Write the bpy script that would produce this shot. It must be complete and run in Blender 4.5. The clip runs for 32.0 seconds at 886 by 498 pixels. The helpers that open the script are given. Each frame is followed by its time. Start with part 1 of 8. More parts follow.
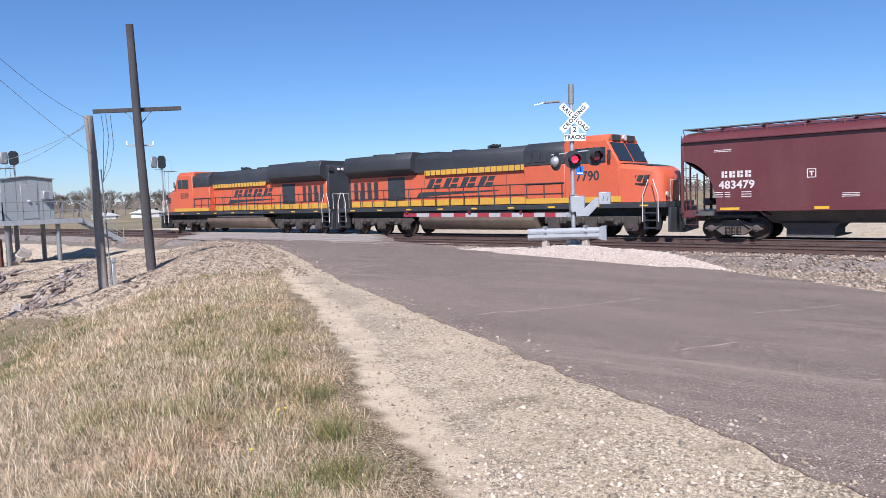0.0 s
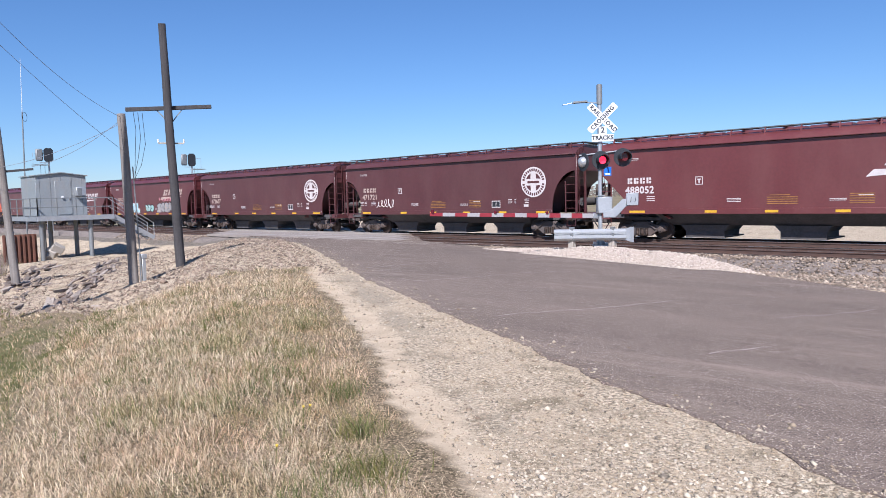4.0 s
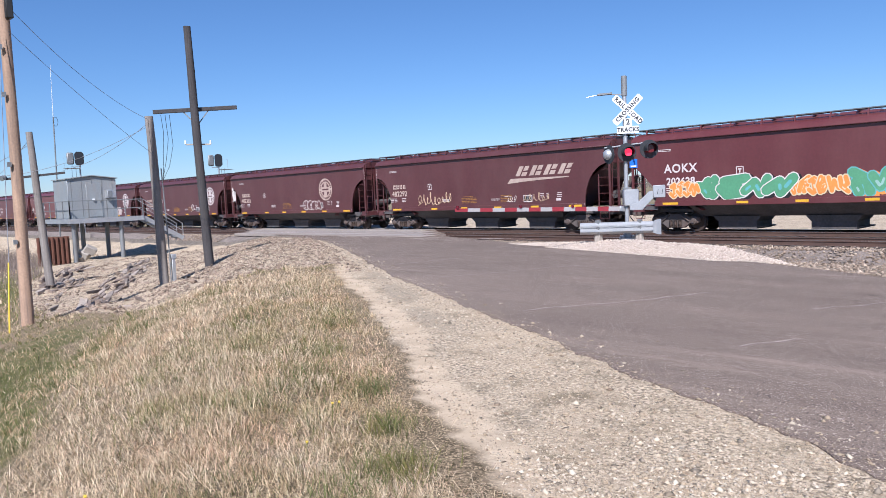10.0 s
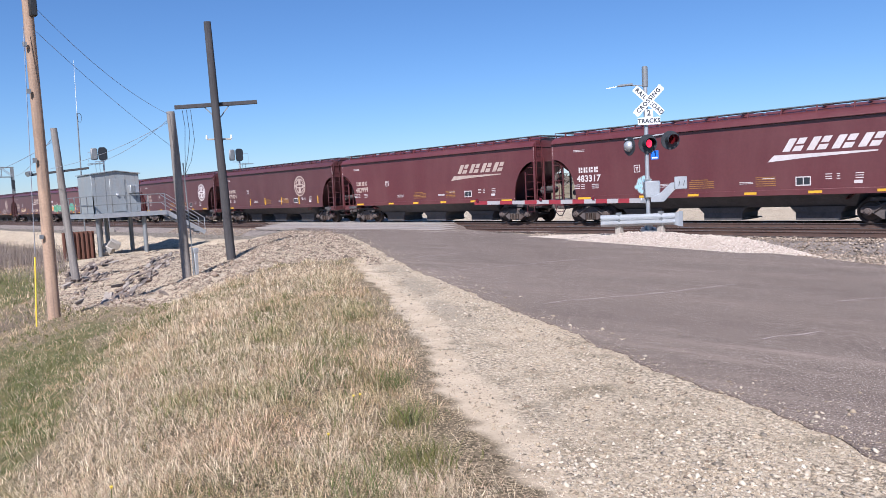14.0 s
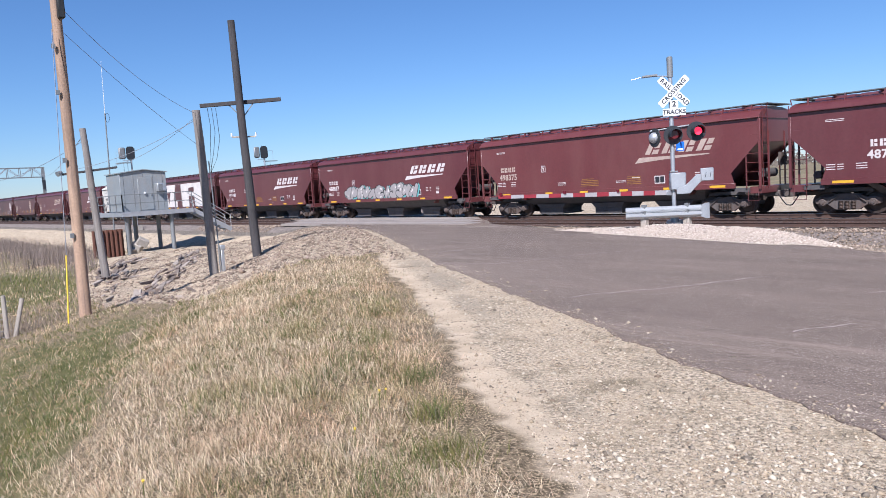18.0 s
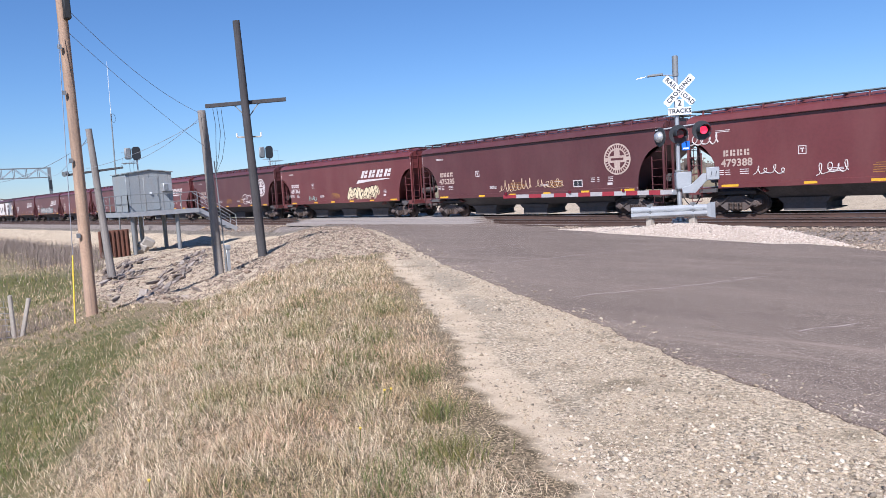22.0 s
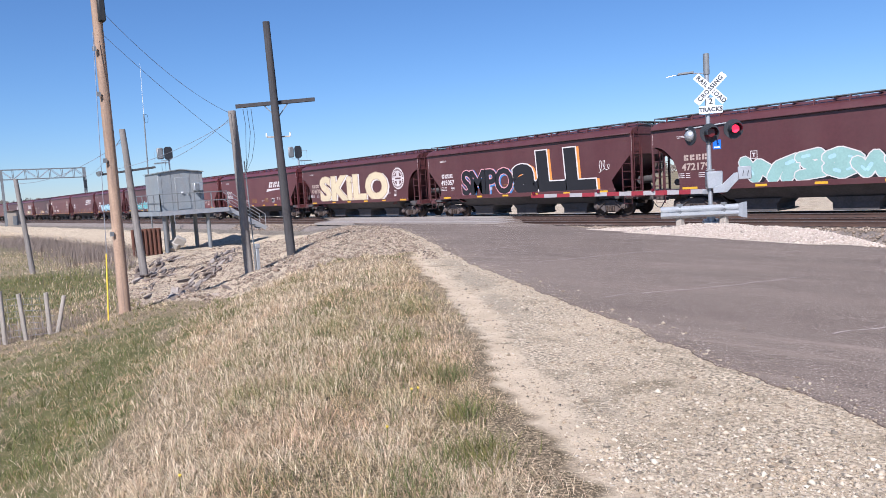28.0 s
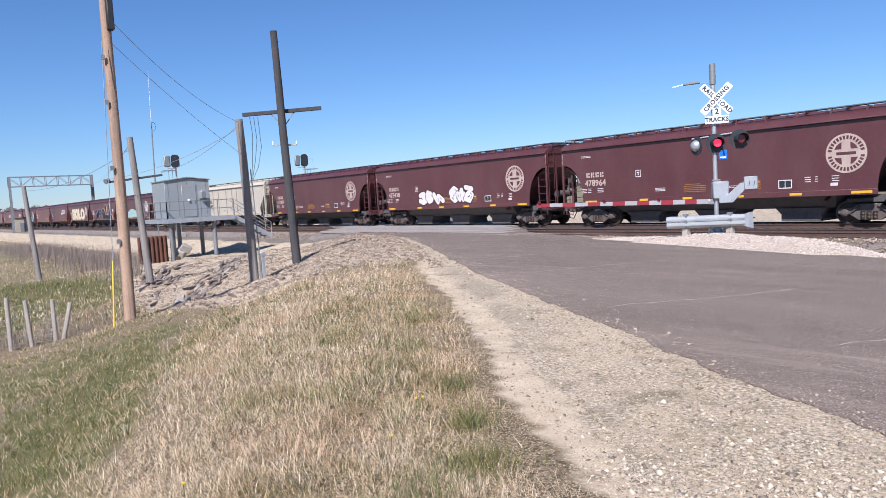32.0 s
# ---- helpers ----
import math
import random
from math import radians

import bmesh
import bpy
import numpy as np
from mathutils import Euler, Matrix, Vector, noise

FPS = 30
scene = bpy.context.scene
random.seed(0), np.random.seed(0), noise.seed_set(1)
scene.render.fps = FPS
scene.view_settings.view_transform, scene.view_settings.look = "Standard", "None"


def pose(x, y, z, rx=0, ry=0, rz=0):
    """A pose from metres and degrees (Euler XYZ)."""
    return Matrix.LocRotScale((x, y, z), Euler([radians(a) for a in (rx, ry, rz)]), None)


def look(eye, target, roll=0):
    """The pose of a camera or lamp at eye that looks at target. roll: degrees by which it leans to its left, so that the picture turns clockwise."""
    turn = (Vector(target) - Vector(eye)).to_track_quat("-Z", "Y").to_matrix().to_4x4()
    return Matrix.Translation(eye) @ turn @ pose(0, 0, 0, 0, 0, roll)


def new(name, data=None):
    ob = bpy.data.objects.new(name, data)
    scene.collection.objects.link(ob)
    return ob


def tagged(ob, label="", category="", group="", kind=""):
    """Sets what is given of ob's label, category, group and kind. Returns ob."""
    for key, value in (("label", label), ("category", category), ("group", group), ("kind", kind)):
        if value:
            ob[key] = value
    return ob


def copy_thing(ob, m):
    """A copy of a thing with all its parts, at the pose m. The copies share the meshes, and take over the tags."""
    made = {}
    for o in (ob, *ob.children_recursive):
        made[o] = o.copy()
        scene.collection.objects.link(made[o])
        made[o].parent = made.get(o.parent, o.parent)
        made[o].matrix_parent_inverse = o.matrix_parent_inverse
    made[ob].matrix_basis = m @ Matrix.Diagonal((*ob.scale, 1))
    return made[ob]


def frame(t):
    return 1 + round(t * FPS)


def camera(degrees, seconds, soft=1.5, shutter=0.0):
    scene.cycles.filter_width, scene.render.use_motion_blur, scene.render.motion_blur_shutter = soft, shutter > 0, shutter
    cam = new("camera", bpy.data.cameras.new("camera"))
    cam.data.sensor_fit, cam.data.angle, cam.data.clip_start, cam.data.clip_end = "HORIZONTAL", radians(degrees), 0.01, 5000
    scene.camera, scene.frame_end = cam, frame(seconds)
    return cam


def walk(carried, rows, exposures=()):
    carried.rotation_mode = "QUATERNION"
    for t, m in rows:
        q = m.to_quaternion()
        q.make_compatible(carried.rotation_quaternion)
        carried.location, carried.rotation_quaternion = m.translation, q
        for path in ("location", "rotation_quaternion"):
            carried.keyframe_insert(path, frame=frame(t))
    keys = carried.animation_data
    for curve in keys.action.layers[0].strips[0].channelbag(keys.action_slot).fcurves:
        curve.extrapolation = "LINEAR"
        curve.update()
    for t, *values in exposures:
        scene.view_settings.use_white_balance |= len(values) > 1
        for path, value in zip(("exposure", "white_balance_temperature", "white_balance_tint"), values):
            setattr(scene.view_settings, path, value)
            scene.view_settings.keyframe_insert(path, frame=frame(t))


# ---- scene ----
# ---------------------------------------------------------------- camera
EYE_Z = 2.104
LENS = 62.54
cam = camera(LENS, 32.0, soft=0.8)
walk(cam, [
    (0, pose(0, 0, EYE_Z, 85.95, 1.86, 41.60)),
    (0.5, pose(0, 0, EYE_Z, 86.04, 1.93, 42.02)),
    (1, pose(0, 0, EYE_Z, 86.10, 1.92, 42.44)),
    (1.5, pose(0, 0, EYE_Z, 86.12, 1.86, 42.76)),
    (2, pose(0, 0, EYE_Z, 86.08, 1.76, 42.95)),
    (2.5, pose(0, 0, EYE_Z, 86.03, 1.63, 43.07)),
    (3, pose(0, 0, EYE_Z, 85.98, 1.53, 43.20)),
    (3.5, pose(0, 0, EYE_Z, 85.98, 1.39, 43.41)),
    (5.5, pose(0, 0, EYE_Z, 85.98, 1.77, 44.32)),
    (6, pose(0, 0, EYE_Z, 86.05, 2.01, 44.38)),
    (6.5, pose(0, 0, EYE_Z, 86.10, 2.24, 44.45)),
    (7, pose(0, 0, EYE_Z, 86.12, 2.37, 44.62)),
    (7.5, pose(0, 0, EYE_Z, 86.06, 2.48, 44.87)),
    (8, pose(0, 0, EYE_Z, 85.94, 2.54, 45.11)),
    (8.5, pose(0, 0, EYE_Z, 85.79, 2.55, 45.23)),
    (9, pose(0, 0, EYE_Z, 85.71, 2.53, 45.35)),
    (9.5, pose(0, 0, EYE_Z, 85.66, 2.52, 45.48)),
    (10, pose(0, 0, EYE_Z, 85.71, 2.42, 45.60)),
    (10.5, pose(0, 0, EYE_Z, 85.74, 2.43, 45.72)),
    (11, pose(0, 0, EYE_Z, 85.76, 2.45, 45.84)),
    (11.5, pose(0, 0, EYE_Z, 85.70, 2.50, 45.99)),
    (12, pose(0, 0, EYE_Z, 85.65, 2.54, 46.20)),
    (12.5, pose(0, 0, EYE_Z, 85.53, 2.62, 46.45)),
    (13, pose(0, 0, EYE_Z, 85.42, 2.69, 46.72)),
    (13.5, pose(0, 0, EYE_Z, 85.31, 2.76, 46.96)),
    (14, pose(0, 0, EYE_Z, 85.23, 2.77, 47.13)),
    (14.5, pose(0, 0, EYE_Z, 85.13, 2.86, 47.25)),
    (16.5, pose(0, 0, EYE_Z, 84.82, 3.47, 48.20)),
    (17, pose(0, 0, EYE_Z, 84.84, 3.56, 48.50)),
    (17.5, pose(0, 0, EYE_Z, 84.86, 3.55, 48.76)),
    (18, pose(0, 0, EYE_Z, 84.91, 3.49, 48.97)),
    (18.5, pose(0, 0, EYE_Z, 85.00, 3.46, 49.10)),
    (19, pose(0, 0, EYE_Z, 85.11, 3.45, 49.15)),
    (19.5, pose(0, 0, EYE_Z, 85.25, 3.48, 49.18)),
    (20, pose(0, 0, EYE_Z, 85.40, 3.54, 49.20)),
    (20.5, pose(0, 0, EYE_Z, 85.44, 3.55, 49.24)),
    (21, pose(0, 0, EYE_Z, 85.33, 3.58, 49.32)),
    (21.5, pose(0, 0, EYE_Z, 85.16, 3.60, 49.37)),
    (22, pose(0, 0, EYE_Z, 84.91, 3.58, 49.36)),
    (22.5, pose(0, 0, EYE_Z, 84.75, 3.56, 49.47)),
    (23, pose(0, 0, EYE_Z, 84.61, 3.66, 49.64)),
    (23.5, pose(0, 0, EYE_Z, 84.57, 3.68, 49.89)),
    (24, pose(0, 0, EYE_Z, 84.57, 3.73, 50.14)),
    (24.5, pose(0, 0, EYE_Z, 84.54, 3.73, 50.39)),
    (25, pose(0, 0, EYE_Z, 84.57, 3.71, 50.66)),
    (25.5, pose(0, 0, EYE_Z, 84.55, 3.70, 50.90)),
    (27.5, pose(0, 0, EYE_Z, 84.88, 3.61, 51.49)),
    (28, pose(0, 0, EYE_Z, 85.00, 3.58, 51.52)),
    (28.5, pose(0, 0, EYE_Z, 85.04, 3.53, 51.61)),
    (29, pose(0, 0, EYE_Z, 85.04, 3.48, 51.73)),
    (29.5, pose(0, 0, EYE_Z, 85.05, 3.41, 51.81)),
    (30, pose(0, 0, EYE_Z, 85.08, 3.38, 51.81)),
    (30.5, pose(0, 0, EYE_Z, 85.21, 3.42, 51.80)),
    (31, pose(0, 0, EYE_Z, 85.41, 3.40, 51.79)),
    (31.5, pose(0, 0, EYE_Z, 85.59, 3.36, 51.84)),
    (32, pose(0, 0, EYE_Z, 85.72, 3.34, 51.96)),
], exposures=((0, 0.75, 5160, 14), (32, 0.75, 5160, 14)))

# ---------------------------------------------------------------- world, sun, exposure
SUN_FROM = Vector((0.573, -0.819, 0.0))     # level direction towards the sun
SUN_HEIGHT = radians(44)
world = bpy.data.worlds.new("sky")
scene.world = world
world.use_nodes = True
wn = world.node_tree.nodes
sky = wn.new("ShaderNodeTexSky")
sky.sky_type = "NISHITA"
sky.sun_disc = False
sky.sun_elevation = SUN_HEIGHT
sky.sun_rotation = math.atan2(SUN_FROM.x, SUN_FROM.y)
sky.air_density, sky.dust_density, sky.ozone_density = 1.0, 0.1, 5.5
world.node_tree.links.new(sky.outputs[0], wn["Background"].inputs[0])
wn["Background"].inputs[1].default_value = 0.057
sun = new("sun", bpy.data.lights.new("sun", "SUN"))
sun.data.energy, sun.data.angle, sun.data.color = 4.9, radians(0.53), (1.0, 0.86, 0.69)
sun.matrix_world = look((0, 0, 50), Vector((0, 0, 50)) - SUN_FROM * math.cos(SUN_HEIGHT) - Vector((0, 0, math.sin(SUN_HEIGHT))))

# ---------------------------------------------------------------- materials


def links(m):
    return m.node_tree.nodes, m.node_tree.links.new


def paint(name, color, rough=0.5, metal=0.0, spread=0.25, scale=3.0, fine=60.0, bump=0.15, spec=0.5, dirt=None, dirt_amount=0.0, random_spread=0.0, bump_scale=0.01):
    """A surface of one base colour, varied at two scales, with fine relief and, if asked, dirt patches."""
    m = bpy.data.materials.new(name)
    m.use_nodes = True
    nodes, link = links(m)
    b = nodes["Principled BSDF"]
    b.inputs["Roughness"].default_value, b.inputs["Metallic"].default_value = rough, metal
    b.inputs["Specular IOR Level"].default_value = spec
    co = nodes.new("ShaderNodeTexCoord")
    big, small = nodes.new("ShaderNodeTexNoise"), nodes.new("ShaderNodeTexNoise")
    for n, s in ((big, scale), (small, fine)):
        n.inputs["Scale"].default_value, n.inputs["Detail"].default_value = s, 5
        link(co.outputs["Object"], n.inputs["Vector"])
    add = nodes.new("ShaderNodeMath")
    add.operation = "ADD"
    link(big.outputs[0], add.inputs[0])
    link(small.outputs[0], add.inputs[1])
    last = add
    if random_spread:
        info, mul, plus = nodes.new("ShaderNodeObjectInfo"), nodes.new("ShaderNodeMath"), nodes.new("ShaderNodeMath")
        mul.operation = "MULTIPLY_ADD"
        mul.inputs[1].default_value, mul.inputs[2].default_value = random_spread, -0.5 * random_spread
        link(info.outputs["Random"], mul.inputs[0])
        link(add.outputs[0], plus.inputs[0])
        link(mul.outputs[0], plus.inputs[1])
        last = plus
    ramp = nodes.new("ShaderNodeMapRange")
    ramp.inputs["From Min"].default_value, ramp.inputs["From Max"].default_value = 0.6, 1.4
    ramp.inputs["To Min"].default_value, ramp.inputs["To Max"].default_value = 1 - spread, 1 + spread
    link(last.outputs[0], ramp.inputs["Value"])
    hue = nodes.new("ShaderNodeHueSaturation")
    hue.inputs["Color"].default_value = (*color, 1)
    link(ramp.outputs[0], hue.inputs["Value"])
    col = hue.outputs[0]
    if dirt:
        spots, cut, mix = nodes.new("ShaderNodeTexNoise"), nodes.new("ShaderNodeMapRange"), nodes.new("ShaderNodeMix")
        spots.inputs["Scale"].default_value, spots.inputs["Detail"].default_value = scale * 0.6, 8
        spots.inputs["Roughness"].default_value = 0.7
        stretch = nodes.new("ShaderNodeMapping")
        stretch.inputs["Scale"].default_value = (1.6, 1.6, 0.5)
        link(co.outputs["Object"], stretch.inputs["Vector"])
        link(stretch.outputs[0], spots.inputs["Vector"])
        cut.inputs["From Min"].default_value, cut.inputs["From Max"].default_value = 0.45, 0.75
        cut.inputs["To Max"].default_value = dirt_amount
        link(spots.outputs[0], cut.inputs["Value"])
        mix.data_type = "RGBA"
        mix.inputs[7].default_value = (*dirt, 1)
        link(cut.outputs[0], mix.inputs[0])
        link(col, mix.inputs[6])
        col = mix.outputs[2]
    link(col, b.inputs["Base Color"])
    if bump:
        bm = nodes.new("ShaderNodeBump")
        bm.inputs["Strength"].default_value, bm.inputs["Distance"].default_value = bump, bump_scale
        link(small.outputs[0], bm.inputs["Height"])
        link(bm.outputs[0], b.inputs["Normal"])
    return m


def glow(name, color, strength):
    m = bpy.data.materials.new(name)
    m.use_nodes = True
    b = m.node_tree.nodes["Principled BSDF"]
    b.inputs["Base Color"].default_value = (*color, 1)
    b.inputs["Emission Color"].default_value = (*color, 1)
    b.inputs["Emission Strength"].default_value = strength
    return m


RUSTY = (0.11, 0.055, 0.032)
DUST = (0.20, 0.14, 0.11)
M = {}
M["maroon"] = paint("maroon_paint", (0.102, 0.026, 0.028), 0.36, spread=0.16, scale=0.5, fine=9, bump=0.05, spec=0.7, dirt=(0.155, 0.068, 0.062), dirt_amount=0.5)
M["maroon_dark"] = paint("dark_maroon_paint", (0.084, 0.027, 0.028), 0.40, spread=0.18, scale=0.6, fine=8, bump=0.05, spec=0.7, dirt=(0.115, 0.056, 0.052), dirt_amount=0.55)
M["maroon_red"] = paint("oxide_red_paint", (0.122, 0.031, 0.031), 0.36, spread=0.16, scale=0.55, fine=9, bump=0.05, spec=0.7, dirt=(0.17, 0.075, 0.065), dirt_amount=0.5)
M["roof_grey"] = paint("galvanised_grating", (0.13, 0.14, 0.14), 0.6, 0.3, spread=0.3, scale=2, fine=30)
# grimy underside; its dark also paints the shade beneath, lightened somewhat for haze
M["under_black"] = paint("grimy_shaded_underframe", (0.080, 0.074, 0.074), 0.85, spread=0.35, scale=1.5, fine=12, dirt=(0.09, 0.072, 0.062), dirt_amount=0.6)
M["truck_steel"] = paint("dusty_cast_steel", (0.098, 0.081, 0.074), 0.8, spread=0.35, scale=3, fine=20, dirt=RUSTY, dirt_amount=0.6)
M["wheel_steel"] = paint("brown_wheel_steel", (0.06, 0.045, 0.038), 0.6, 0.4, spread=0.3, scale=5, fine=30, dirt=RUSTY, dirt_amount=0.5)
M["shiny_steel"] = paint("polished_rail_steel", (0.45, 0.44, 0.43), 0.28, 0.9, spread=0.1, scale=2, fine=40)
M["rail_side"] = paint("rusty_rail_steel", (0.075, 0.045, 0.035), 0.8, spread=0.3, scale=3, fine=30, dirt=RUSTY, dirt_amount=0.6)
M["white_paint"] = paint("weathered_white_lettering", (0.58, 0.53, 0.51), 0.6, spread=0.12, scale=2, fine=20, dirt=(0.42, 0.33, 0.31), dirt_amount=0.5)
M["tan_paint"] = paint("faded_tan_lettering", (0.42, 0.33, 0.275), 0.65, spread=0.15, scale=2, fine=20, dirt=(0.26, 0.16, 0.14), dirt_amount=0.6)
M["yellow"] = paint("yellow_reflective_tape", (0.62, 0.36, 0.02), 0.45, spread=0.15, scale=4, fine=30)
M["faded_yellow"] = paint("faded_yellow_stencil", (0.30, 0.15, 0.035), 0.6, spread=0.25, scale=4, fine=30, dirt=(0.14, 0.05, 0.04), dirt_amount=0.7)
M["car_white"] = paint("white_car_paint", (0.55, 0.525, 0.475), 0.45, spread=0.06, scale=0.5, fine=6, bump=0.04, dirt=(0.42, 0.37, 0.31), dirt_amount=0.5)
M["car_cream"] = paint("cream_car_paint", (0.46, 0.41, 0.33), 0.5, spread=0.08, scale=0.6, fine=7, bump=0.04, dirt=(0.33, 0.26, 0.19), dirt_amount=0.5)
M["orange"] = paint("orange_engine_paint", (0.50, 0.100, 0.042), 0.45, spread=0.10, scale=0.7, fine=8, bump=0.03, dirt=(0.30, 0.10, 0.055), dirt_amount=0.5)
M["engine_black"] = paint("black_engine_paint", (0.030, 0.032, 0.036), 0.55, spread=0.3, scale=1, fine=10, dirt=(0.05, 0.045, 0.04), dirt_amount=0.3)
M["engine_yellow"] = paint("engine_yellow_stripe", (0.52, 0.29, 0.035), 0.4, spread=0.1, scale=2, fine=12)
M["engine_grey"] = paint("dusty_fuel_tank", (0.135, 0.098, 0.070), 0.75, spread=0.25, scale=1.3, fine=12, dirt=(0.07, 0.05, 0.04), dirt_amount=0.7)
M["engine_truck"] = paint("grimy_engine_truck", (0.052, 0.042, 0.037), 0.85, spread=0.4, scale=3, fine=18, dirt=(0.05, 0.036, 0.028), dirt_amount=0.6)
M["dark_glass"] = paint("dark_cab_glass", (0.02, 0.025, 0.03), 0.06, spread=0.05, bump=0.0)
M["handrail_white"] = paint("white_grab_iron", (0.62, 0.55, 0.50), 0.5, spread=0.1)
M["galv"] = paint("galvanised_steel", (0.42, 0.43, 0.44), 0.45, 0.55, spread=0.16, scale=3, fine=26, bump=0.06)
M["galv_dull"] = paint("dull_galvanised_steel", (0.22, 0.23, 0.235), 0.6, 0.35, spread=0.2, scale=2, fine=16, dirt=(0.17, 0.15, 0.13), dirt_amount=0.5)
M["sign_white"] = paint("reflective_white_sheeting", (0.66, 0.66, 0.66), 0.4, spread=0.03, scale=3, fine=30, bump=0.02)
M["sign_black"] = paint("black_sign_paint", (0.026, 0.028, 0.032), 0.5, spread=0.2)
M["sign_blue"] = paint("blue_sign_paint", (0.02, 0.13, 0.55), 0.4, spread=0.1)
M["gate_red"] = paint("red_reflective_stripe", (0.25, 0.030, 0.040), 0.4, spread=0.1, scale=4, fine=30)
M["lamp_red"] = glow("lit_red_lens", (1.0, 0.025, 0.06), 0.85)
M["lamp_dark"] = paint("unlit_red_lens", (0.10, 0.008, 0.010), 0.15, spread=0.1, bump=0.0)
M["concrete"] = paint("weathered_concrete", (0.34, 0.31, 0.27), 0.9, spread=0.2, scale=1.5, fine=25, dirt=(0.2, 0.17, 0.14), dirt_amount=0.5)
M["slab"] = paint("broken_concrete_slab", (0.36, 0.30, 0.245), 0.9, spread=0.35, scale=1.2, fine=18, bump=0.5, bump_scale=0.03, dirt=(0.10, 0.085, 0.07), dirt_amount=0.8, random_spread=0.5)
M["tie_wood"] = paint("creosoted_tie_wood", (0.060, 0.046, 0.038), 0.9, spread=0.4, scale=4, fine=24, bump=0.4, random_spread=0.4)
M["shed_steel"] = paint("galvanised_shed_panel", (0.30, 0.32, 0.325), 0.5, 0.3, spread=0.12, scale=1.2, fine=12, bump=0.05, dirt=(0.33, 0.27, 0.22), dirt_amount=0.5)
M["rust_sheet"] = paint("rusted_sheet_piling", (0.13, 0.055, 0.035), 0.85, spread=0.3, scale=2, fine=18, dirt=(0.06, 0.03, 0.02), dirt_amount=0.6)
M["cable"] = paint("black_cable", (0.02, 0.02, 0.02), 0.6, spread=0.2)
M["wire_grey"] = paint("grey_wire", (0.24, 0.24, 0.26), 0.6, spread=0.2)
M["marker_yellow"] = paint("yellow_plastic_sleeve", (0.72, 0.52, 0.04), 0.5, spread=0.1)
M["far_white"] = paint("white_metal_siding", (0.62, 0.62, 0.60), 0.6, spread=0.08, scale=0.3, fine=3)
M["far_tan"] = paint("tan_block_wall", (0.36, 0.31, 0.25), 0.85, spread=0.15, scale=0.5, fine=5)
M["far_roof"] = paint("brown_shed_roof", (0.16, 0.12, 0.10), 0.8, spread=0.15, scale=0.5, fine=5)
M["twig"] = paint("bare_grey_twigs", (0.18, 0.155, 0.135), 0.95, spread=0.3, scale=0.6, fine=4, bump=0)
M["brush"] = paint("dry_brush_stalks", (0.205, 0.162, 0.135), 0.95, spread=0.35, scale=0.7, fine=5, bump=0)


def wood(name, color, dark, streak=14.0):
    m = paint(name, color, 0.88, spread=0.25, scale=1.4, fine=22, bump=0.5, bump_scale=0.012, dirt=dark, dirt_amount=0.85)
    nodes, link = links(m)
    for n in nodes:
        if n.type == "MAPPING":
            n.inputs["Scale"].default_value = (streak, streak, 0.5)
    return m


M["pole_grey"] = wood("silvered_pole_wood", (0.235, 0.21, 0.19), (0.10, 0.08, 0.065))
M["pole_dark"] = wood("dark_creosoted_pole_wood", (0.060, 0.055, 0.056), (0.026, 0.024, 0.025))
M["pole_brown"] = wood("brown_pole_wood", (0.37, 0.25, 0.17), (0.13, 0.10, 0.085), 9.0)
M["post_grey"] = wood("weathered_fence_wood", (0.42, 0.37, 0.31), (0.10, 0.085, 0.07))


WARM = 0.90     # how far the local limestone and straw lean to yellow


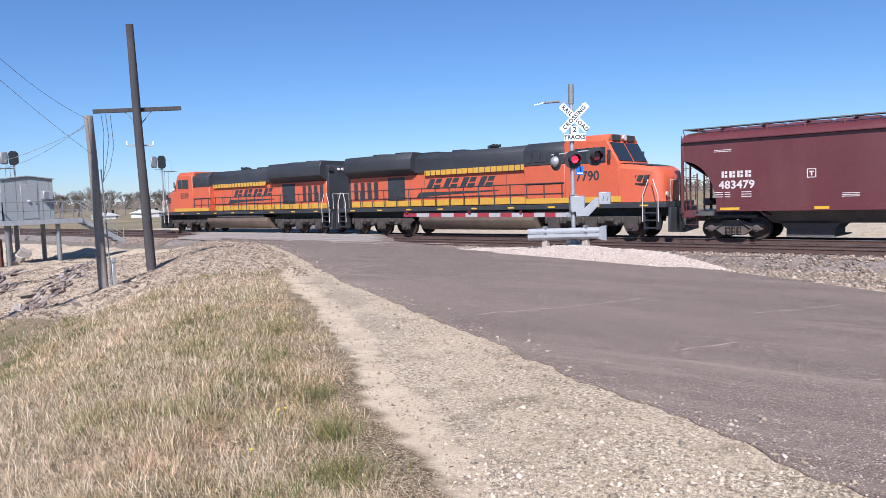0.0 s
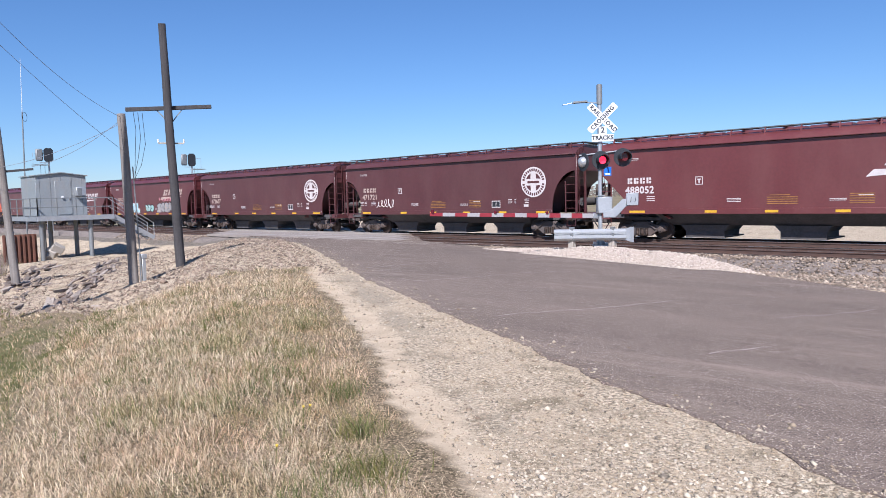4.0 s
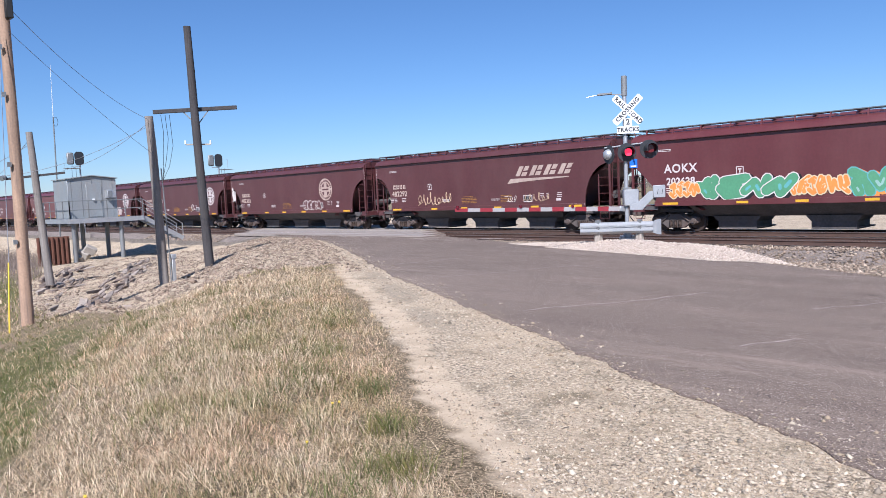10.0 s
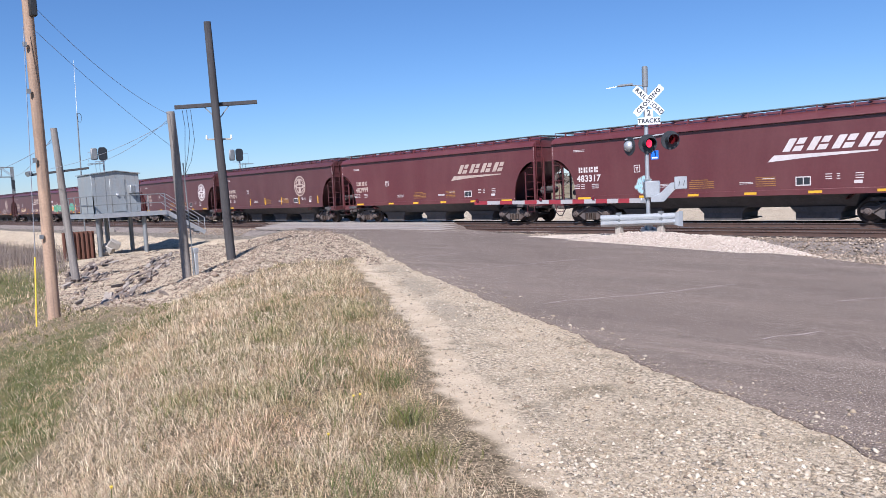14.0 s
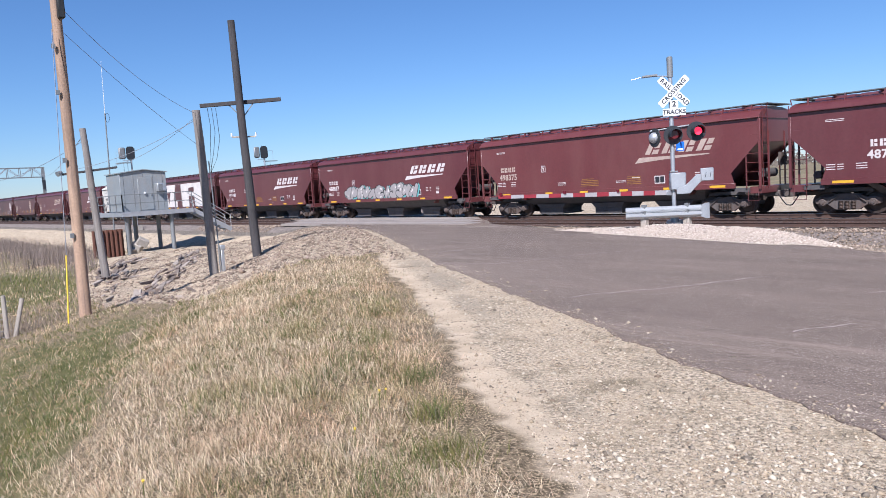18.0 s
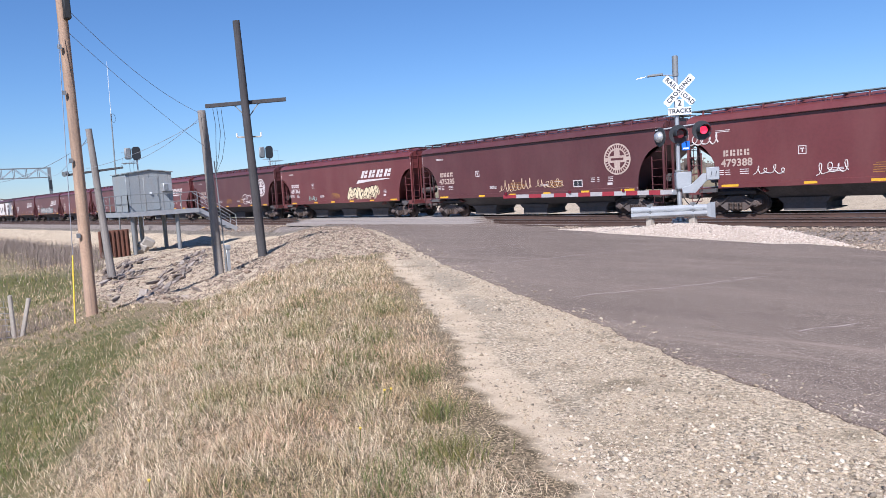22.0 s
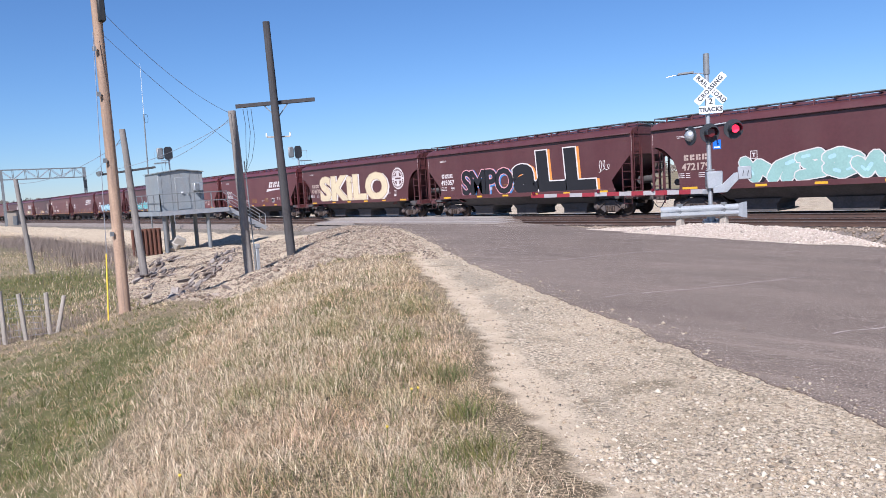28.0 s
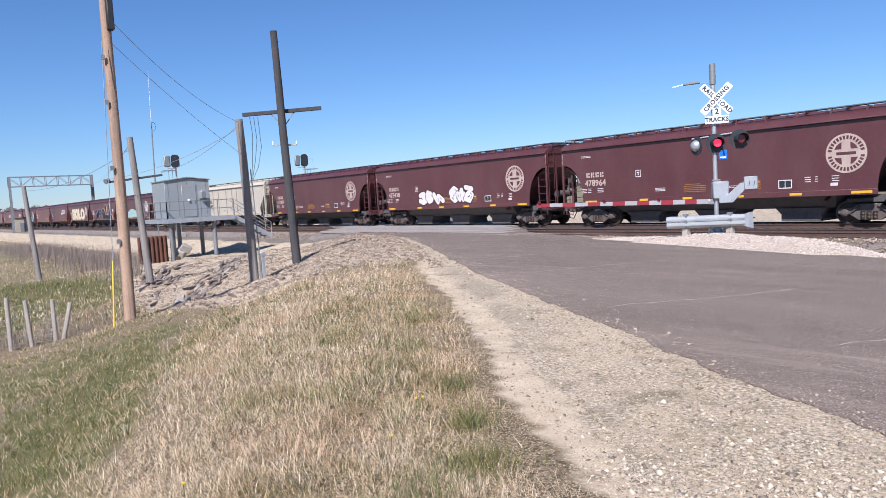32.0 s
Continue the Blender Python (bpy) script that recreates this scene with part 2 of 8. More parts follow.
def attribute_ground():
    """Soil, gravel, dry grass and green grass, blended by the layers stored on the sheet."""
    m = bpy.data.materials.new("ground_cover")
    m.use_nodes = True
    nodes, link = links(m)
    b = nodes["Principled BSDF"]
    b.inputs["Roughness"].default_value = 0.95
    b.inputs["Specular IOR Level"].default_value = 0.2
    co = nodes.new("ShaderNodeTexCoord")

    def tex(scale, detail=6, rough=0.6, kind="ShaderNodeTexNoise"):
        n = nodes.new(kind)
        n.inputs["Scale"].default_value = scale
        if kind == "ShaderNodeTexNoise":
            n.inputs["Detail"].default_value, n.inputs["Roughness"].default_value = detail, rough
        link(co.outputs["Object"], n.inputs["Vector"])
        return n.outputs[0]

    def two(a, c, fac, lo=0.35, hi=0.65):
        r = nodes.new("ShaderNodeMapRange")
        r.inputs["From Min"].default_value, r.inputs["From Max"].default_value = lo, hi
        link(fac, r.inputs["Value"])
        x = nodes.new("ShaderNodeMix")
        x.data_type = "RGBA"
        for slot, v in ((6, a), (7, c)):
            if isinstance(v, tuple):
                x.inputs[slot].default_value = (v[0] * 1.025, v[1] * 0.99, v[2] * WARM, 1)
            else:
                link(v, x.inputs[slot])
        link(r.outputs[0], x.inputs[0])
        return x.outputs[2]

    def layer(base, top, name, jag=0.35):
        a = nodes.new("ShaderNodeAttribute")
        a.attribute_name = name
        n1 = nodes.new("ShaderNodeMath")
        n1.operation = "MULTIPLY_ADD"
        link(tex(3.0, 8, 0.7), n1.inputs[0])
        n1.inputs[1].default_value = jag
        link(a.outputs["Fac"], n1.inputs[2])
        return two(base, top, n1.outputs[0], 0.5 + jag * 0.5 - 0.12, 0.5 + jag * 0.5 + 0.12)

    soil = two((0.125, 0.098, 0.066), (0.215, 0.168, 0.115), tex(1.3))
    soil = two(soil, (0.09, 0.072, 0.045), tex(22.0), 0.47, 0.58)
    soil = two(soil, (0.42, 0.335, 0.23), tex(50.0, 3), 0.52, 0.60)
    field = two((0.25, 0.20, 0.14), (0.175, 0.155, 0.095), tex(0.06), 0.38, 0.58)
    field = two(field, (0.12, 0.125, 0.055), tex(0.35, 5), 0.56, 0.70)
    stones = two((0.20, 0.165, 0.125), (0.60, 0.51, 0.405), tex(30.0, 3, 0.5), 0.40, 0.60)
    stones = two(stones, (0.48, 0.395, 0.30), tex(1.1), 0.40, 0.68)
    stones = two(stones, (0.21, 0.175, 0.125), tex(1.7, 8, 0.7), 0.52, 0.66)
    stones = two(stones, (0.085, 0.072, 0.062), tex(52.0, 2), 0.62, 0.68)
    stones = two(stones, (0.68, 0.62, 0.54), tex(66.0, 2), 0.63, 0.69)
    dirt = two((0.58, 0.485, 0.38), (0.46, 0.375, 0.285), tex(2.2))
    dirt = two(dirt, (0.27, 0.22, 0.155), tex(38.0, 3), 0.60, 0.70)
    ballast = two((0.07, 0.062, 0.055), (0.34, 0.30, 0.26), tex(24.0, 3, 0.6), 0.4, 0.66)
    pile = two((0.30, 0.255, 0.225), (0.58, 0.505, 0.45), tex(28.0, 3, 0.6), 0.36, 0.6)
    green = two((0.075, 0.085, 0.030), (0.155, 0.135, 0.066), tex(5.0))
    green = two(green, (0.22, 0.17, 0.10), tex(2.3, 6, 0.7), 0.52, 0.68)
    lane = two((0.27, 0.235, 0.185), (0.42, 0.36, 0.29), tex(34.0, 4, 0.7), 0.38, 0.62)
    lane = two(lane, (0.12, 0.10, 0.085), tex(70.0, 2), 0.60, 0.66)
    col = layer(soil, field, "field", 0.1)
    col = layer(col, green, "green", 0.5)
    col = layer(col, stones, "stones")
    col = layer(col, lane, "lane", 0.6)
    col = layer(col, dirt, "dirt")
    col = layer(col, ballast, "ballast", 0.5)
    col = layer(col, pile, "pile", 0.25)
    link(col, b.inputs["Base Color"])
    bump = nodes.new("ShaderNodeBump")
    bump.inputs["Strength"].default_value, bump.inputs["Distance"].default_value = 0.7, 0.03
    link(tex(30.0, 6, 0.7), bump.inputs["Height"])
    link(bump.outputs[0], b.inputs["Normal"])
    return m


def asphalt_material():
    m = bpy.data.materials.new("worn_asphalt")
    m.use_nodes = True
    nodes, link = links(m)
    b = nodes["Principled BSDF"]
    b.inputs["Roughness"].default_value = 0.82
    b.inputs["Specular IOR Level"].default_value = 0.12
    co = nodes.new("ShaderNodeTexCoord")

    def noise_of(scale, detail=5, rough=0.6, stretch=None):
        n = nodes.new("ShaderNodeTexNoise")
        n.inputs["Scale"].default_value, n.inputs["Detail"].default_value, n.inputs["Roughness"].default_value = scale, detail, rough
        if stretch:
            mp = nodes.new("ShaderNodeMapping")
            mp.inputs["Rotation"].default_value = (0, 0, radians(31.4))
            mp.inputs["Scale"].default_value = stretch
            link(co.outputs["Object"], mp.inputs[0])
            link(mp.outputs[0], n.inputs["Vector"])
        else:
            link(co.outputs["Object"], n.inputs["Vector"])
        return n.outputs[0]

    def over(a, c, fac, lo, hi):
        r, x = nodes.new("ShaderNodeMapRange"), nodes.new("ShaderNodeMix")
        r.inputs["From Min"].default_value, r.inputs["From Max"].default_value = lo, hi
        link(fac, r.inputs["Value"])
        x.data_type = "RGBA"
        for slot, v in ((6, a), (7, c)):
            if isinstance(v, tuple):
                x.inputs[slot].default_value = (v[0] * 1.025, v[1] * 0.99, v[2] * WARM, 1)
            else:
                link(v, x.inputs[slot])
        link(r.outputs[0], x.inputs[0])
        return x.outputs[2]

    def seam(scale, width, stretch):
        n = noise_of(scale, 3, 0.5, stretch)
        a, q = nodes.new("ShaderNodeMath"), nodes.new("ShaderNodeMath")
        a.operation, q.operation = "SUBTRACT", "ABSOLUTE"
        a.inputs[1].default_value = 0.5
        link(n, a.inputs[0])
        link(a.outputs[0], q.inputs[0])
        r = nodes.new("ShaderNodeMapRange")
        r.inputs["From Min"].default_value, r.inputs["From Max"].default_value = width, width * 0.3
        link(q.outputs[0], r.inputs["Value"])
        m2 = nodes.new("ShaderNodeMath")
        m2.operation = "MULTIPLY"
        link(r.outputs[0], m2.inputs[0])
        link(noise_of(1.7, 4, 0.7), m2.inputs[1])
        return m2.outputs[0]

    col = over((0.132, 0.104, 0.092), (0.190, 0.152, 0.134), noise_of(0.5, 4, 0.6, (0.35, 2.0, 1)), 0.35, 0.65)
    col = over(col, (0.075, 0.060, 0.055), noise_of(60, 3), 0.53, 0.64)
    col = over(col, (0.56, 0.50, 0.46), noise_of(88, 2, 0.5), 0.60, 0.66)
    col = over(col, (0.30, 0.25, 0.22), noise_of(0.9, 8, 0.75, (0.25, 3.0, 1)), 0.54, 0.78)
    col = over(col, (0.36, 0.31, 0.27), seam(0.16, 0.0011, (1.0, 0.12, 1)), 0.35, 0.75)
    col = over(col, (0.065, 0.05, 0.046), seam(0.33, 0.0018, None), 0.42, 0.80)
    link(col, b.inputs["Base Color"])
    bump = nodes.new("ShaderNodeBump")
    bump.inputs["Strength"].default_value, bump.inputs["Distance"].default_value = 0.6, 0.008
    link(noise_of(90, 3), bump.inputs["Height"])
    link(bump.outputs[0], b.inputs["Normal"])
    return m


def island_material(name, colors, rough=0.95, patches=()):
    """For joined loose pieces: each piece takes its own tint; patches lean whole areas to other hues."""
    m = bpy.data.materials.new(name)
    m.use_nodes = True
    nodes, link = links(m)
    b = nodes["Principled BSDF"]
    b.inputs["Roughness"].default_value = rough
    b.inputs["Specular IOR Level"].default_value = 0.25
    g, ramp = nodes.new("ShaderNodeNewGeometry"), nodes.new("ShaderNodeValToRGB")
    while len(ramp.color_ramp.elements) < len(colors):
        ramp.color_ramp.elements.new(0.5)
    for k, (e, c) in enumerate(zip(ramp.color_ramp.elements, colors)):
        e.position, e.color = k / max(1, len(colors) - 1), (c[0] * 1.03, c[1] * 0.985, c[2] * WARM, 1)
    link(g.outputs["Random Per Island"], ramp.inputs[0])
    col = ramp.outputs[0]
    co = nodes.new("ShaderNodeTexCoord")
    for scale, lo, hi, c, most in patches:
        n, r, x = nodes.new("ShaderNodeTexNoise"), nodes.new("ShaderNodeMapRange"), nodes.new("ShaderNodeMix")
        n.inputs["Scale"].default_value, n.inputs["Detail"].default_value, n.inputs["Roughness"].default_value = scale, 5, 0.65
        link(co.outputs["Object"], n.inputs["Vector"])
        r.inputs["From Min"].default_value, r.inputs["From Max"].default_value, r.inputs["To Max"].default_value = lo, hi, most
        link(n.outputs[0], r.inputs["Value"])
        x.data_type, x.blend_type = "RGBA", "MULTIPLY"
        x.inputs[7].default_value = (*c, 1)
        link(r.outputs[0], x.inputs[0])
        link(col, x.inputs[6])
        col = x.outputs[2]
    link(col, b.inputs["Base Color"])
    return m


M["ground"] = attribute_ground()
M["asphalt"] = asphalt_material()
M["dry_blades"] = island_material("dry_grass_blades", ((0.40, 0.31, 0.20), (0.66, 0.56, 0.41), (0.15, 0.11, 0.065), (0.54, 0.44, 0.30), (0.84, 0.75, 0.60), (0.24, 0.17, 0.11), (0.66, 0.49, 0.37), (0.76, 0.67, 0.52)),
                                 patches=((0.9, 0.50, 0.66, (1.0, 0.86, 0.79), 0.8), (0.55, 0.50, 0.64, (0.80, 0.80, 0.66), 0.7), (2.6, 0.52, 0.66, (0.70, 0.66, 0.60), 0.7)))
M["green_blades"] = island_material("green_grass_blades", ((0.075, 0.105, 0.030), (0.125, 0.145, 0.050), (0.17, 0.17, 0.068), (0.07, 0.092, 0.032), (0.24, 0.215, 0.11)),
                                   patches=((1.3, 0.48, 0.64, (1.25, 1.05, 0.9), 0.8),))
M["gravel_bits"] = island_material("limestone_gravel", ((0.44, 0.37, 0.28), (0.30, 0.25, 0.19), (0.58, 0.52, 0.43), (0.13, 0.11, 0.092), (0.38, 0.315, 0.235), (0.20, 0.155, 0.12)))
M["pile_bits"] = island_material("fresh_pale_gravel", ((0.53, 0.465, 0.42), (0.42, 0.36, 0.325), (0.62, 0.56, 0.515), (0.30, 0.255, 0.23)))
M["ballast_bits"] = island_material("track_ballast_stones", ((0.15, 0.12, 0.10), (0.36, 0.30, 0.245), (0.22, 0.17, 0.14), (0.48, 0.41, 0.345), (0.10, 0.08, 0.065), (0.30, 0.235, 0.19)))
M["bud"] = island_material("far_bare_crowns", ((0.13, 0.115, 0.105), (0.16, 0.14, 0.125), (0.10, 0.09, 0.082)))
M["white_bits"] = island_material("white_limestone_chips", ((0.52, 0.46, 0.38), (0.36, 0.30, 0.24), (0.62, 0.57, 0.49), (0.14, 0.12, 0.10), (0.44, 0.38, 0.31)))
M["dark_slab"] = paint("broken_asphalt_chunk", (0.175, 0.130, 0.098), 0.9, spread=0.5, scale=2.5, fine=22, bump=0.8, bump_scale=0.04, dirt=(0.25, 0.215, 0.185), dirt_amount=0.75, random_spread=0.7)
M["bank_bits"] = island_material("brown_bank_stones", ((0.33, 0.255, 0.205), (0.16, 0.125, 0.10), (0.46, 0.38, 0.32), (0.085, 0.07, 0.06), (0.26, 0.20, 0.16), (0.12, 0.095, 0.08)))
M["panel_grey"] = paint("worn_crossing_panel", (0.27, 0.235, 0.21), 0.9, spread=0.3, scale=1.5, fine=18, dirt=(0.33, 0.28, 0.23), dirt_amount=0.6)
M["gate_white"] = paint("dusty_white_stripe", (0.36, 0.34, 0.34), 0.5, spread=0.12, scale=4, fine=24, dirt=(0.27, 0.24, 0.22), dirt_amount=0.5)
# darker than the cream body: shadow lines along the ribs, put into their colour
M["rib_shade"] = paint("shaded_tan_rib", (0.24, 0.205, 0.16), 0.6, spread=0.15)

# ---------------------------------------------------------------- mesh helpers


class Shape:
    """Gathers simple solids into one mesh."""

    def __init__(self):
        self.v, self.f = [], []

    def add(self, verts, faces):
        n = len(self.v)
        self.v += [tuple(p) for p in verts]
        self.f += [tuple(i + n for i in q) for q in faces]
        return self

    def box(self, x0, x1, y0, y1, z0, z1, m=None):
        vs = [(x, y, z) for x in (x0, x1) for y in (y0, y1) for z in (z0, z1)]
        if m:
            vs = [m @ Vector(p) for p in vs]
        return self.add(vs, ((0, 1, 3, 2), (4, 6, 7, 5), (0, 4, 5, 1), (2, 3, 7, 6), (0, 2, 6, 4), (1, 5, 7, 3)))

    def beam(self, a, b, w, h, up=(0, 0, 1)):
        """A bar from a to b, w across and h along up."""
        a, b = Vector(a), Vector(b)
        d = (b - a).normalized()
        s = d.cross(Vector(up))
        s = s.normalized() if s.length > 1e-6 else Vector((1, 0, 0))
        t = s.cross(d)
        vs = [p + s * i * w / 2 + t * j * h / 2 for p in (a, b) for i, j in ((-1, -1), (1, -1), (1, 1), (-1, 1))]
        return self.add(vs, ((0, 1, 2, 3), (7, 6, 5, 4), (0, 4, 5, 1), (1, 5, 6, 2), (2, 6, 7, 3), (3, 7, 4, 0)))

    def cyl(self, a, b, r, r2=None, n=12):
        a, b = Vector(a), Vector(b)
        r2 = r if r2 is None else r2
        d = (b - a).normalized()
        s = d.orthogonal().normalized()
        t = d.cross(s)
        ring = [s * math.cos(2 * math.pi * k / n) + t * math.sin(2 * math.pi * k / n) for k in range(n)]
        vs = [a + q * r for q in ring] + [b + q * r2 for q in ring]
        fs = [(k, (k + 1) % n, n + (k + 1) % n, n + k) for k in range(n)]
        return self.add(vs, fs + [tuple(range(n))[::-1], tuple(range(n, 2 * n))])

    def tube(self, pts, r, n=6):
        """A round bar that follows pts."""
        pts = [Vector(p) for p in pts]
        vs, fs = [], []
        for k, p in enumerate(pts):
            d = (pts[min(k + 1, len(pts) - 1)] - pts[max(k - 1, 0)]).normalized()
            s = d.cross(Vector((0.137, 0.31, 0.94))).normalized()
            t = d.cross(s)
            vs += [p + (s * math.cos(2 * math.pi * i / n) + t * math.sin(2 * math.pi * i / n)) * r for i in range(n)]
        for k in range(len(pts) - 1):
            fs += [(k * n + i, k * n + (i + 1) % n, (k + 1) * n + (i + 1) % n, (k + 1) * n + i) for i in range(n)]
        fs += [tuple(range(n))[::-1], tuple(range((len(pts) - 1) * n, len(pts) * n))]
        return self.add(vs, fs)

    def prism(self, poly, lo, hi, axis="y"):
        """poly in the plane across axis, pushed from lo to hi: y takes (x, z), x takes (y, z), z takes (x, y)."""
        at = {"y": lambda p, h: (p[0], h, p[1]), "x": lambda p, h: (h, p[0], p[1]), "z": lambda p, h: (p[0], p[1], h)}[axis]
        n = len(poly)
        vs = [at(p, lo) for p in poly] + [at(p, hi) for p in poly]
        return self.add(vs, [tuple(range(n))[::-1], tuple(range(n, 2 * n))] + [(k, (k + 1) % n, n + (k + 1) % n, n + k) for k in range(n)])

    def skin(self, lines, close=False):
        """Faces between rows of points, each as long as the next."""
        n = len(lines[0])
        vs = [p for line in lines for p in line]
        fs = []
        for r in range(len(lines) - 1):
            for k in range(n if close else n - 1):
                fs.append((r * n + k, r * n + (k + 1) % n, (r + 1) * n + (k + 1) % n, (r + 1) * n + k))
        return self.add(vs, fs)

    def turned(self, m):
        self.v = [tuple(m @ Vector(p)) for p in self.v]
        return self

    def mesh(self, name, material, bevel=0.0, smooth=True, angle=38):
        me = bpy.data.meshes.new(name)
        me.from_pydata(self.v, [], self.f)
        bm = bmesh.new()
        bm.from_mesh(me)
        bmesh.ops.recalc_face_normals(bm, faces=bm.faces)
        if bevel:
            bmesh.ops.bevel(bm, geom=bm.edges[:], offset=bevel, segments=1, affect="EDGES", clamp_overlap=True)
        bm.to_mesh(me)
        bm.free()
        if smooth:
            me.shade_smooth()
            me.set_sharp_from_angle(angle=radians(angle))
        me.materials.append(M[material])
        return me


def part(name, shape, material, parent, label="", bevel=0.0, smooth=True):
    """Links a Shape (or a ready mesh) as one mesh object under parent."""
    me = shape if isinstance(shape, bpy.types.Mesh) else shape.mesh(name, material, bevel, smooth)
    ob = new(name, me)
    ob.parent = parent
    if label:
        tagged(ob, label)
    return ob


def thing(name, label, category, group="", kind="", at=None):
    ob = new(name)
    ob.empty_display_size = 0.3
    if at is not None:
        ob.matrix_basis = at
    return tagged(ob, label, category, group, kind)


def single(name, shape, material, label, category, group="", kind="", bevel=0.0, smooth=True):
    me = shape if isinstance(shape, bpy.types.Mesh) else shape.mesh(name, material, bevel, smooth)
    return tagged(new(name, me), label, category, group, kind)


def lettering(text, size, material, name="lettering", depth=0.003, spacing=1.0, shear=0.0, offset=0.0):
    """A mesh of raised letters in the x-z plane, facing -y, centred on its origin."""
    c = bpy.data.curves.new(name, "FONT")
    c.body, c.size, c.align_x, c.align_y = text, size, "CENTER", "CENTER"
    c.extrude, c.space_character, c.shear, c.offset, c.resolution_u = depth, spacing, shear, offset, 3
    ob = bpy.data.objects.new(name, c)
    scene.collection.objects.link(ob)
    me = bpy.data.meshes.new_from_object(ob.evaluated_get(bpy.context.evaluated_depsgraph_get()))
    bpy.data.objects.remove(ob)
    bpy.data.curves.remove(c)
    me.transform(Matrix.Rotation(radians(90), 4, "X"))
    me.materials.clear()
    me.materials.append(M[material])
    me.name = name
    return me


# ---------------------------------------------------------------- lie of the land
# The rails run along x with their heads at z = 0. The road runs away to the left: u along it, w to its left.
RC, RS = math.cos(radians(31.45)), math.sin(radians(31.45))
TRACKS = (27.1, 31.3)          # middle lines of the near, empty track and of the train's track


def to_uw(x, y):
    return -RC * x + RS * y, -RS * x - RC * y


def from_uw(u, w):
    return -RC * u - RS * w, RS * u - RC * w


def ease(a, b, x):
    t = np.clip((np.asarray(x, float) - a) / (b - a), 0, 1)
    return t * t * (3 - 2 * t)


def wave(x, y, scale, seed):
    """A cheap smooth random field of about -1 to 1."""
    x, y = np.asarray(x, float) / scale + seed * 13.7, np.asarray(y, float) / scale - seed * 7.1
    return (np.sin(x * 1.7 + 1.3 * np.sin(y * 1.1 + seed)) + np.sin(y * 2.1 + 1.7 * np.sin(x * 0.9 - seed)) + np.sin((x + y) * 1.3 + seed * 3)) / 3


def pile_height(x, y):
    a = (np.asarray(x) + 10.2) * 0.905 - (np.asarray(y) - 18.0) * 0.425
    b = (np.asarray(x) + 10.2) * 0.425 + (np.asarray(y) - 18.0) * 0.905
    body = np.clip(1 - (np.abs(a) / np.where(a > 0, 4.9, 8.0)) ** np.where(a > 0, 4.5, 2.2), 0, 1) * np.clip(1 - (b / np.where(a < -3, 1.1, 1.9)) ** 2, 0, 1)
    return body


def road_left(u):
    return np.interp(u, (-20, 3, 9, 14.5, 22, 34.7, 41, 47, 52.8, 70, 120), (-3.3, -3.1, -2.65, -2.25, -2.1, -2.0, -1.3, -0.3, 1.4, 3.5, 3.5)) + 0.06 * wave(u, u * 0, 0.8, 2) + 0.05 * wave(u, u * 0, 0.23, 5) + 0.03 * wave(u, u * 0, 0.07, 7)


def road_right(u):
    return np.interp(u, (-20, 0, 12, 28, 36, 42, 60, 120), (-9.1, -9.1, -9.35, -9.0, -8.4, -9.2, -11.0, -11.0)) + 0.10 * wave(u, u * 0, 1.3, 8)


def road_z(x, y):
    return 0.5 - 0.512 * ease(12.5, 25.2, y) - 0.5 * ease(34.5, 44, y)


def ground_z(x, y):
    x, y = np.asarray(x, float), np.asarray(y, float)
    u, w = to_uw(x, y)
    top = 0.5 - 0.52 * ease(12.5, 25.2, y)
    drop = np.interp(w, (0.4, 1.2, 2.3, 3.3, 5.6, 7.6, 9.5, 16), (0, 0.1, 0.40, 0.74, 0.95, 1.2, 1.3, 1.7))
    fall = np.interp(-w, (9.2, 10.2, 12.5, 16), (0, 0.10, 0.62, 1.0))
    land = top - drop - fall
    far_floor = -0.95 - 0.75 * ease(25, 75, -x)
    bank = -0.52 - 0.9 * ease(22.8, 16.5, y) - 0.4 * ease(15, 8, y)
    z = np.where(y > 22, np.maximum(land, bank), np.maximum(np.maximum(land, bank), far_floor))
    z = np.where(y > 36, np.minimum(z, -0.55 - 0.35 * ease(36, 60, y)), z)
    z = np.where((y > 24) & (y <= 36), -0.55, z)
    z = z + np.where((np.asarray(x) + 10.2) * 0.905 - (np.asarray(y) - 18.0) * 0.425 > -1.5, 0.34, 0.25) * pile_height(x, y) * (1 + 0.12 * wave(x, y, 0.8, 4))
    z = z + rocky_part(x, y) * (0.10 * wave(u * 0.45, w * 1.6, 1.0, 14) + 0.05 * wave(x, y, 0.45, 15)) * ease(1.0, 2.5, w)
    rough = 0.035 * wave(x, y, 1.1, 1) + 0.02 * wave(x, y, 0.37, 3)
    bare = np.clip((-w - 0.3) / 2.0, 0, 1)
    return z + rough * (1 - bare) * (y < 24) + 0.07 * wave(x, y, 2.3, 6) * (w > 2.0) * (y < 22)


def rocky_part(x, y):
    """Where the stony bank lies, right of the low grass."""
    u, w = to_uw(x, y)
    start = np.interp(w, (-2, 0.4, 2.6, 4.5, 7, 9.3, 11.5), (17.8, 17.4, 15.9, 18.2, 22.5, 29.5, 40))
    return ease(-0.9, 0.9, u - start + 0.6 * wave(x, y, 1.6, 11) + 0.4 * wave(x, y, 0.6, 12)) * ease(13.5, 11.0, w) * (np.asarray(y) < 24)


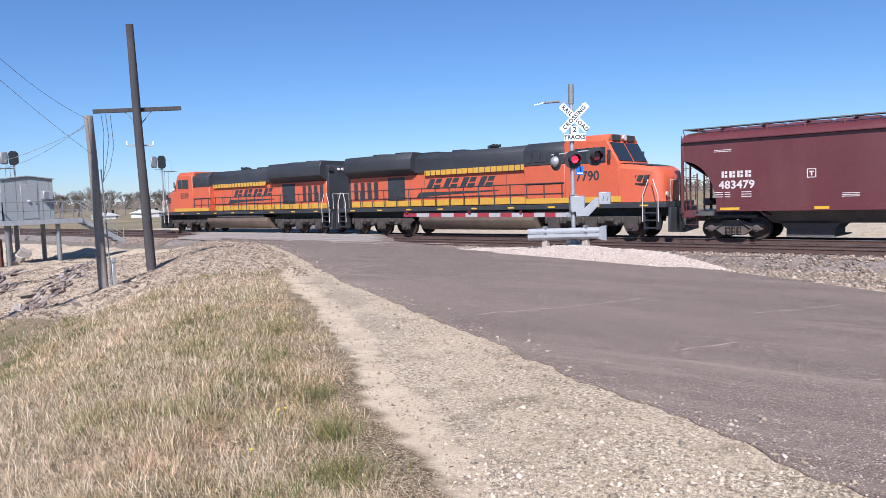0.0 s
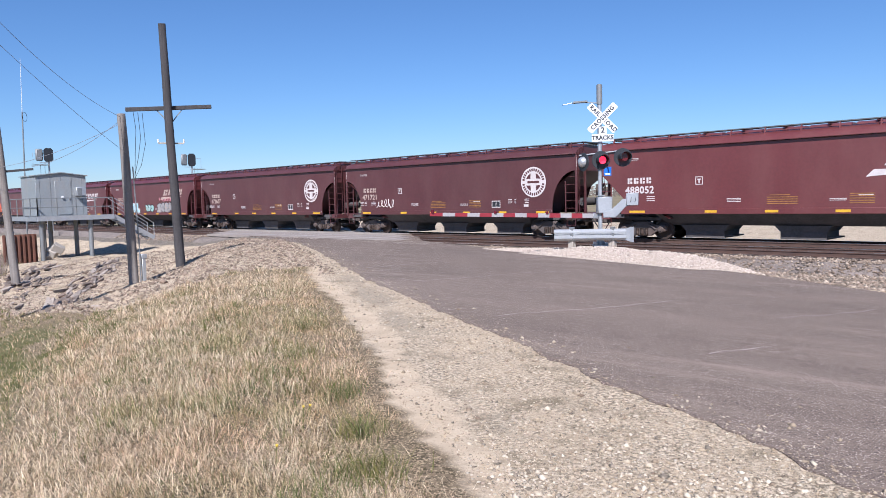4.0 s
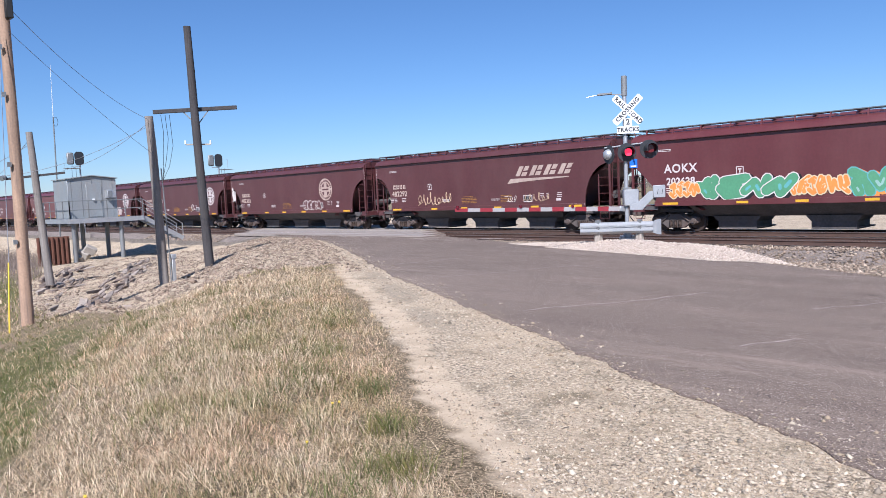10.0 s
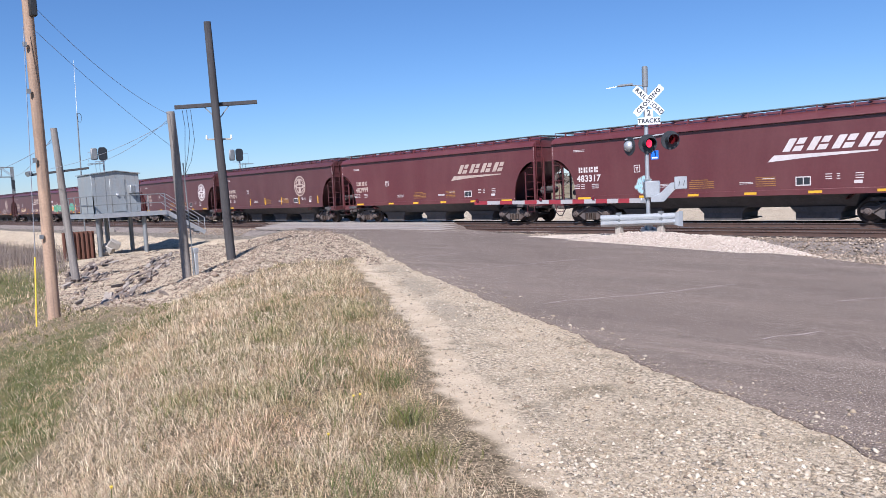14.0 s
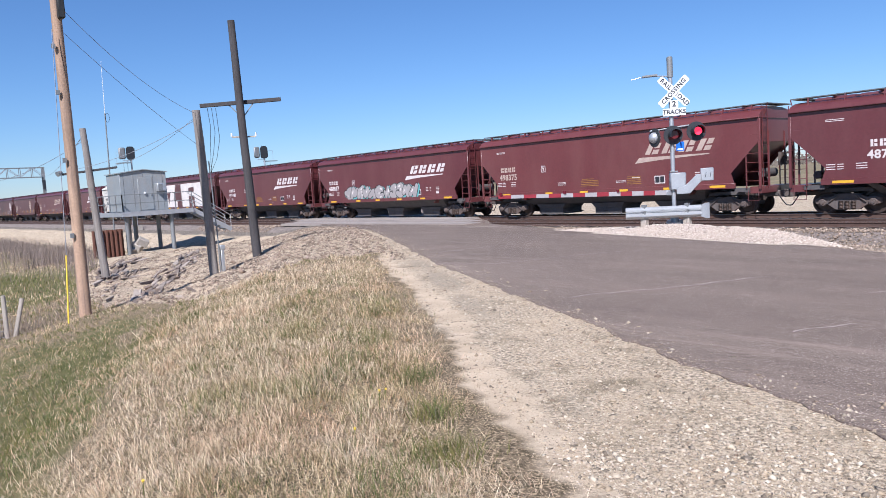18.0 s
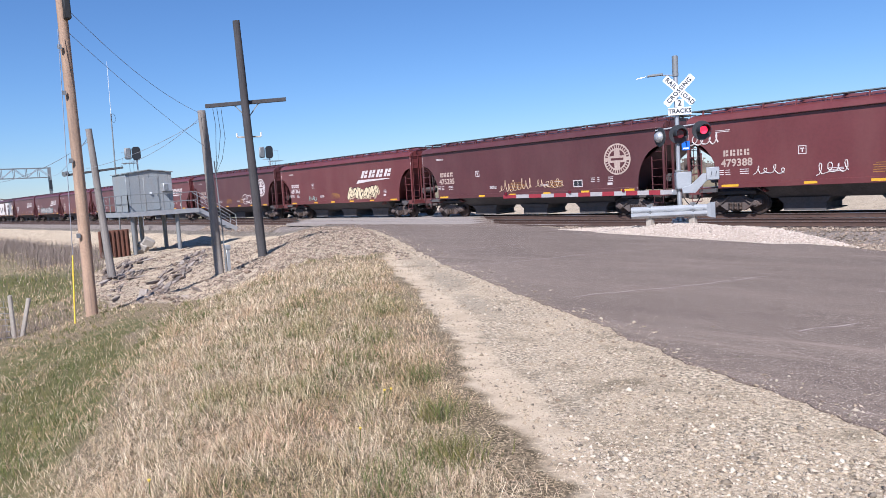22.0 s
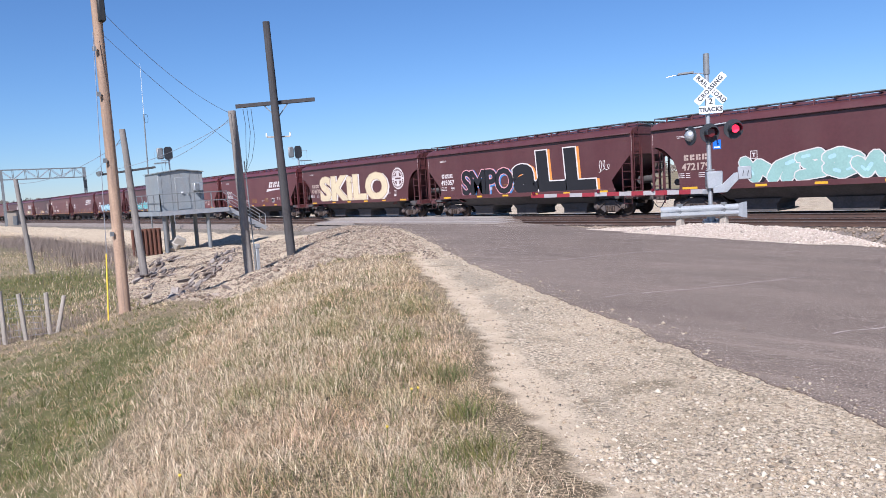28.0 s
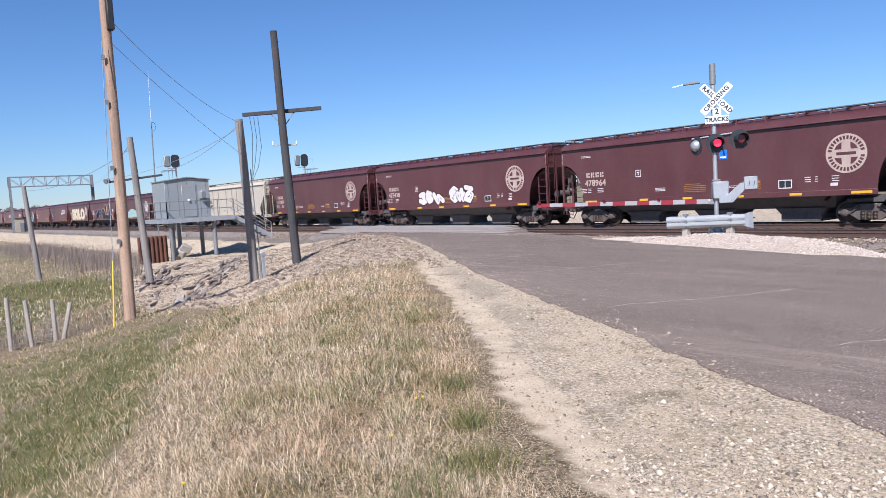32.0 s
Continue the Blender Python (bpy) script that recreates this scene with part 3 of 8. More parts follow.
def green_part(x, y):
    """Two green strips in the hollow and the damp field past the fence."""
    u, w = to_uw(x, y)
    n = wave(x, y, 1.4, 17)
    strip = np.exp(-((w - np.interp(u, (3, 6, 9.3, 13.7, 18), (2.3, 2.85, 3.5, 4.0, 4.4)) + 0.3 * n) / np.interp(u, (5, 12), (1.0, 0.65))) ** 2) * ease(17.5, 14.5, u)
    slope = 0.75 * np.exp(-((w - np.interp(u, (8, 12.2, 13.3, 16), (3.4, 2.7, 1.9, 0.9)) + 0.3 * n) / 0.5) ** 2) * ease(17, 14.5, u) * ease(7, 9.5, u)
    field = 0.85 * ease(7.5, 9.5, w + 0.8 * n) * ease(14, 17, u) * ease(46, 34, u) * ease(11, 6, np.asarray(y))
    low = 0.65 * ease(3.6, 4.8, w + 0.5 * n) * ease(17, 13, u)
    return np.clip(np.maximum(np.maximum(strip, slope), np.maximum(field, low)), 0, 1)


def ground_layers(x, y):
    u, w = to_uw(x, y)
    n1, n2 = wave(x, y, 1.6, 11), wave(x, y, 0.6, 12)
    edge = np.interp(u, (-5, 1, 4, 8, 15, 19, 30), (-0.9, -0.95, -0.95, -1.15, -1.2, -1.5, -1.9))
    rocky = rocky_part(x, y)
    shoulder = ease(edge + 0.02, edge - 0.30, w + 0.14 * n2) * ease(-12, -11, w)
    stones = np.maximum(np.maximum(shoulder, rocky), np.maximum(ease(36.5, 38, y) * ease(92, 82, y + 3 * n1) * ease(-98, -78, x), 0.8 * ease(14.5, 17.5, y + n1) * ease(-40, -44, x) * (y < 24)))
    dirt = ease(0.34, 0.06, np.abs(w - (edge - 0.20) + 0.16 * n1 + 0.09 * wave(x, y, 0.25, 19))) * ease(24, 15, u) * ease(-3, 0, u)
    fringe = ease(0.55, 0.12, np.abs(w - (road_right(u) - 0.25) + 0.12 * n2)) * (np.asarray(y) < 24)
    dirt = np.maximum(dirt, fringe * 0.9)
    lane = np.exp(-((w - (edge - np.interp(u, (2, 6, 12, 20), (0.75, 0.62, 0.7, 0.8))) + 0.10 * n1) / np.interp(u, (3, 9, 18), (0.24, 0.30, 0.24))) ** 2) * ease(22, 13, u) * (0.52 + 0.55 * wave(x, y, 1.1, 23))
    right = ease(-9.0, -9.6, w) * (y < 40) * (x > -40) * (1 - fringe)
    ballast = np.maximum(right * 0.9, ease(21.2, 22.6, y) * ease(38.5, 36, y))
    pile = ease(0.01, 0.12, pile_height(x, y))
    field = np.maximum(np.maximum(ease(80, 90, y), ease(38, 42, y) * ease(-76, -96, x)), ease(9, 13, w) * (y < 22))
    green = np.clip(green_part(x, y) + 0.2 * n2, 0, 1) * ease(22, 18, y)
    return {"stones": stones, "dirt": dirt * 0.78, "ballast": ballast, "pile": pile, "field": field, "green": green, "lane": np.clip(lane, 0, 1)}


def grid_mesh(name, xs, ys, zf, material, layers=None):
    gx, gy = np.meshgrid(xs, ys)
    gz = zf(gx, gy)
    nx, ny = len(xs), len(ys)
    me = bpy.data.meshes.new(name)
    i = np.arange(nx * ny).reshape(ny, nx)
    faces = np.stack([i[:-1, :-1], i[:-1, 1:], i[1:, 1:], i[1:, :-1]], -1).reshape(-1, 4)
    me.from_pydata(np.stack([gx, gy, gz], -1).reshape(-1, 3).tolist(), [], faces.tolist())
    if layers:
        for key, values in layers(gx, gy).items():
            a = me.attributes.new(key, "FLOAT", "POINT")
            a.data.foreach_set("value", np.asarray(values, np.float32).ravel())
    me.shade_smooth()
    me.materials.append(M[material])
    return me


def spaced(stops):
    out = [np.arange(a, b, d) for a, b, d in stops]
    return np.concatenate(out + [[stops[-1][1]]])


gxs = spaced(((-3500, -700, 350), (-700, -150, 30), (-150, -60, 3), (-60, -30, 0.6), (-30, 4, 0.22), (4, 30, 2), (30, 200, 34), (200, 3000, 400)))
gys = spaced(((-1500, -100, 200), (-100, -12, 11), (-12, -3, 1), (-3, 24, 0.22), (24, 45, 1), (45, 120, 8), (120, 600, 60), (600, 4200, 600)))
tagged(new("ground", grid_mesh("ground", gxs, gys, ground_z, "ground", ground_layers)), "dry grass, dirt and gravel ground along the railway", "ground", kind="structure")

# asphalt road: a strip with broken edges that climbs over the tracks
us, ks = spaced(((-22, -4, 1.0), (-4, 20, 0.05), (20, 30, 0.12), (30, 70, 0.5), (70, 120, 5))), np.linspace(0, 1, 19)
road = Shape()
lines = []
for u in us:
    a, b = float(road_left(u)), float(road_right(u))
    line = []
    for k in ks:
        x, y = from_uw(u, a + (b - a) * k)
        line.append((x, y, float(road_z(x, y)) + 0.011 + 0.06 * (1 - (2 * k - 1) ** 2) * (y < 22) - 0.011 * float(ease(23, 25, y))))
    rim = [list(line[0]), list(line[-1])]
    for r in rim:
        r[2] -= 0.055
    lines.append([tuple(rim[0])] + line + [tuple(rim[1])])
road.skin(lines)
road_sheet = tagged(new("road", road.mesh("road", "asphalt", angle=60)), "worn grey asphalt road with ragged gravel edges", "road", kind="structure")

# pale sealed cracks across the road
M["crack_pale"] = paint("pale_crack_filling", (0.40, 0.34, 0.30), 0.9, spread=0.3, scale=6, fine=40)
for u, w0, w1, broad in ((9.02, -3.1, -5.9, 0.028), (5.98, -4.2, -4.85, 0.022), (13.5, -3.0, -6.2, 0.03), (16.8, -2.6, -4.4, 0.035), (7.4, -6.1, -7.6, 0.02)):
    crack = Shape()
    lines = []
    for k in range(25):
        w = w0 + (w1 - w0) * k / 24
        uu = u + 0.07 * math.sin(w * 2.3 + u) + 0.025 * math.sin(w * 11 + u * 3)
        half = broad * (0.25 + 0.75 * abs(math.sin(w * 7 + u))) / 2
        row = []
        for d in (-half, half):
            x, y = from_uw(uu + d, w)
            q = (w - float(road_left(u))) / float(road_right(u) - road_left(u))
            row.append((x, y, float(road_z(x, y)) + 0.015 + 0.06 * (1 - (2 * q - 1) ** 2)))
        lines.append(row)
    crack.skin(lines)
    part("road_crack", crack, "crack_pale", road_sheet, "thin pale crack", smooth=False)
# pale dust that traffic and trains leave in streaks before the rails
M["dust_pale"] = paint("pale_road_dust", (0.52, 0.455, 0.40), 0.95, spread=0.3, scale=2.5, fine=30)
for y0, x0, x1, broad in ((24.3, -36.5, -27.5, 0.16), (23.6, -30.5, -22.0, 0.13), (22.7, -27.0, -20.5, 0.10), (24.6, -26.5, -19.5, 0.14), (21.6, -22.5, -19.8, 0.07)):
    streak = Shape()
    lines = []
    for k in range(41):
        x = x0 + (x1 - x0) * k / 40
        y = y0 + 0.10 * math.sin(x * 0.8 + y0) + 0.04 * math.sin(x * 3.1)
        half = broad * math.sin(math.pi * (k + 0.5) / 41) ** 0.5 * (0.35 + 0.65 * abs(math.sin(x * 1.7 + y0 * 3))) / 2
        lines.append([(x, y + d, float(road_z(x, y + d)) + 0.020) for d in (-half, half)])
    streak.skin(lines)
    part("dust_streak", streak, "dust_pale", road_sheet, "pale dust streak", smooth=False)

# ---------------------------------------------------------------- the two tracks
X0, X1 = -1600.0, 260.0
bed = Shape()
prof = [(23.9, -0.62), (24.9, -0.22), (33.5, -0.22), (34.6, -0.62)]
bed.skin([[(x, y + 0.05 * math.sin(x * 3 + y), z + (0.03 * math.sin(x * 5.1 + y * 2) if z > -0.5 else 0)) for y, z in prof] for x in spaced(((X0, -150, 50), (-150, -60, 2), (-60, 25, 0.5), (25, X1, 20)))])
bedm = bed.mesh("ballast_bed", "ballast_bits")
bedm.materials.clear()
M["ballast_bed"] = paint("ballast_bed", (0.20, 0.165, 0.14), 0.95, spread=0.6, scale=3, fine=24, bump=0.9, bump_scale=0.03)
bedm.materials.append(M["ballast_bed"])
tagged(new("ballast_bed", bedm), "dark crushed stone ballast under two tracks", "ballast", kind="structure")

RAIL = ((-0.07, -0.172), (0.07, -0.172), (0.07, -0.158), (0.012, -0.14), (0.012, -0.045), (0.036, -0.036), (0.036, -0.006), (0.03, 0.0), (-0.03, 0.0), (-0.036, -0.006), (-0.036, -0.036), (-0.012, -0.045), (-0.012, -0.14), (-0.07, -0.158))
for yc in TRACKS:
    t = thing("railway_track", "steel rails on dark wooden ties in ballast" if yc > 29 else "empty track of polished rails on dark ties", "railway track", kind="structure")
    for side in (-0.7535, 0.7535):
        r = part("rail", Shape().prism([(yc + side + p, q) for p, q in RAIL], X0, X1, "x"), "rail_side", t, smooth=False)
        part("rail_head", Shape().box(X0, X1, yc + side - 0.030, yc + side + 0.030, 0.0005, 0.004), "shiny_steel", r, "bright worn running surface", smooth=False)
    TIE = Shape().box(-0.115, 0.115, -1.3, 1.3, -0.33, -0.165).mesh("tie", "tie_wood", 0.012, smooth=False)
    near = np.arange(-58, 16, 0.5) if yc < 29 else np.arange(-40, 10, 0.5)
    for k, x in enumerate(near):
        ob = part("tie", TIE, "", t)
        ob.matrix_basis = pose(x + random.uniform(-0.03, 0.03), yc + random.uniform(-0.05, 0.05), random.uniform(-0.01, 0.005), 0, 0, random.uniform(-1, 1))
    rest = Shape()
    for x in np.concatenate([np.arange(-260, near[0] - 0.2, 0.5), np.arange(near[-1] + 0.5, 60, 0.5)]):
        rest.box(x - 0.115, x + 0.115, yc - 1.3, yc + 1.3, -0.33, -0.165)
    tagged(part("ties", rest, "tie_wood", t, smooth=False), kind="stuff")
    plates = Shape()
    for x in near:
        for side in (-0.7535, 0.7535):
            plates.box(x - 0.09, x + 0.09, yc + side - 0.17, yc + side + 0.17, -0.167, -0.150)
            plates.box(x - 0.05, x + 0.05, yc + side - 0.10, yc + side - 0.075, -0.15, -0.125)
    tagged(part("tie_plates", plates, "rail_side", t, smooth=False), kind="stuff")

# crossing panels between the rails, flush with the road
for yc in TRACKS:
    for y0, y1 in ((yc - 2.0, yc - 0.80), (yc - 0.66, yc + 0.66), (yc + 0.80, yc + 2.0)):
        x0 = -46.5 - (y0 - 25) * 1.1
        for k in range(7):
            s = Shape().box(x0 + k * 2.75 + 0.015, x0 + (k + 1) * 2.75 - 0.015, y0, y1, -0.16, 0.004)
            single("crossing_panel", s, "panel_grey", "pale worn crossing panel set between the rails", "crossing panel", "crossing panels", kind="structure", bevel=0.01, smooth=False)

# ---------------------------------------------------------------- covered hopper cars
# A car's own space: x along the track (the train runs towards -x), -y the side that is seen, z = 0 on the rail heads.
SILL, EAVE, HALF, WIDE = 1.22, 4.02, 8.58, 1.58


def side_outline(style):
    """One end's cut, from the sill up to the corner post."""
    if style == "curved":
        return [(8.48 - 1.34 * math.cos(radians(a)), 1.36 + 1.9 * math.sin(radians(a))) for a in range(0, 91, 10)]
    if style == "white":
        return [(7.28, 1.30), (7.48, 1.9), (8.48, 2.55)]
    return [(7.40, 1.24), (7.22, 1.80), (7.83, 2.42), (8.48, 3.05)]


def truck_meshes():
    frame_poly = [(-1.16, 0.60), (-1.0, 0.66), (-0.62, 0.66), (-0.36, 0.80), (0.36, 0.80), (0.62, 0.66), (1.0, 0.66), (1.16, 0.60), (1.16, 0.42),
                  (1.02, 0.36), (0.74, 0.40), (0.42, 0.17), (-0.42, 0.17), (-0.74, 0.40), (-1.02, 0.36), (-1.16, 0.42)]
    f = Shape()
    f.prism(frame_poly, -0.07, 0.07, "y")
    for s in (-1, 1):
        f.cyl((s * 0.89, -0.16, 0.457), (s * 0.89, 0.05, 0.457), 0.145, n=12)
        f.cyl((s * 0.89, -0.20, 0.457), (s * 0.89, -0.16, 0.457), 0.09, n=8)
        f.beam((s * 0.30, -0.09, 0.74), (s * 0.66, -0.09, 0.46), 0.05, 0.09, (0, 1, 0))
    frame_me = f.mesh("side_frame", "truck_steel", 0.015)
    spring = Shape()
    turns = [(0.085 if k % 2 else 0.066, 0.21 + 0.0275 * k) for k in range(12)]
    spring.skin([[(r * math.cos(math.pi * k / 4), -0.1 + r * math.sin(math.pi * k / 4), z) for k in range(8)] for r, z in turns], close=True)
    spring_me = spring.mesh("spring", "wheel_steel")
    w = Shape()
    prof = ((0.0, 0.09), (0.12, 0.10), (0.14, 0.04), (0.34, 0.02), (0.38, 0.07), (0.457, 0.07), (0.457, -0.04), (0.485, -0.05), (0.485, -0.075), (0.37, -0.07), (0.30, -0.02), (0.0, -0.05))
    n = 24
    w.skin([[(r * math.cos(2 * math.pi * k / n), -d, r * math.sin(2 * math.pi * k / n)) for r, d in prof] for k in list(range(n)) + [0]])
    wheel_me = w.mesh("wheel", "wheel_steel")
    b = Shape().box(-0.2, 0.2, -1.05, 1.05, 0.45, 0.72)
    for s in (-1, 1):
        b.cyl((s * 0.89, -0.95, 0.457), (s * 0.89, 0.95, 0.457), 0.085)
        b.box(s * 0.89 - 0.5 * s - 0.04, s * 0.89 - 0.5 * s + 0.04, -0.9, 0.9, 0.30, 0.42)
    bolster_me = b.mesh("bolster", "under_black", 0.01)
    return frame_me, spring_me, wheel_me, bolster_me


TRUCK = truck_meshes()


def add_truck(car, x):
    frame_me, spring_me, wheel_me, bolster_me = TRUCK
    t = part("truck", bolster_me, "", car)
    t.matrix_basis = pose(x, 0, 0)
    for s in (-1, 1):
        turn = 0 if s < 0 else 180
        part("side_frame", frame_me, "", t, "dusty grey cast side frame").matrix_basis = pose(0, s * 1.0, 0, 0, 0, turn)
        for sx in (-0.22, 0.0, 0.22):
            part("spring", spring_me, "", t).matrix_basis = pose(sx, s * 1.0, 0, 0, 0, turn)
        for e in (-1, 1):
            part("wheel", wheel_me, "", t).matrix_basis = pose(e * 0.89, s * 0.7535, 0.457, 0, 0, turn)
    return t


def end_bits(car, e, skin):
    """Couplers, posts, ladders and brake gear at one end (e = -1 front, 1 rear)."""
    x = e * HALF
    part("end_sill", Shape().box(min(x, x - e * 0.55), max(x, x - e * 0.55), -1.5, 1.5, 0.92, 1.20), skin, car, bevel=0.012)
    c = Shape()
    c.box(min(x - e * 0.6, x + e * 0.38), max(x - e * 0.6, x + e * 0.38), -0.13, 0.13, 0.72, 0.98)
    c.box(min(x + e * 0.3, x + e * 0.62), max(x + e * 0.3, x + e * 0.62), -0.19, 0.14, 0.69, 1.0)
    part("coupler", c, "truck_steel", car, "rusty cast coupler", 0.03)
    part("brake_hose", Shape().tube([(x + e * 0.1, -0.3, 0.85), (x + e * 0.3, -0.3, 0.55), (x + e * 0.45, -0.25, 0.36), (x + e * 0.58, -0.15, 0.33)], 0.025), "cable", car)
    for s in (-1, 1):
        part("corner_post", Shape().box(min(x, x - e * 0.10), max(x, x - e * 0.10), s * 1.54 - 0.05, s * 1.54 + 0.05, 1.1, 4.0), skin, car, bevel=0.008)
        part("corner_post", Shape().box(x - e * 0.05 - 0.03, x - e * 0.05 + 0.03, s * 0.75 - 0.03, s * 0.75 + 0.03, 1.15, 3.5), skin, car)
        lad = Shape()
        lad.beam((x - e * 0.66, s * 1.55, 1.15), (x - e * 0.66, s * 1.55, 2.75), 0.05, 0.03)
        for z in np.arange(1.45, 3.9, 0.38):
            lad.tube([(x - e * 0.66 if z < 2.8 else x - e * 0.45, s * 1.57, z), (x - e * 0.05, s * 1.57, z)], 0.014, 5)
        lad.tube([(x - e * 0.62, s * 1.5, 1.1), (x - e * 0.62, s * 1.52, 0.62), (x - e * 0.15, s * 1.52, 0.62), (x - e * 0.15, s * 1.5, 1.1)], 0.018, 5)
        part("side_ladder", lad, skin, car)
    el = Shape()
    for y in (-1.45, -1.0):
        el.tube([(x + e * 0.03, y, 1.1), (x + e * 0.03, y, 4.35)], 0.018, 5)
    for z in np.arange(1.4, 4.3, 0.38):
        el.tube([(x + e * 0.03, -1.45, z), (x + e * 0.03, -1.0, z)], 0.013, 5)
    part("end_ladder", el, skin, car)


def hopper_body(style, skin, roof_skin, under, kind="hopper_car"):
    car = thing(kind, "covered grain hopper car", "hopper car", "cars of the train")
    cut = side_outline(style)
    outline = [(-x, z) for x, z in cut[::-1]] + cut
    outline = [(-HALF + 0.04, EAVE)] + [(-HALF + 0.04, cut[-1][1])] + outline + [(HALF - 0.04, cut[-1][1]), (HALF - 0.04, EAVE)]
    for s in (-1, 1):
        sh = Shape()
        y0, y1 = sorted((s * WIDE, s * (WIDE - 0.05)))
        sh.prism(outline, y0, y1, "y")
        part("side_sheet", sh, skin, car, bevel=0.0, smooth=False)
        x = cut[0][0]
        part("side_sill", Shape().box(-x, x, *sorted((s * 1.50, s * 1.615)), SILL - 0.06, SILL + 0.17), skin, car, bevel=0.012)
        part("eave_rail", Shape().box(-HALF + 0.05, HALF - 0.05, *sorted((s * 1.56, s * 1.70)), EAVE + 0.01, EAVE + 0.06), skin, car, bevel=0.012)
    # narrow ribs whose dark tan paints in the shadow lines at their edges
    if style == "cream":
        for s in (-1, 1):
            for x in (-5.6, -3.9, -1.6, 0.1, 1.4, 3.6, 5.4):
                part("side_rib", Shape().prism([(x - 0.035, s * 1.575), (x - 0.03, s * 1.62), (x + 0.03, s * 1.62), (x + 0.035, s * 1.575)], SILL + 0.17, EAVE - 0.03, "z"), "rib_shade", car)
    prof = [(-1.60, 4.03), (-1.56, 4.16), (-1.40, 4.30), (-1.0, 4.42), (-0.5, 4.49), (0, 4.50), (0.5, 4.49), (1.0, 4.42), (1.40, 4.30), (1.56, 4.16), (1.60, 4.03)]
    rf = Shape().prism(prof, -HALF + 0.02, HALF - 0.02, "x")
    part("roof", rf, roof_skin if roof_skin != "roof_grey" else skin, car)
    for e in (-1, 1):
        x = e * (HALF - 0.06)
        bottom = cut[-1][1]
        part("end_sheet", Shape().prism([(-1.53, bottom), (1.53, bottom), (1.53, 4.1), (1.3, 4.32), (-1.3, 4.32), (-1.53, 4.1)], min(x, x - e * 0.05), max(x, x - e * 0.05), "x"), skin, car, smooth=False)
        sl = Shape()
        a, b = (x - e * 0.02, bottom + 0.02), (e * 5.15, 0.95)
        sl.skin([[(a[0], -1.53, a[1]), (a[0], 1.53, a[1])], [(b[0], -1.53, b[1]), (b[0], 1.53, b[1])], [(b[0], -1.53, b[1] + 0.06), (b[0], 1.53, b[1] + 0.06)], [(a[0], -1.53, a[1] + 0.06), (a[0], 1.53, a[1] + 0.06)], [(a[0], -1.53, a[1]), (a[0], 1.53, a[1])]])
        part("slope_sheet", sl, skin, car, smooth=False)
        end_bits(car, e, skin)
        add_truck(car, e * 6.65)
        br = Shape()
        br.box(*sorted((e * 5.8, e * 7.5)), -0.95, 0.95, 0.86, 1.0)
        br.box(*sorted((e * 7.3, e * 8.1)), -1.5, -1.1, 1.0, 1.16)
        part("bolster_beam", br, under, car)
    part("centre_sill", Shape().box(-HALF, HALF, -0.2, 0.2, 0.78, 1.12), under, car)
    bx = cut[0][0] - 1.9
    belly = Shape()
    for s in (-1, 1):
        belly.skin([[(-bx - 0.4, s * 1.5, SILL), (bx + 0.4, s * 1.5, SILL)], [(-bx, s * 0.72, 0.66), (bx, s * 0.72, 0.66)]])
    belly.skin([[(-bx, -0.72, 0.66), (bx, -0.72, 0.66)], [(-bx, 0.72, 0.66), (bx, 0.72, 0.66)]])
    for e in (-1, 1):
        belly.skin([[(e * (bx + 0.4), -1.5, SILL), (e * (bx + 0.4), 1.5, SILL)], [(e * bx, -0.72, 0.66), (e * bx, 0.72, 0.66)]])
    part("hopper_belly", belly, under, car, smooth=False)
    for x in (-3.9, 0.0, 3.9):
        o = Shape()
        o.skin([[(x - 1.05, y, 0.67), (x + 1.05, y, 0.67)] for y in (-0.8, 0.8)])
        o.skin([[(x + i * 1.05, j * 0.85, 0.67) for i, j in ((-1, -1), (1, -1), (1, 1), (-1, 1))], [(x + i * 0.86, j * 0.80, 0.44) for i, j in ((-1, -1), (1, -1), (1, 1), (-1, 1))]], close=True)
        o.box(x - 0.84, x + 0.84, -0.79, 0.79, 0.12, 0.44)
        o.box(x + 0.84, x + 1.1, -0.62, 0.62, 0.18, 0.23)
        o.cyl((x - 0.7, -0.75, 0.20), (x - 0.5, -0.75, 0.20), 0.05, n=8)
        part("discharge_gate", o, under, car, smooth=False)
    for s in (-1, 1):
        part("running_board", Shape().box(-HALF - 0.1, HALF + 0.1, *sorted((s * 0.62, s * 1.12)), 4.60, 4.64), "roof_grey", car, "grey steel running board")
        for x in np.linspace(-8.0, 8.0, 13):
            b = Shape().beam((x, s * 1.08, 4.60), (x, s * 1.18, 4.34), 0.07, 0.05, (1, 0, 0))
            part("board_bracket", b, skin, car)
    for e in (-1, 1):
        part("end_board", Shape().box(*sorted((e * (HALF - 0.35), e * (HALF + 0.12))), -0.62, 0.62, 4.598, 4.638), "roof_grey", car)
        part("board_brace", Shape().tube([(e * (HALF + 0.1), -1.1, 4.6), (e * (HALF - 0.02), -1.1, 4.15)], 0.02, 5), skin, car)
    for k in range(10):
        x = -7.3 + k * 1.62
        h = Shape().prism([(-0.40, 4.50), (-0.38, 4.56), (-0.25, 4.61), (0.25, 4.61), (0.38, 4.56), (0.40, 4.50)], x - 0.72, x + 0.72, "x")
        h.box(x - 0.06, x + 0.06, -0.46, 0.46, 4.6, 4.68)
        part("hatch_cover", h, skin, car)
    bw = Shape()
    bw.tube([(HALF + 0.12, 0.55 + 0.27 * math.cos(2 * math.pi * k / 16), 2.35 + 0.27 * math.sin(2 * math.pi * k / 16)) for k in range(17)], 0.02, 5)
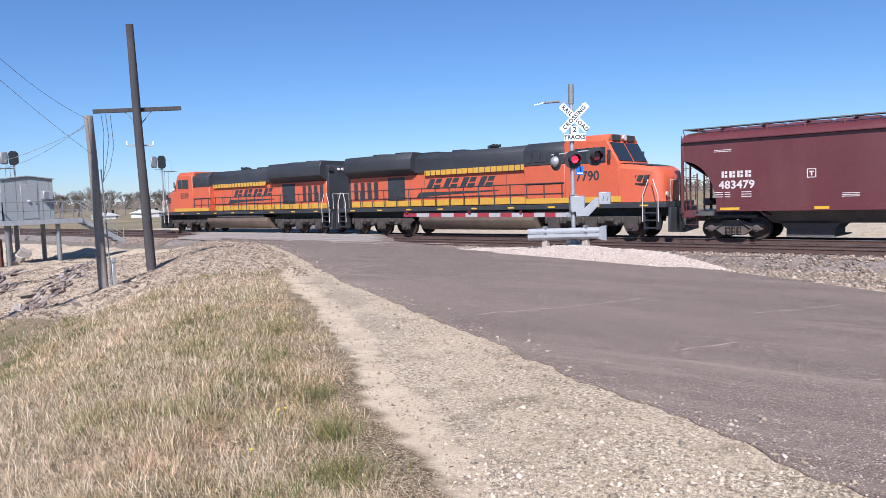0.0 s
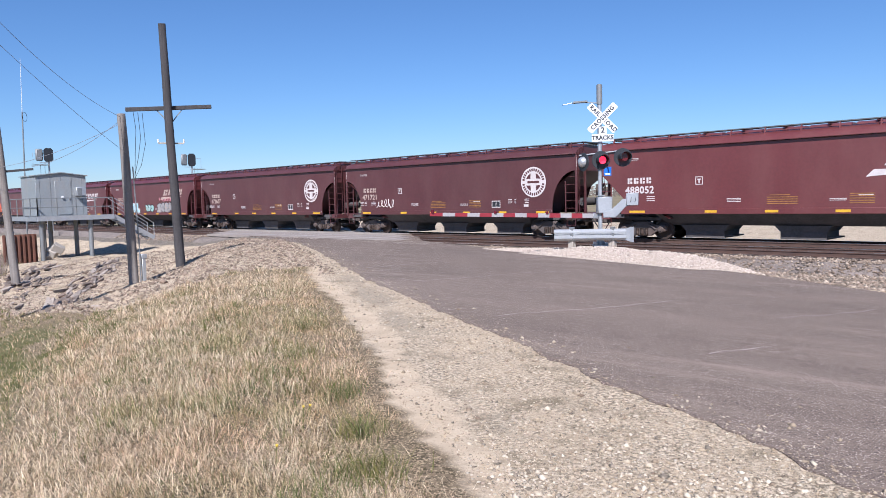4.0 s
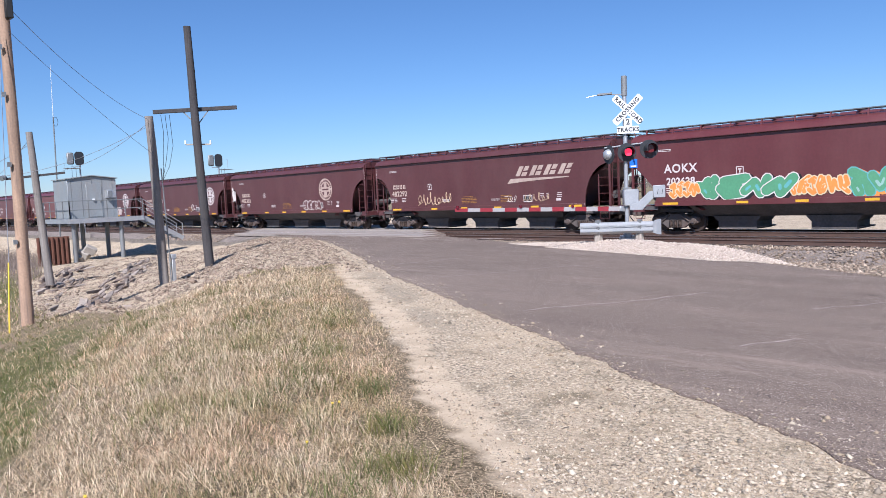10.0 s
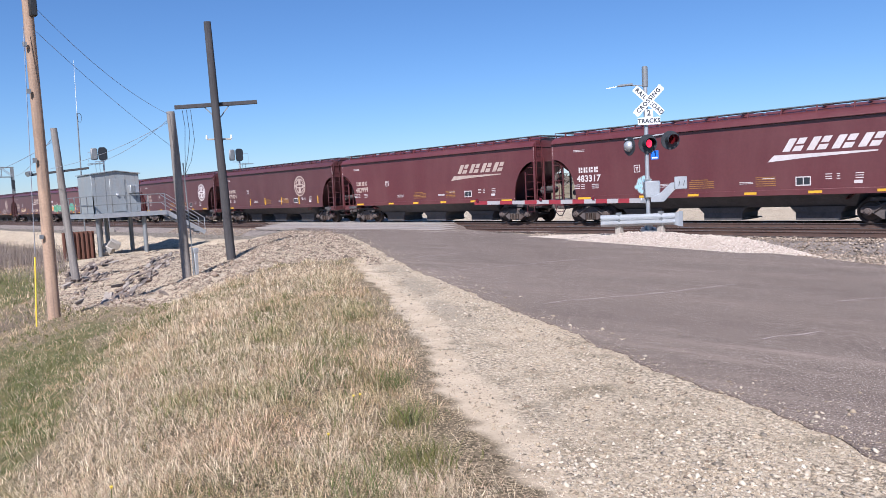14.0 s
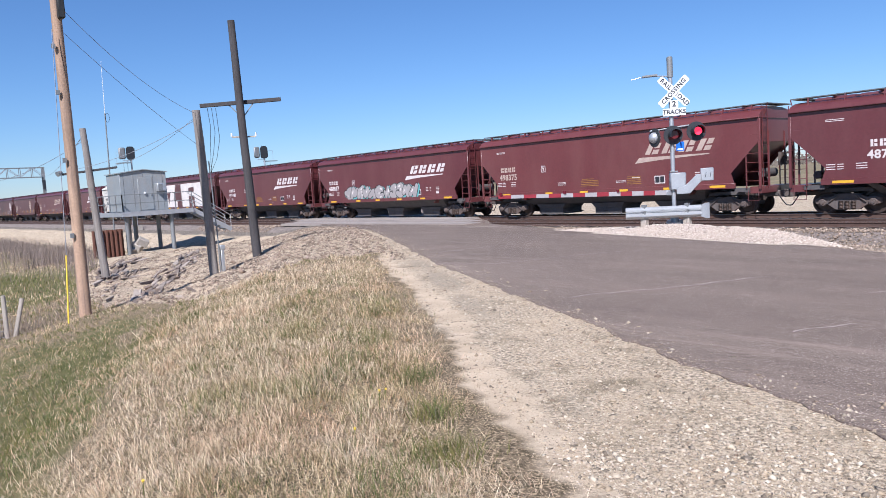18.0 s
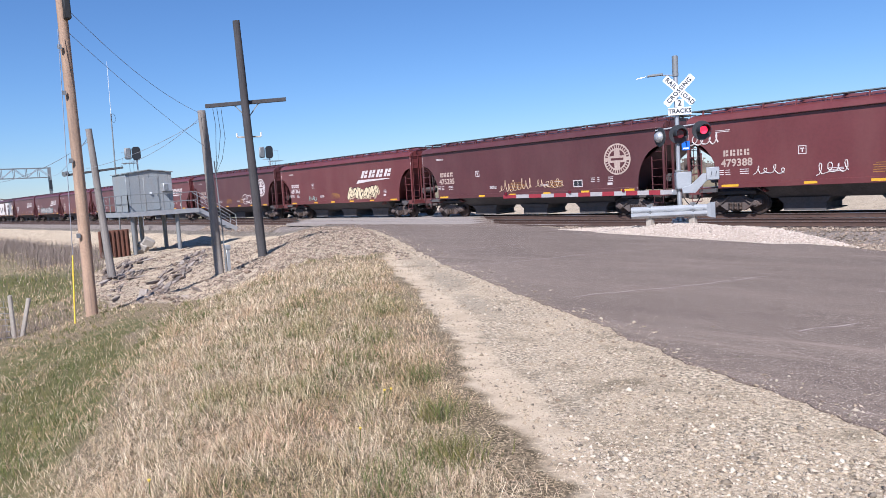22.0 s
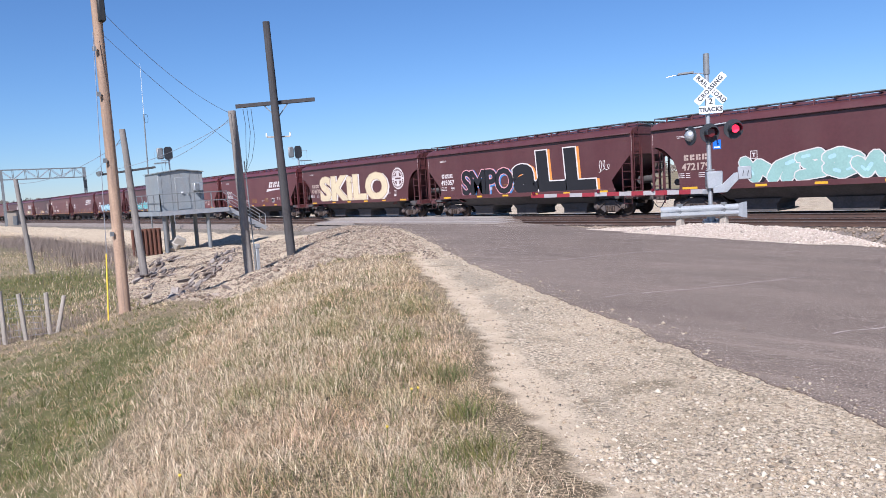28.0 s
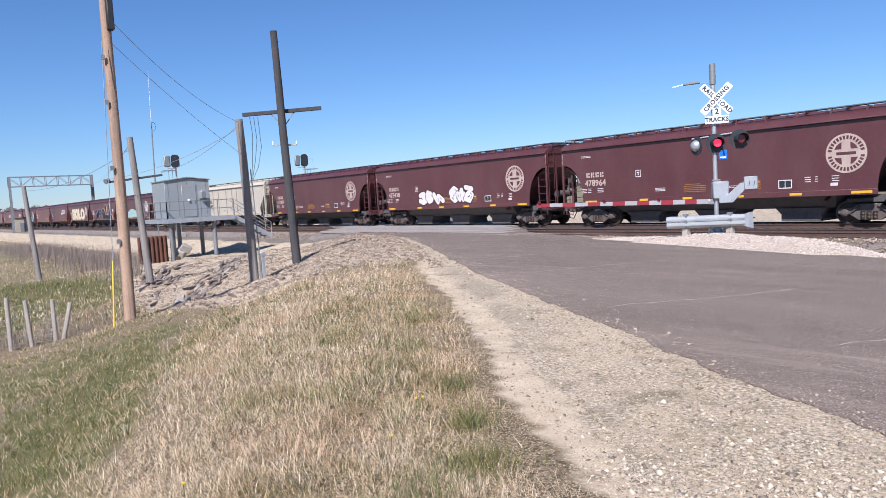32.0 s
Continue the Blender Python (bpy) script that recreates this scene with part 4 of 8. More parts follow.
    for k in range(3):
        a = math.pi * k / 3
        bw.tube([(HALF + 0.1, 0.55 - 0.27 * math.cos(a), 2.35 - 0.27 * math.sin(a)), (HALF + 0.1, 0.55 + 0.27 * math.cos(a), 2.35 + 0.27 * math.sin(a))], 0.014, 5)
    bw.cyl((HALF - 0.1, 0.55, 2.35), (HALF + 0.12, 0.55, 2.35), 0.05, n=8)
    bw.box(HALF - 0.14, HALF + 0.0, 0.30, 0.80, 2.05, 2.6)
    part("brake_wheel", bw, "truck_steel", car)
    part("air_reservoir", Shape().cyl((7.9, -0.1, 1.75), (7.9, 1.0, 1.75), 0.2, n=12), under, car)
    part("brake_cylinder", Shape().cyl((-7.9, -0.6, 1.55), (-7.9, 0.5, 1.55), 0.16, n=12), under, car)
    return car


def flat(poly, y=-1.583):
    """A thin plate, painted on the side: poly in (x, z)."""
    return Shape().prism(poly, y - 0.004, y, "y")


def rect(x0, x1, z0, z1):
    return [(x0, z0), (x1, z0), (x1, z1), (x0, z1)]


def slanted(x0, x1, z0, z1, lean):
    return [(x0, z0), (x1, z0), (x1 + lean, z1), (x0 + lean, z1)]


def wedge_mesh(material):
    """Four leaning blocks over a long wedge: the line's emblem as plain shapes."""
    s = Shape()
    y = -1.584
    for k in range(4):
        a = 2.52 + k * 0.90
        s.prism(slanted(a, a + 0.28, 2.88, 3.38, 0.30), y - 0.004, y, "y")
        s.prism(slanted(a + 0.37, a + 0.70, 2.88, 3.08, 0.12), y - 0.004, y, "y")
        s.prism(slanted(a + 0.37 + 0.16, a + 0.66 + 0.16, 3.15, 3.38, 0.14), y - 0.004, y, "y")
    s.prism([(1.95, 2.50), (2.20, 2.76), (5.90, 2.75), (5.88, 2.70), (3.4, 2.60)], y - 0.004, y, "y")
    return s.mesh("emblem", material, smooth=False)


def disc(cx, cz, r, y, n=36):
    return Shape().prism([(cx + r * math.cos(2 * math.pi * k / n), cz + r * math.sin(2 * math.pi * k / n)) for k in range(n)], y - 0.003, y, "y")


def add_emblem(car, kind, tone, at=5.6):
    if kind == "wedge":
        part("emblem", EMBLEMS[tone], "", car, "leaning block emblem over a long wedge").matrix_basis = pose(0.35, 0, 0)
    elif kind == "round":
        e = part("emblem", EMBLEMS["disc_" + tone], "", car, "round emblem with a cross")
        e.matrix_basis = pose(at, 0, 0)
        part("emblem_quarters", EMBLEMS["quarters"], "", e)


def round_meshes():
    cx, cz, y = 0.0, 2.78, -1.584
    out = {}
    for tone in ("white", "tan"):
        out["disc_" + tone] = disc(cx, cz, 0.76, y).mesh("emblem", tone + "_paint", smooth=False)
    q = Shape()
    for k in range(4):
        a0 = 90 * k
        arc = [(cx + 0.46 * math.cos(radians(a)), cz + 0.46 * math.sin(radians(a))) for a in range(a0 + 20, a0 + 71, 10)]
        q.prism([(cx + 0.17 * math.copysign(1, math.cos(radians(a0 + 45))), cz + 0.17 * math.copysign(1, math.sin(radians(a0 + 45))))] + arc, y - 0.006, y - 0.003, "y")
    for k in range(30):
        a = radians(12 * k)
        if k in (0, 15):
            continue
        c, s = math.cos(a), math.sin(a)
        q.prism([(cx + c * r - s * w, cz + s * r + c * w) for r, w in ((0.54, -0.035), (0.68, -0.045), (0.68, 0.045), (0.54, 0.035))], y - 0.006, y - 0.003, "y")
    q.box(cx - 0.36, cx + 0.36, y - 0.0075, y - 0.003, cz - 0.055, cz + 0.055)
    out["quarters"] = q.mesh("emblem_quarters", "maroon_dark", smooth=False)
    return out


EMBLEMS = {"white": wedge_mesh("white_paint"), "tan": wedge_mesh("tan_paint")}
EMBLEMS.update(round_meshes())


def stencil_meshes():
    """Small markings that every car carries."""
    out = {}
    s = Shape()
    y = -1.584
    for k in range(4):
        x = -7.28 + k * 0.37
        s.prism(rect(x, x + 0.11, 2.52, 2.86), y - 0.004, y, "y")
        s.prism(rect(x + 0.15, x + 0.27, 2.52, 2.66), y - 0.004, y, "y")
        s.prism(rect(x + 0.15, x + 0.27, 2.72, 2.86), y - 0.004, y, "y")
    for t in ("white", "tan"):
        out["mark_" + t] = s.mesh("owner_mark", t + "_paint", smooth=False)
    d = Shape()
    for r in range(3):
        for x0, x1 in ((-7.6, -7.25), (-7.18, -6.95), (-6.5, -6.1)):
            d.prism(rect(x0, x1, 1.92 - r * 0.09, 1.95 - r * 0.09), y - 0.004, y, "y")
            d.prism(rect(x0 + 12.3, x1 + 12.2, 1.92 - r * 0.09, 1.95 - r * 0.09), y - 0.004, y, "y")
    for x0, x1, z in ((-2.8, -2.2, 1.78), (-2.8, -2.2, 1.72), (-2.8, -2.2, 1.66), (1.2, 1.8, 1.72), (1.2, 1.8, 1.66), (2.2, 2.7, 1.84), (-7.6, -6.9, 3.63), (-7.6, -6.9, 3.57)):
        d.prism(rect(x0, x1, z, z + 0.025), y - 0.004, y, "y")
    d.prism([(5.75, 1.55), (6.05, 1.55), (6.05, 1.67), (5.75, 1.67)], y - 0.004, y, "y")
    out["data_white"] = d.mesh("data_stencil", "white_paint", smooth=False)
    sq = Shape()
    for poly in (rect(-4.6, -4.27, 2.40, 2.43), rect(-4.6, -4.27, 2.71, 2.74), rect(-4.6, -4.57, 2.43, 2.71), rect(-4.30, -4.27, 2.43, 2.71), rect(-4.51, -4.36, 2.60, 2.65), rect(-4.46, -4.41, 2.48, 2.60)):
        sq.prism(poly, y - 0.004, y, "y")
    out["square"] = sq.mesh("plate_mark", "white_paint", smooth=False)
    fr = Shape()
    for poly in (rect(3.55, 4.15, 1.52, 1.56), rect(3.55, 4.15, 1.84, 1.88), rect(3.55, 3.59, 1.56, 1.84), rect(4.11, 4.15, 1.56, 1.84), rect(3.84, 3.87, 1.56, 1.84)):
        fr.prism(poly, y - 0.004, y, "y")
    out["panel"] = fr.mesh("inspection_panel", "white_paint", smooth=False)
    pb = Shape()
    pb.prism(rect(3.59, 4.11, 1.56, 1.84), y - 0.003, y, "y")
    out["panel_back"] = pb.mesh("inspection_panel_back", "sign_black", smooth=False)
    ye = Shape()
    for r in range(5):
        ye.prism(rect(-1.15 + 0.1 * (r == 4), 0.05 - 0.3 * (r == 4), 1.55 + r * 0.085, 1.58 + r * 0.085), y - 0.004, y, "y")
        ye.prism(rect(1.9, 2.75, 1.55 + r * 0.085, 1.58 + r * 0.085), y - 0.004, y, "y")
    out["notice"] = ye.mesh("caution_notice", "faded_yellow", smooth=False)
    for w in (0.5, 0.75):
        out["tape%d" % (w * 100)] = Shape().box(-w / 2, w / 2, -1.622, -1.615, -0.05, 0.05).mesh("reflector", "yellow", smooth=False)
    out["tape_up"] = Shape().box(-0.05, 0.05, -1.59, -1.583, -0.28, 0.28).mesh("reflector", "yellow", smooth=False)
    for me in out.values():
        if not me.name.startswith(("owner", "reflector")):
            me.transform(Matrix.Diagonal((0.948, 1, 1, 1)))
    return out


STENCILS = stencil_meshes()


def add_markings(car, tone, tall_tape, leased="", mark=-6.58):
    if leased:
        part("owner_mark", lettering(leased, 0.52, "white_paint", "owner_mark", 0.002, 1.1, offset=0.012), "", car).matrix_basis = pose(mark, -1.586, 2.78)
    else:
        ob = tagged(part("owner_mark", STENCILS["mark_" + tone], "", car), kind="stuff")
        ob.matrix_basis = Matrix.Translation((mark, 0, 2.72)) @ Matrix.Diagonal((0.82, 1, 0.76, 1)) @ Matrix.Translation((6.58, 0, -2.78))
    tagged(part("data_stencil", STENCILS["data_white"], "", car), kind="stuff")
    part("plate_mark", STENCILS["square"], "", car).matrix_basis = pose(mark + 6.9, 0, 0)
    part("inspection_panel", STENCILS["panel"], "", car)
    part("inspection_panel_back", STENCILS["panel_back"], "", car)
    tagged(part("caution_notice", STENCILS["notice"], "", car), kind="stuff")
    for x in (-6.6, -3.3, -0.9, 1.6, 4.1, 6.6):
        if tall_tape and x not in (-6.6,):
            part("reflector", STENCILS["tape_up"], "", car, "yellow reflective tape").matrix_basis = pose(x, 0, 1.72)
        else:
            part("reflector", STENCILS["tape75" if abs(x) > 6 else "tape50"], "", car, "yellow reflective tape").matrix_basis = pose(x, 0, SILL + 0.05)


def number(car, text, tone, dark=False, mark=-6.58):
    me = lettering(text, 0.44, "sign_black" if dark else tone + "_paint", "number", 0.002, 1.05, offset=0.012)
    part("number", me, "", car).matrix_basis = pose(mark, -1.586, 2.22)


FORMS = (
    (((0.0, 0.1), (0.35, 0.95), (0.5, 0.3), (0.95, 0.8)),),
    (((0.05, 0.75), (0.45, 0.98), (0.9, 0.7)), ((0.1, 0.2), (0.5, 0.02), (1.0, 0.35)), ((0.45, 0.25), (0.6, 0.72))),
    (((0.2, 1.0), (0.02, 0.45), (0.3, 0.02)), ((0.5, 0.9), (0.75, 0.5), (0.55, 0.1)), ((0.3, 0.5), (1.0, 0.62))),
    (((0.0, 0.6), (0.3, 0.15), (0.55, 0.85), (0.8, 0.12), (1.05, 0.5)),),
    (((0.1, 0.05), (0.25, 0.6), (0.85, 0.95)), ((0.55, 0.02), (0.75, 0.45), (0.5, 0.6))),
    (((0.95, 0.15), (0.35, 0.0), (0.05, 0.4), (0.4, 0.62), (0.75, 0.42)), ((0.1, 0.85), (0.9, 1.0))),
)


def capsule(shape, a, b, r, y0, y1):
    """A flat bar with round ends in the x-z plane."""
    t = math.atan2(b[1] - a[1], b[0] - a[0])
    poly = [(b[0] + r * math.cos(t + q), b[1] + r * math.sin(t + q)) for q in (-1.57, -0.8, 0, 0.8, 1.57)]
    poly += [(a[0] + r * math.cos(t + q), a[1] + r * math.sin(t + q)) for q in (1.57, 2.35, 3.14, 3.93, 4.71)]
    shape.prism(poly, y0, y1, "y")


def spray(car, x0, x1, z0, z1, fill, rim, seed, letters=6, shadow=None, accent=None):
    """Graffiti: fat hooked strokes in clusters, each with its own rim, a drop shadow and bright flecks."""
    r = random.Random(seed)
    y, step, hgt = -1.588, (x1 - x0) / letters, z1 - z0
    back, edge, body, fleck = Shape(), Shape(), Shape(), Shape()
    for k in range(letters):
        lean, lift, wide = r.uniform(-0.12, 0.22), r.uniform(-0.06, 0.06) * hgt, r.uniform(0.92, 1.12)
        thick = min(step * 0.21, hgt * 0.17) * r.uniform(0.9, 1.25)
        last, j = y - 0.0040 * k, 0
        flip, turn = r.random() < 0.5, r.random() < 0.5
        for line in r.choice(FORMS):
            line = [(1 - p if flip else p, 1 - q if turn else q) for p, q in line]
            pts = [(x0 + step * (k + (p * wide * 1.12 + lean * (q - 0.5)) * 0.95), z0 + lift + thick + q * (hgt - 2 * thick)) for p, q in line]
            for p, q in zip(pts, pts[1:]):
                if shadow:
                    capsule(back, (p[0] + 0.09, p[1] - 0.07), (q[0] + 0.09, q[1] - 0.07), thick + 0.07, y + 0.001, y + 0.0008 - 0.00004 * (k * 6 + j))
                j += 1
                capsule(edge, p, q, thick + 0.045, last, last - 0.0006 - 0.0001 * j)
                capsule(body, p, q, thick, last - 0.001, last - 0.0016 - 0.0001 * j)
                if r.random() < 0.5:
                    f = r.uniform(0.1, 0.5)
                    g = (p[0] + (q[0] - p[0]) * f, p[1] + (q[1] - p[1]) * f)
                    h = (p[0] + (q[0] - p[0]) * (f + 0.35), p[1] + (q[1] - p[1]) * (f + 0.35))
                    capsule(fleck, g, h, thick * r.uniform(0.15, 0.35), last - 0.002, last - 0.0026 - 0.0001 * j)
    g = tagged(part("graffiti", edge.mesh("graffiti", rim, smooth=False), "", car), "sprayed graffiti in fat outlined strokes", kind="stuff")
    tagged(part("graffiti_fill", body.mesh("graffiti_fill", fill, smooth=False), "", g), kind="stuff")
    tagged(part("graffiti_fleck", fleck.mesh("graffiti_fleck", accent or rim, smooth=False), "", g), kind="stuff")
    if shadow:
        tagged(part("graffiti_shadow", back.mesh("graffiti_shadow", shadow, smooth=False), "", g), kind="stuff")
    return g


def words(car, text, x, z, size, fill, rim, shear=0.0, spacing=0.9, fat=0.05, wide=1.0, shadow=None):
    """Graffiti that can be read, as fat letters with a rim."""
    a = part("graffiti", lettering(text, size, rim, "graffiti", 0.002, spacing, shear, fat + 0.045), "", car, "sprayed graffiti letters with a bold rim")
    a.matrix_basis = pose(x, -1.588, z) @ Matrix.Diagonal((wide, 1, 1, 1))
    if shadow:
        c = part("graffiti_shadow", lettering(text, size, shadow, "graffiti_shadow", 0.001, spacing, shear, fat + 0.065), "", a)
        c.matrix_basis = pose(0.10, 0.002, -0.06)
    b = part("graffiti_layer", lettering(text, size, fill, "graffiti_layer", 0.002, spacing, shear, fat * 0.9), "", a)
    b.matrix_basis = pose(0, -0.006, 0)


def scrawl(car, x0, x1, z0, z1, mat, seed, r=0.018):
    """A thin looping tag in one stroke."""
    rng = random.Random(seed)
    s = Shape()
    loops = max(3, int((x1 - x0) / 0.30))
    wide = (x1 - x0) / loops
    pts = []
    for k in range(loops):
        tall, lift, fat, lean = rng.uniform(0.45, 1.0), rng.uniform(0, 0.25), rng.uniform(0.15, 0.6), rng.uniform(-0.2, 0.3)
        for j in range(9):
            a = 2 * math.pi * j / 9 - 1.57
            q = min(1.0, lift + tall * (0.5 + 0.5 * math.sin(a)) * (1 - lift))
            pts.append((x0 + wide * (k + j / 9 + fat * math.cos(a) + lean * q), -1.59 - 0.0004 * k, z0 + (z1 - z0) * q))
    s.tube(pts, r, 4)
    part("graffiti", s, mat, car, "thin sprayed scrawl")

# ---------------------------------------------------------------- the two engines
# Own space: cab towards +x, z = 0 on the rail heads.


def engine_truck(eng, x):
    t = part("truck", Shape().box(-2.2, 2.2, -0.95, 0.95, 0.55, 0.85), "under_black", eng)
    t.matrix_basis = pose(x, 0, 0)
    w = Shape()
    prof = ((0.0, 0.08), (0.15, 0.09), (0.17, 0.03), (0.42, 0.02), (0.46, 0.07), (0.53, 0.07), (0.53, -0.05), (0.56, -0.06), (0.56, -0.08), (0.0, -0.06))
    w.skin([[(r * math.cos(2 * math.pi * k / 24), -d, r * math.sin(2 * math.pi * k / 24)) for r, d in prof] for k in list(range(24)) + [0]])
    wheel_me = w.mesh("wheel", "wheel_steel")
    poly = [(-2.55, 0.98), (2.55, 0.98), (2.62, 0.80), (2.45, 0.68), (2.35, 0.34), (1.75, 0.34), (1.62, 0.66), (0.42, 0.66), (0.32, 0.34), (-0.32, 0.34), (-0.42, 0.66), (-1.62, 0.66), (-1.75, 0.34), (-2.35, 0.34), (-2.45, 0.68), (-2.62, 0.80)]
    f = Shape().prism(poly, -0.08, 0.08, "y")
    for j in (-2.05, 0.0, 2.05):
        f.box(j - 0.24, j + 0.24, -0.17, -0.05, 0.32, 0.74)
        f.cyl((j, -0.23, 0.53), (j, -0.1, 0.53), 0.13, n=10)
        for q in (-0.42, 0.42):
            f.cyl((j + q, -0.12, 0.66), (j + q, -0.12, 0.98), 0.075, n=8)
    for j in (-1.0, 1.05):
        f.beam((j - 0.3, -0.14, 0.92), (j + 0.35, -0.14, 0.60), 0.07, 0.10, (0, 1, 0))
        f.cyl((j - 0.25, -0.22, 0.82), (j + 0.2, -0.22, 0.82), 0.09, n=10)
    frame_me = f.mesh("side_frame", "engine_truck", 0.012)
    for s in (-1, 1):
        part("side_frame", frame_me, "", t).matrix_basis = pose(0, s * 1.12, 0, 0, 0, 0 if s < 0 else 180)
        for j in (-2.05, 0.0, 2.05):
            part("wheel", wheel_me, "", t).matrix_basis = pose(j, s * 0.7535, 0.53, 0, 0, 0 if s < 0 else 180)


def locomotive(digits, label):
    eng = thing("locomotive", label, "locomotive", "engines of the train")
    fr = Shape().box(-10.9, 10.8, -1.50, 1.50, 1.36, 1.60)
    fr.box(-10.9, 10.8, -0.6, 0.6, 0.95, 1.36)
    part("frame", fr, "engine_black", eng, "black walkway and frame", 0.015)
    # hood, roof and cab
    part("engine_hood", Shape().box(-10.05, 4.8, -1.02, 1.02, 1.62, 3.55), "orange", eng, bevel=0.03)
    part("hood_roof", Shape().prism([(-1.14, 3.52), (1.14, 3.52), (1.14, 4.30), (0.85, 4.58), (-0.85, 4.58), (-1.14, 4.30)], -4.6, 3.4, "x"), "engine_black", eng, "black hood roof", 0.02)
    part("brake_grid_box", Shape().prism([(-1.46, 3.50), (1.46, 3.50), (1.46, 4.25), (1.05, 4.60), (-1.05, 4.60), (-1.46, 4.25)], 3.4, 5.75, "x"), "engine_black", eng, "black dynamic brake box", 0.02)
    part("equipment_cabinet", Shape().box(3.4, 5.75, -1.44, 1.44, 1.62, 3.50), "orange", eng, bevel=0.03)
    rad = Shape().prism([(-1.05, 3.42), (1.05, 3.42), (1.55, 3.78), (1.55, 4.35), (1.35, 4.72), (-1.35, 4.68), (-1.55, 4.35), (-1.55, 3.78)], -10.05, -4.3, "x")
    part("radiator_wing", rad, "engine_black", eng, "flared black radiator housing", 0.02)
    part("hood_end", Shape().prism([(-10.25, 1.62), (-9.85, 1.62), (-9.85, 4.5), (-10.15, 4.35), (-10.25, 4.0)], -1.0, 1.0, "y"), "engine_black", eng, "black hood end", 0.03)
    for s in (-1, 1):
        part("rear_number_box", Shape().box(-10.35, -10.1, *sorted((s * 0.62, s * 1.02)), 4.02, 4.34), "engine_black", eng, bevel=0.02)
        part("rear_light", Shape().cyl((-10.33, s * 0.16, 4.15), (-10.2, s * 0.16, 4.15), 0.09, n=10), "handrail_white", eng, "pale rear lamp")
    cab_side = [(5.75, 1.62), (8.62, 1.62), (8.62, 3.40), (8.0, 4.50), (5.75, 4.50)]
    part("cab", Shape().prism(cab_side, -1.48, 1.48, "y"), "orange", eng, "orange cab", 0.05)
    part("cab_roof", Shape().prism([(-1.48, 4.44), (1.48, 4.44), (1.15, 4.74), (-1.15, 4.74)], 5.8, 8.06, "x"), "orange", eng, bevel=0.03)
    nose = Shape()
    nose.skin([[(x, -wd, 1.62), (x, -wd, zt - 0.22), (x, -wd + 0.22, zt), (x, wd - 0.22, zt), (x, wd, zt - 0.22), (x, wd, 1.62)] for x, wd, zt in ((8.55, 1.46, 3.38), (9.3, 1.40, 3.30), (10.05, 1.22, 3.18), (10.42, 1.02, 3.0), (10.55, 0.90, 2.5), (10.48, 0.88, 1.9))], close=True)
    nose.add([(10.48, -0.88, 1.62), (10.48, -0.88, 1.68), (10.48, -0.66, 1.9), (10.48, 0.66, 1.9), (10.48, 0.88, 1.68), (10.48, 0.88, 1.62)], [(0, 1, 2, 3, 4, 5)])
    part("nose", nose, "orange", eng, "orange tapered nose", 0.0)
    glare = Shape().skin([[(x, -wd + 0.16, zt + 0.012), (x, 0, zt + 0.02), (x, wd - 0.16, zt + 0.012)] for x, wd, zt in ((8.62, 1.46, 3.38), (9.3, 1.40, 3.30), (10.05, 1.22, 3.18))])
    part("glare_panel", glare, "engine_black", eng, "black panel on top of the nose")
    part("number_board", Shape().box(8.0, 8.12, -1.05, -0.35, 4.46, 4.72), "engine_black", eng)
    part("number_board", Shape().box(8.0, 8.12, 0.35, 1.05, 4.46, 4.72), "engine_black", eng)
    part("headlight", Shape().cyl((8.04, 0, 4.60), (8.18, 0, 4.60), 0.13, n=12), "handrail_white", eng, "pale headlight")
    for y0, y1 in ((-1.34, -0.08), (0.08, 1.34)):
        ws = Shape()
        ws.add([(8.54, y0, 3.50), (8.54, y1, 3.50), (8.06, y1, 4.36), (8.06, y0, 4.36), (8.60, y0, 3.50), (8.60, y1, 3.50), (8.12, y1, 4.36), (8.12, y0, 4.36)], ((0, 1, 2, 3), (4, 7, 6, 5), (0, 4, 5, 1), (2, 6, 7, 3), (1, 5, 6, 2), (0, 3, 7, 4)))
        part("windshield", ws, "dark_glass", eng, "dark windshield pane")
    for s in (-1, 1):
        turn = 0 if s < 0 else 180

        def side(name, x0, x1, z0, z1, y, mat, lab="", deep=0.02):
            return part(name, Shape().box(x0, x1, *sorted((s * y, s * (y + deep))), z0, z1), mat, eng, lab, 0.004)

        side("cab_window", 6.35, 7.25, 3.45, 4.15, 1.48, "dark_glass", "dark side window")
        side("cab_window", 7.35, 7.95, 3.45, 4.15, 1.48, "dark_glass", "dark side window")
        side("hood_stripe", -10.0, 3.3, 1.64, 1.98, 1.02, "engine_yellow", "yellow lower stripe")
        side("hood_stripe", 3.5, 8.7, 1.64, 1.90, 1.48, "engine_yellow", "yellow lower stripe")
        side("intake_screen", -3.6, 3.3, 3.34, 3.62, 1.14, "engine_yellow", "yellow screened intake")
        for k in range(18):
            side("screen_bar", -3.55 + k * 0.385, -3.51 + k * 0.385, 3.34, 3.62, 1.16, "engine_black", deep=0.012)
        for k in range(4):
            side("hood_door", -9.7 + k * 0.6, -9.35 + k * 0.6, 2.1, 3.15, 1.02, "engine_black", "dark louvred door")
        side("hood_door", -6.7, -5.3, 2.0, 3.35, 1.02, "engine_black", "dark screened door")
        for k in range(7):
            side("door_seam", -4.9 + k * 1.15, -4.88 + k * 1.15, 1.95, 3.2, 1.02, "engine_black", deep=0.006)
        side("cabinet_line", 3.5, 5.7, 2.55, 2.60, 1.44, "engine_black", deep=0.006)
        for k in range(5):
            side("grid_louvre", 3.6 + k * 0.43, 3.9 + k * 0.43, 3.65, 4.1, 1.46, "engine_black", deep=0.03)
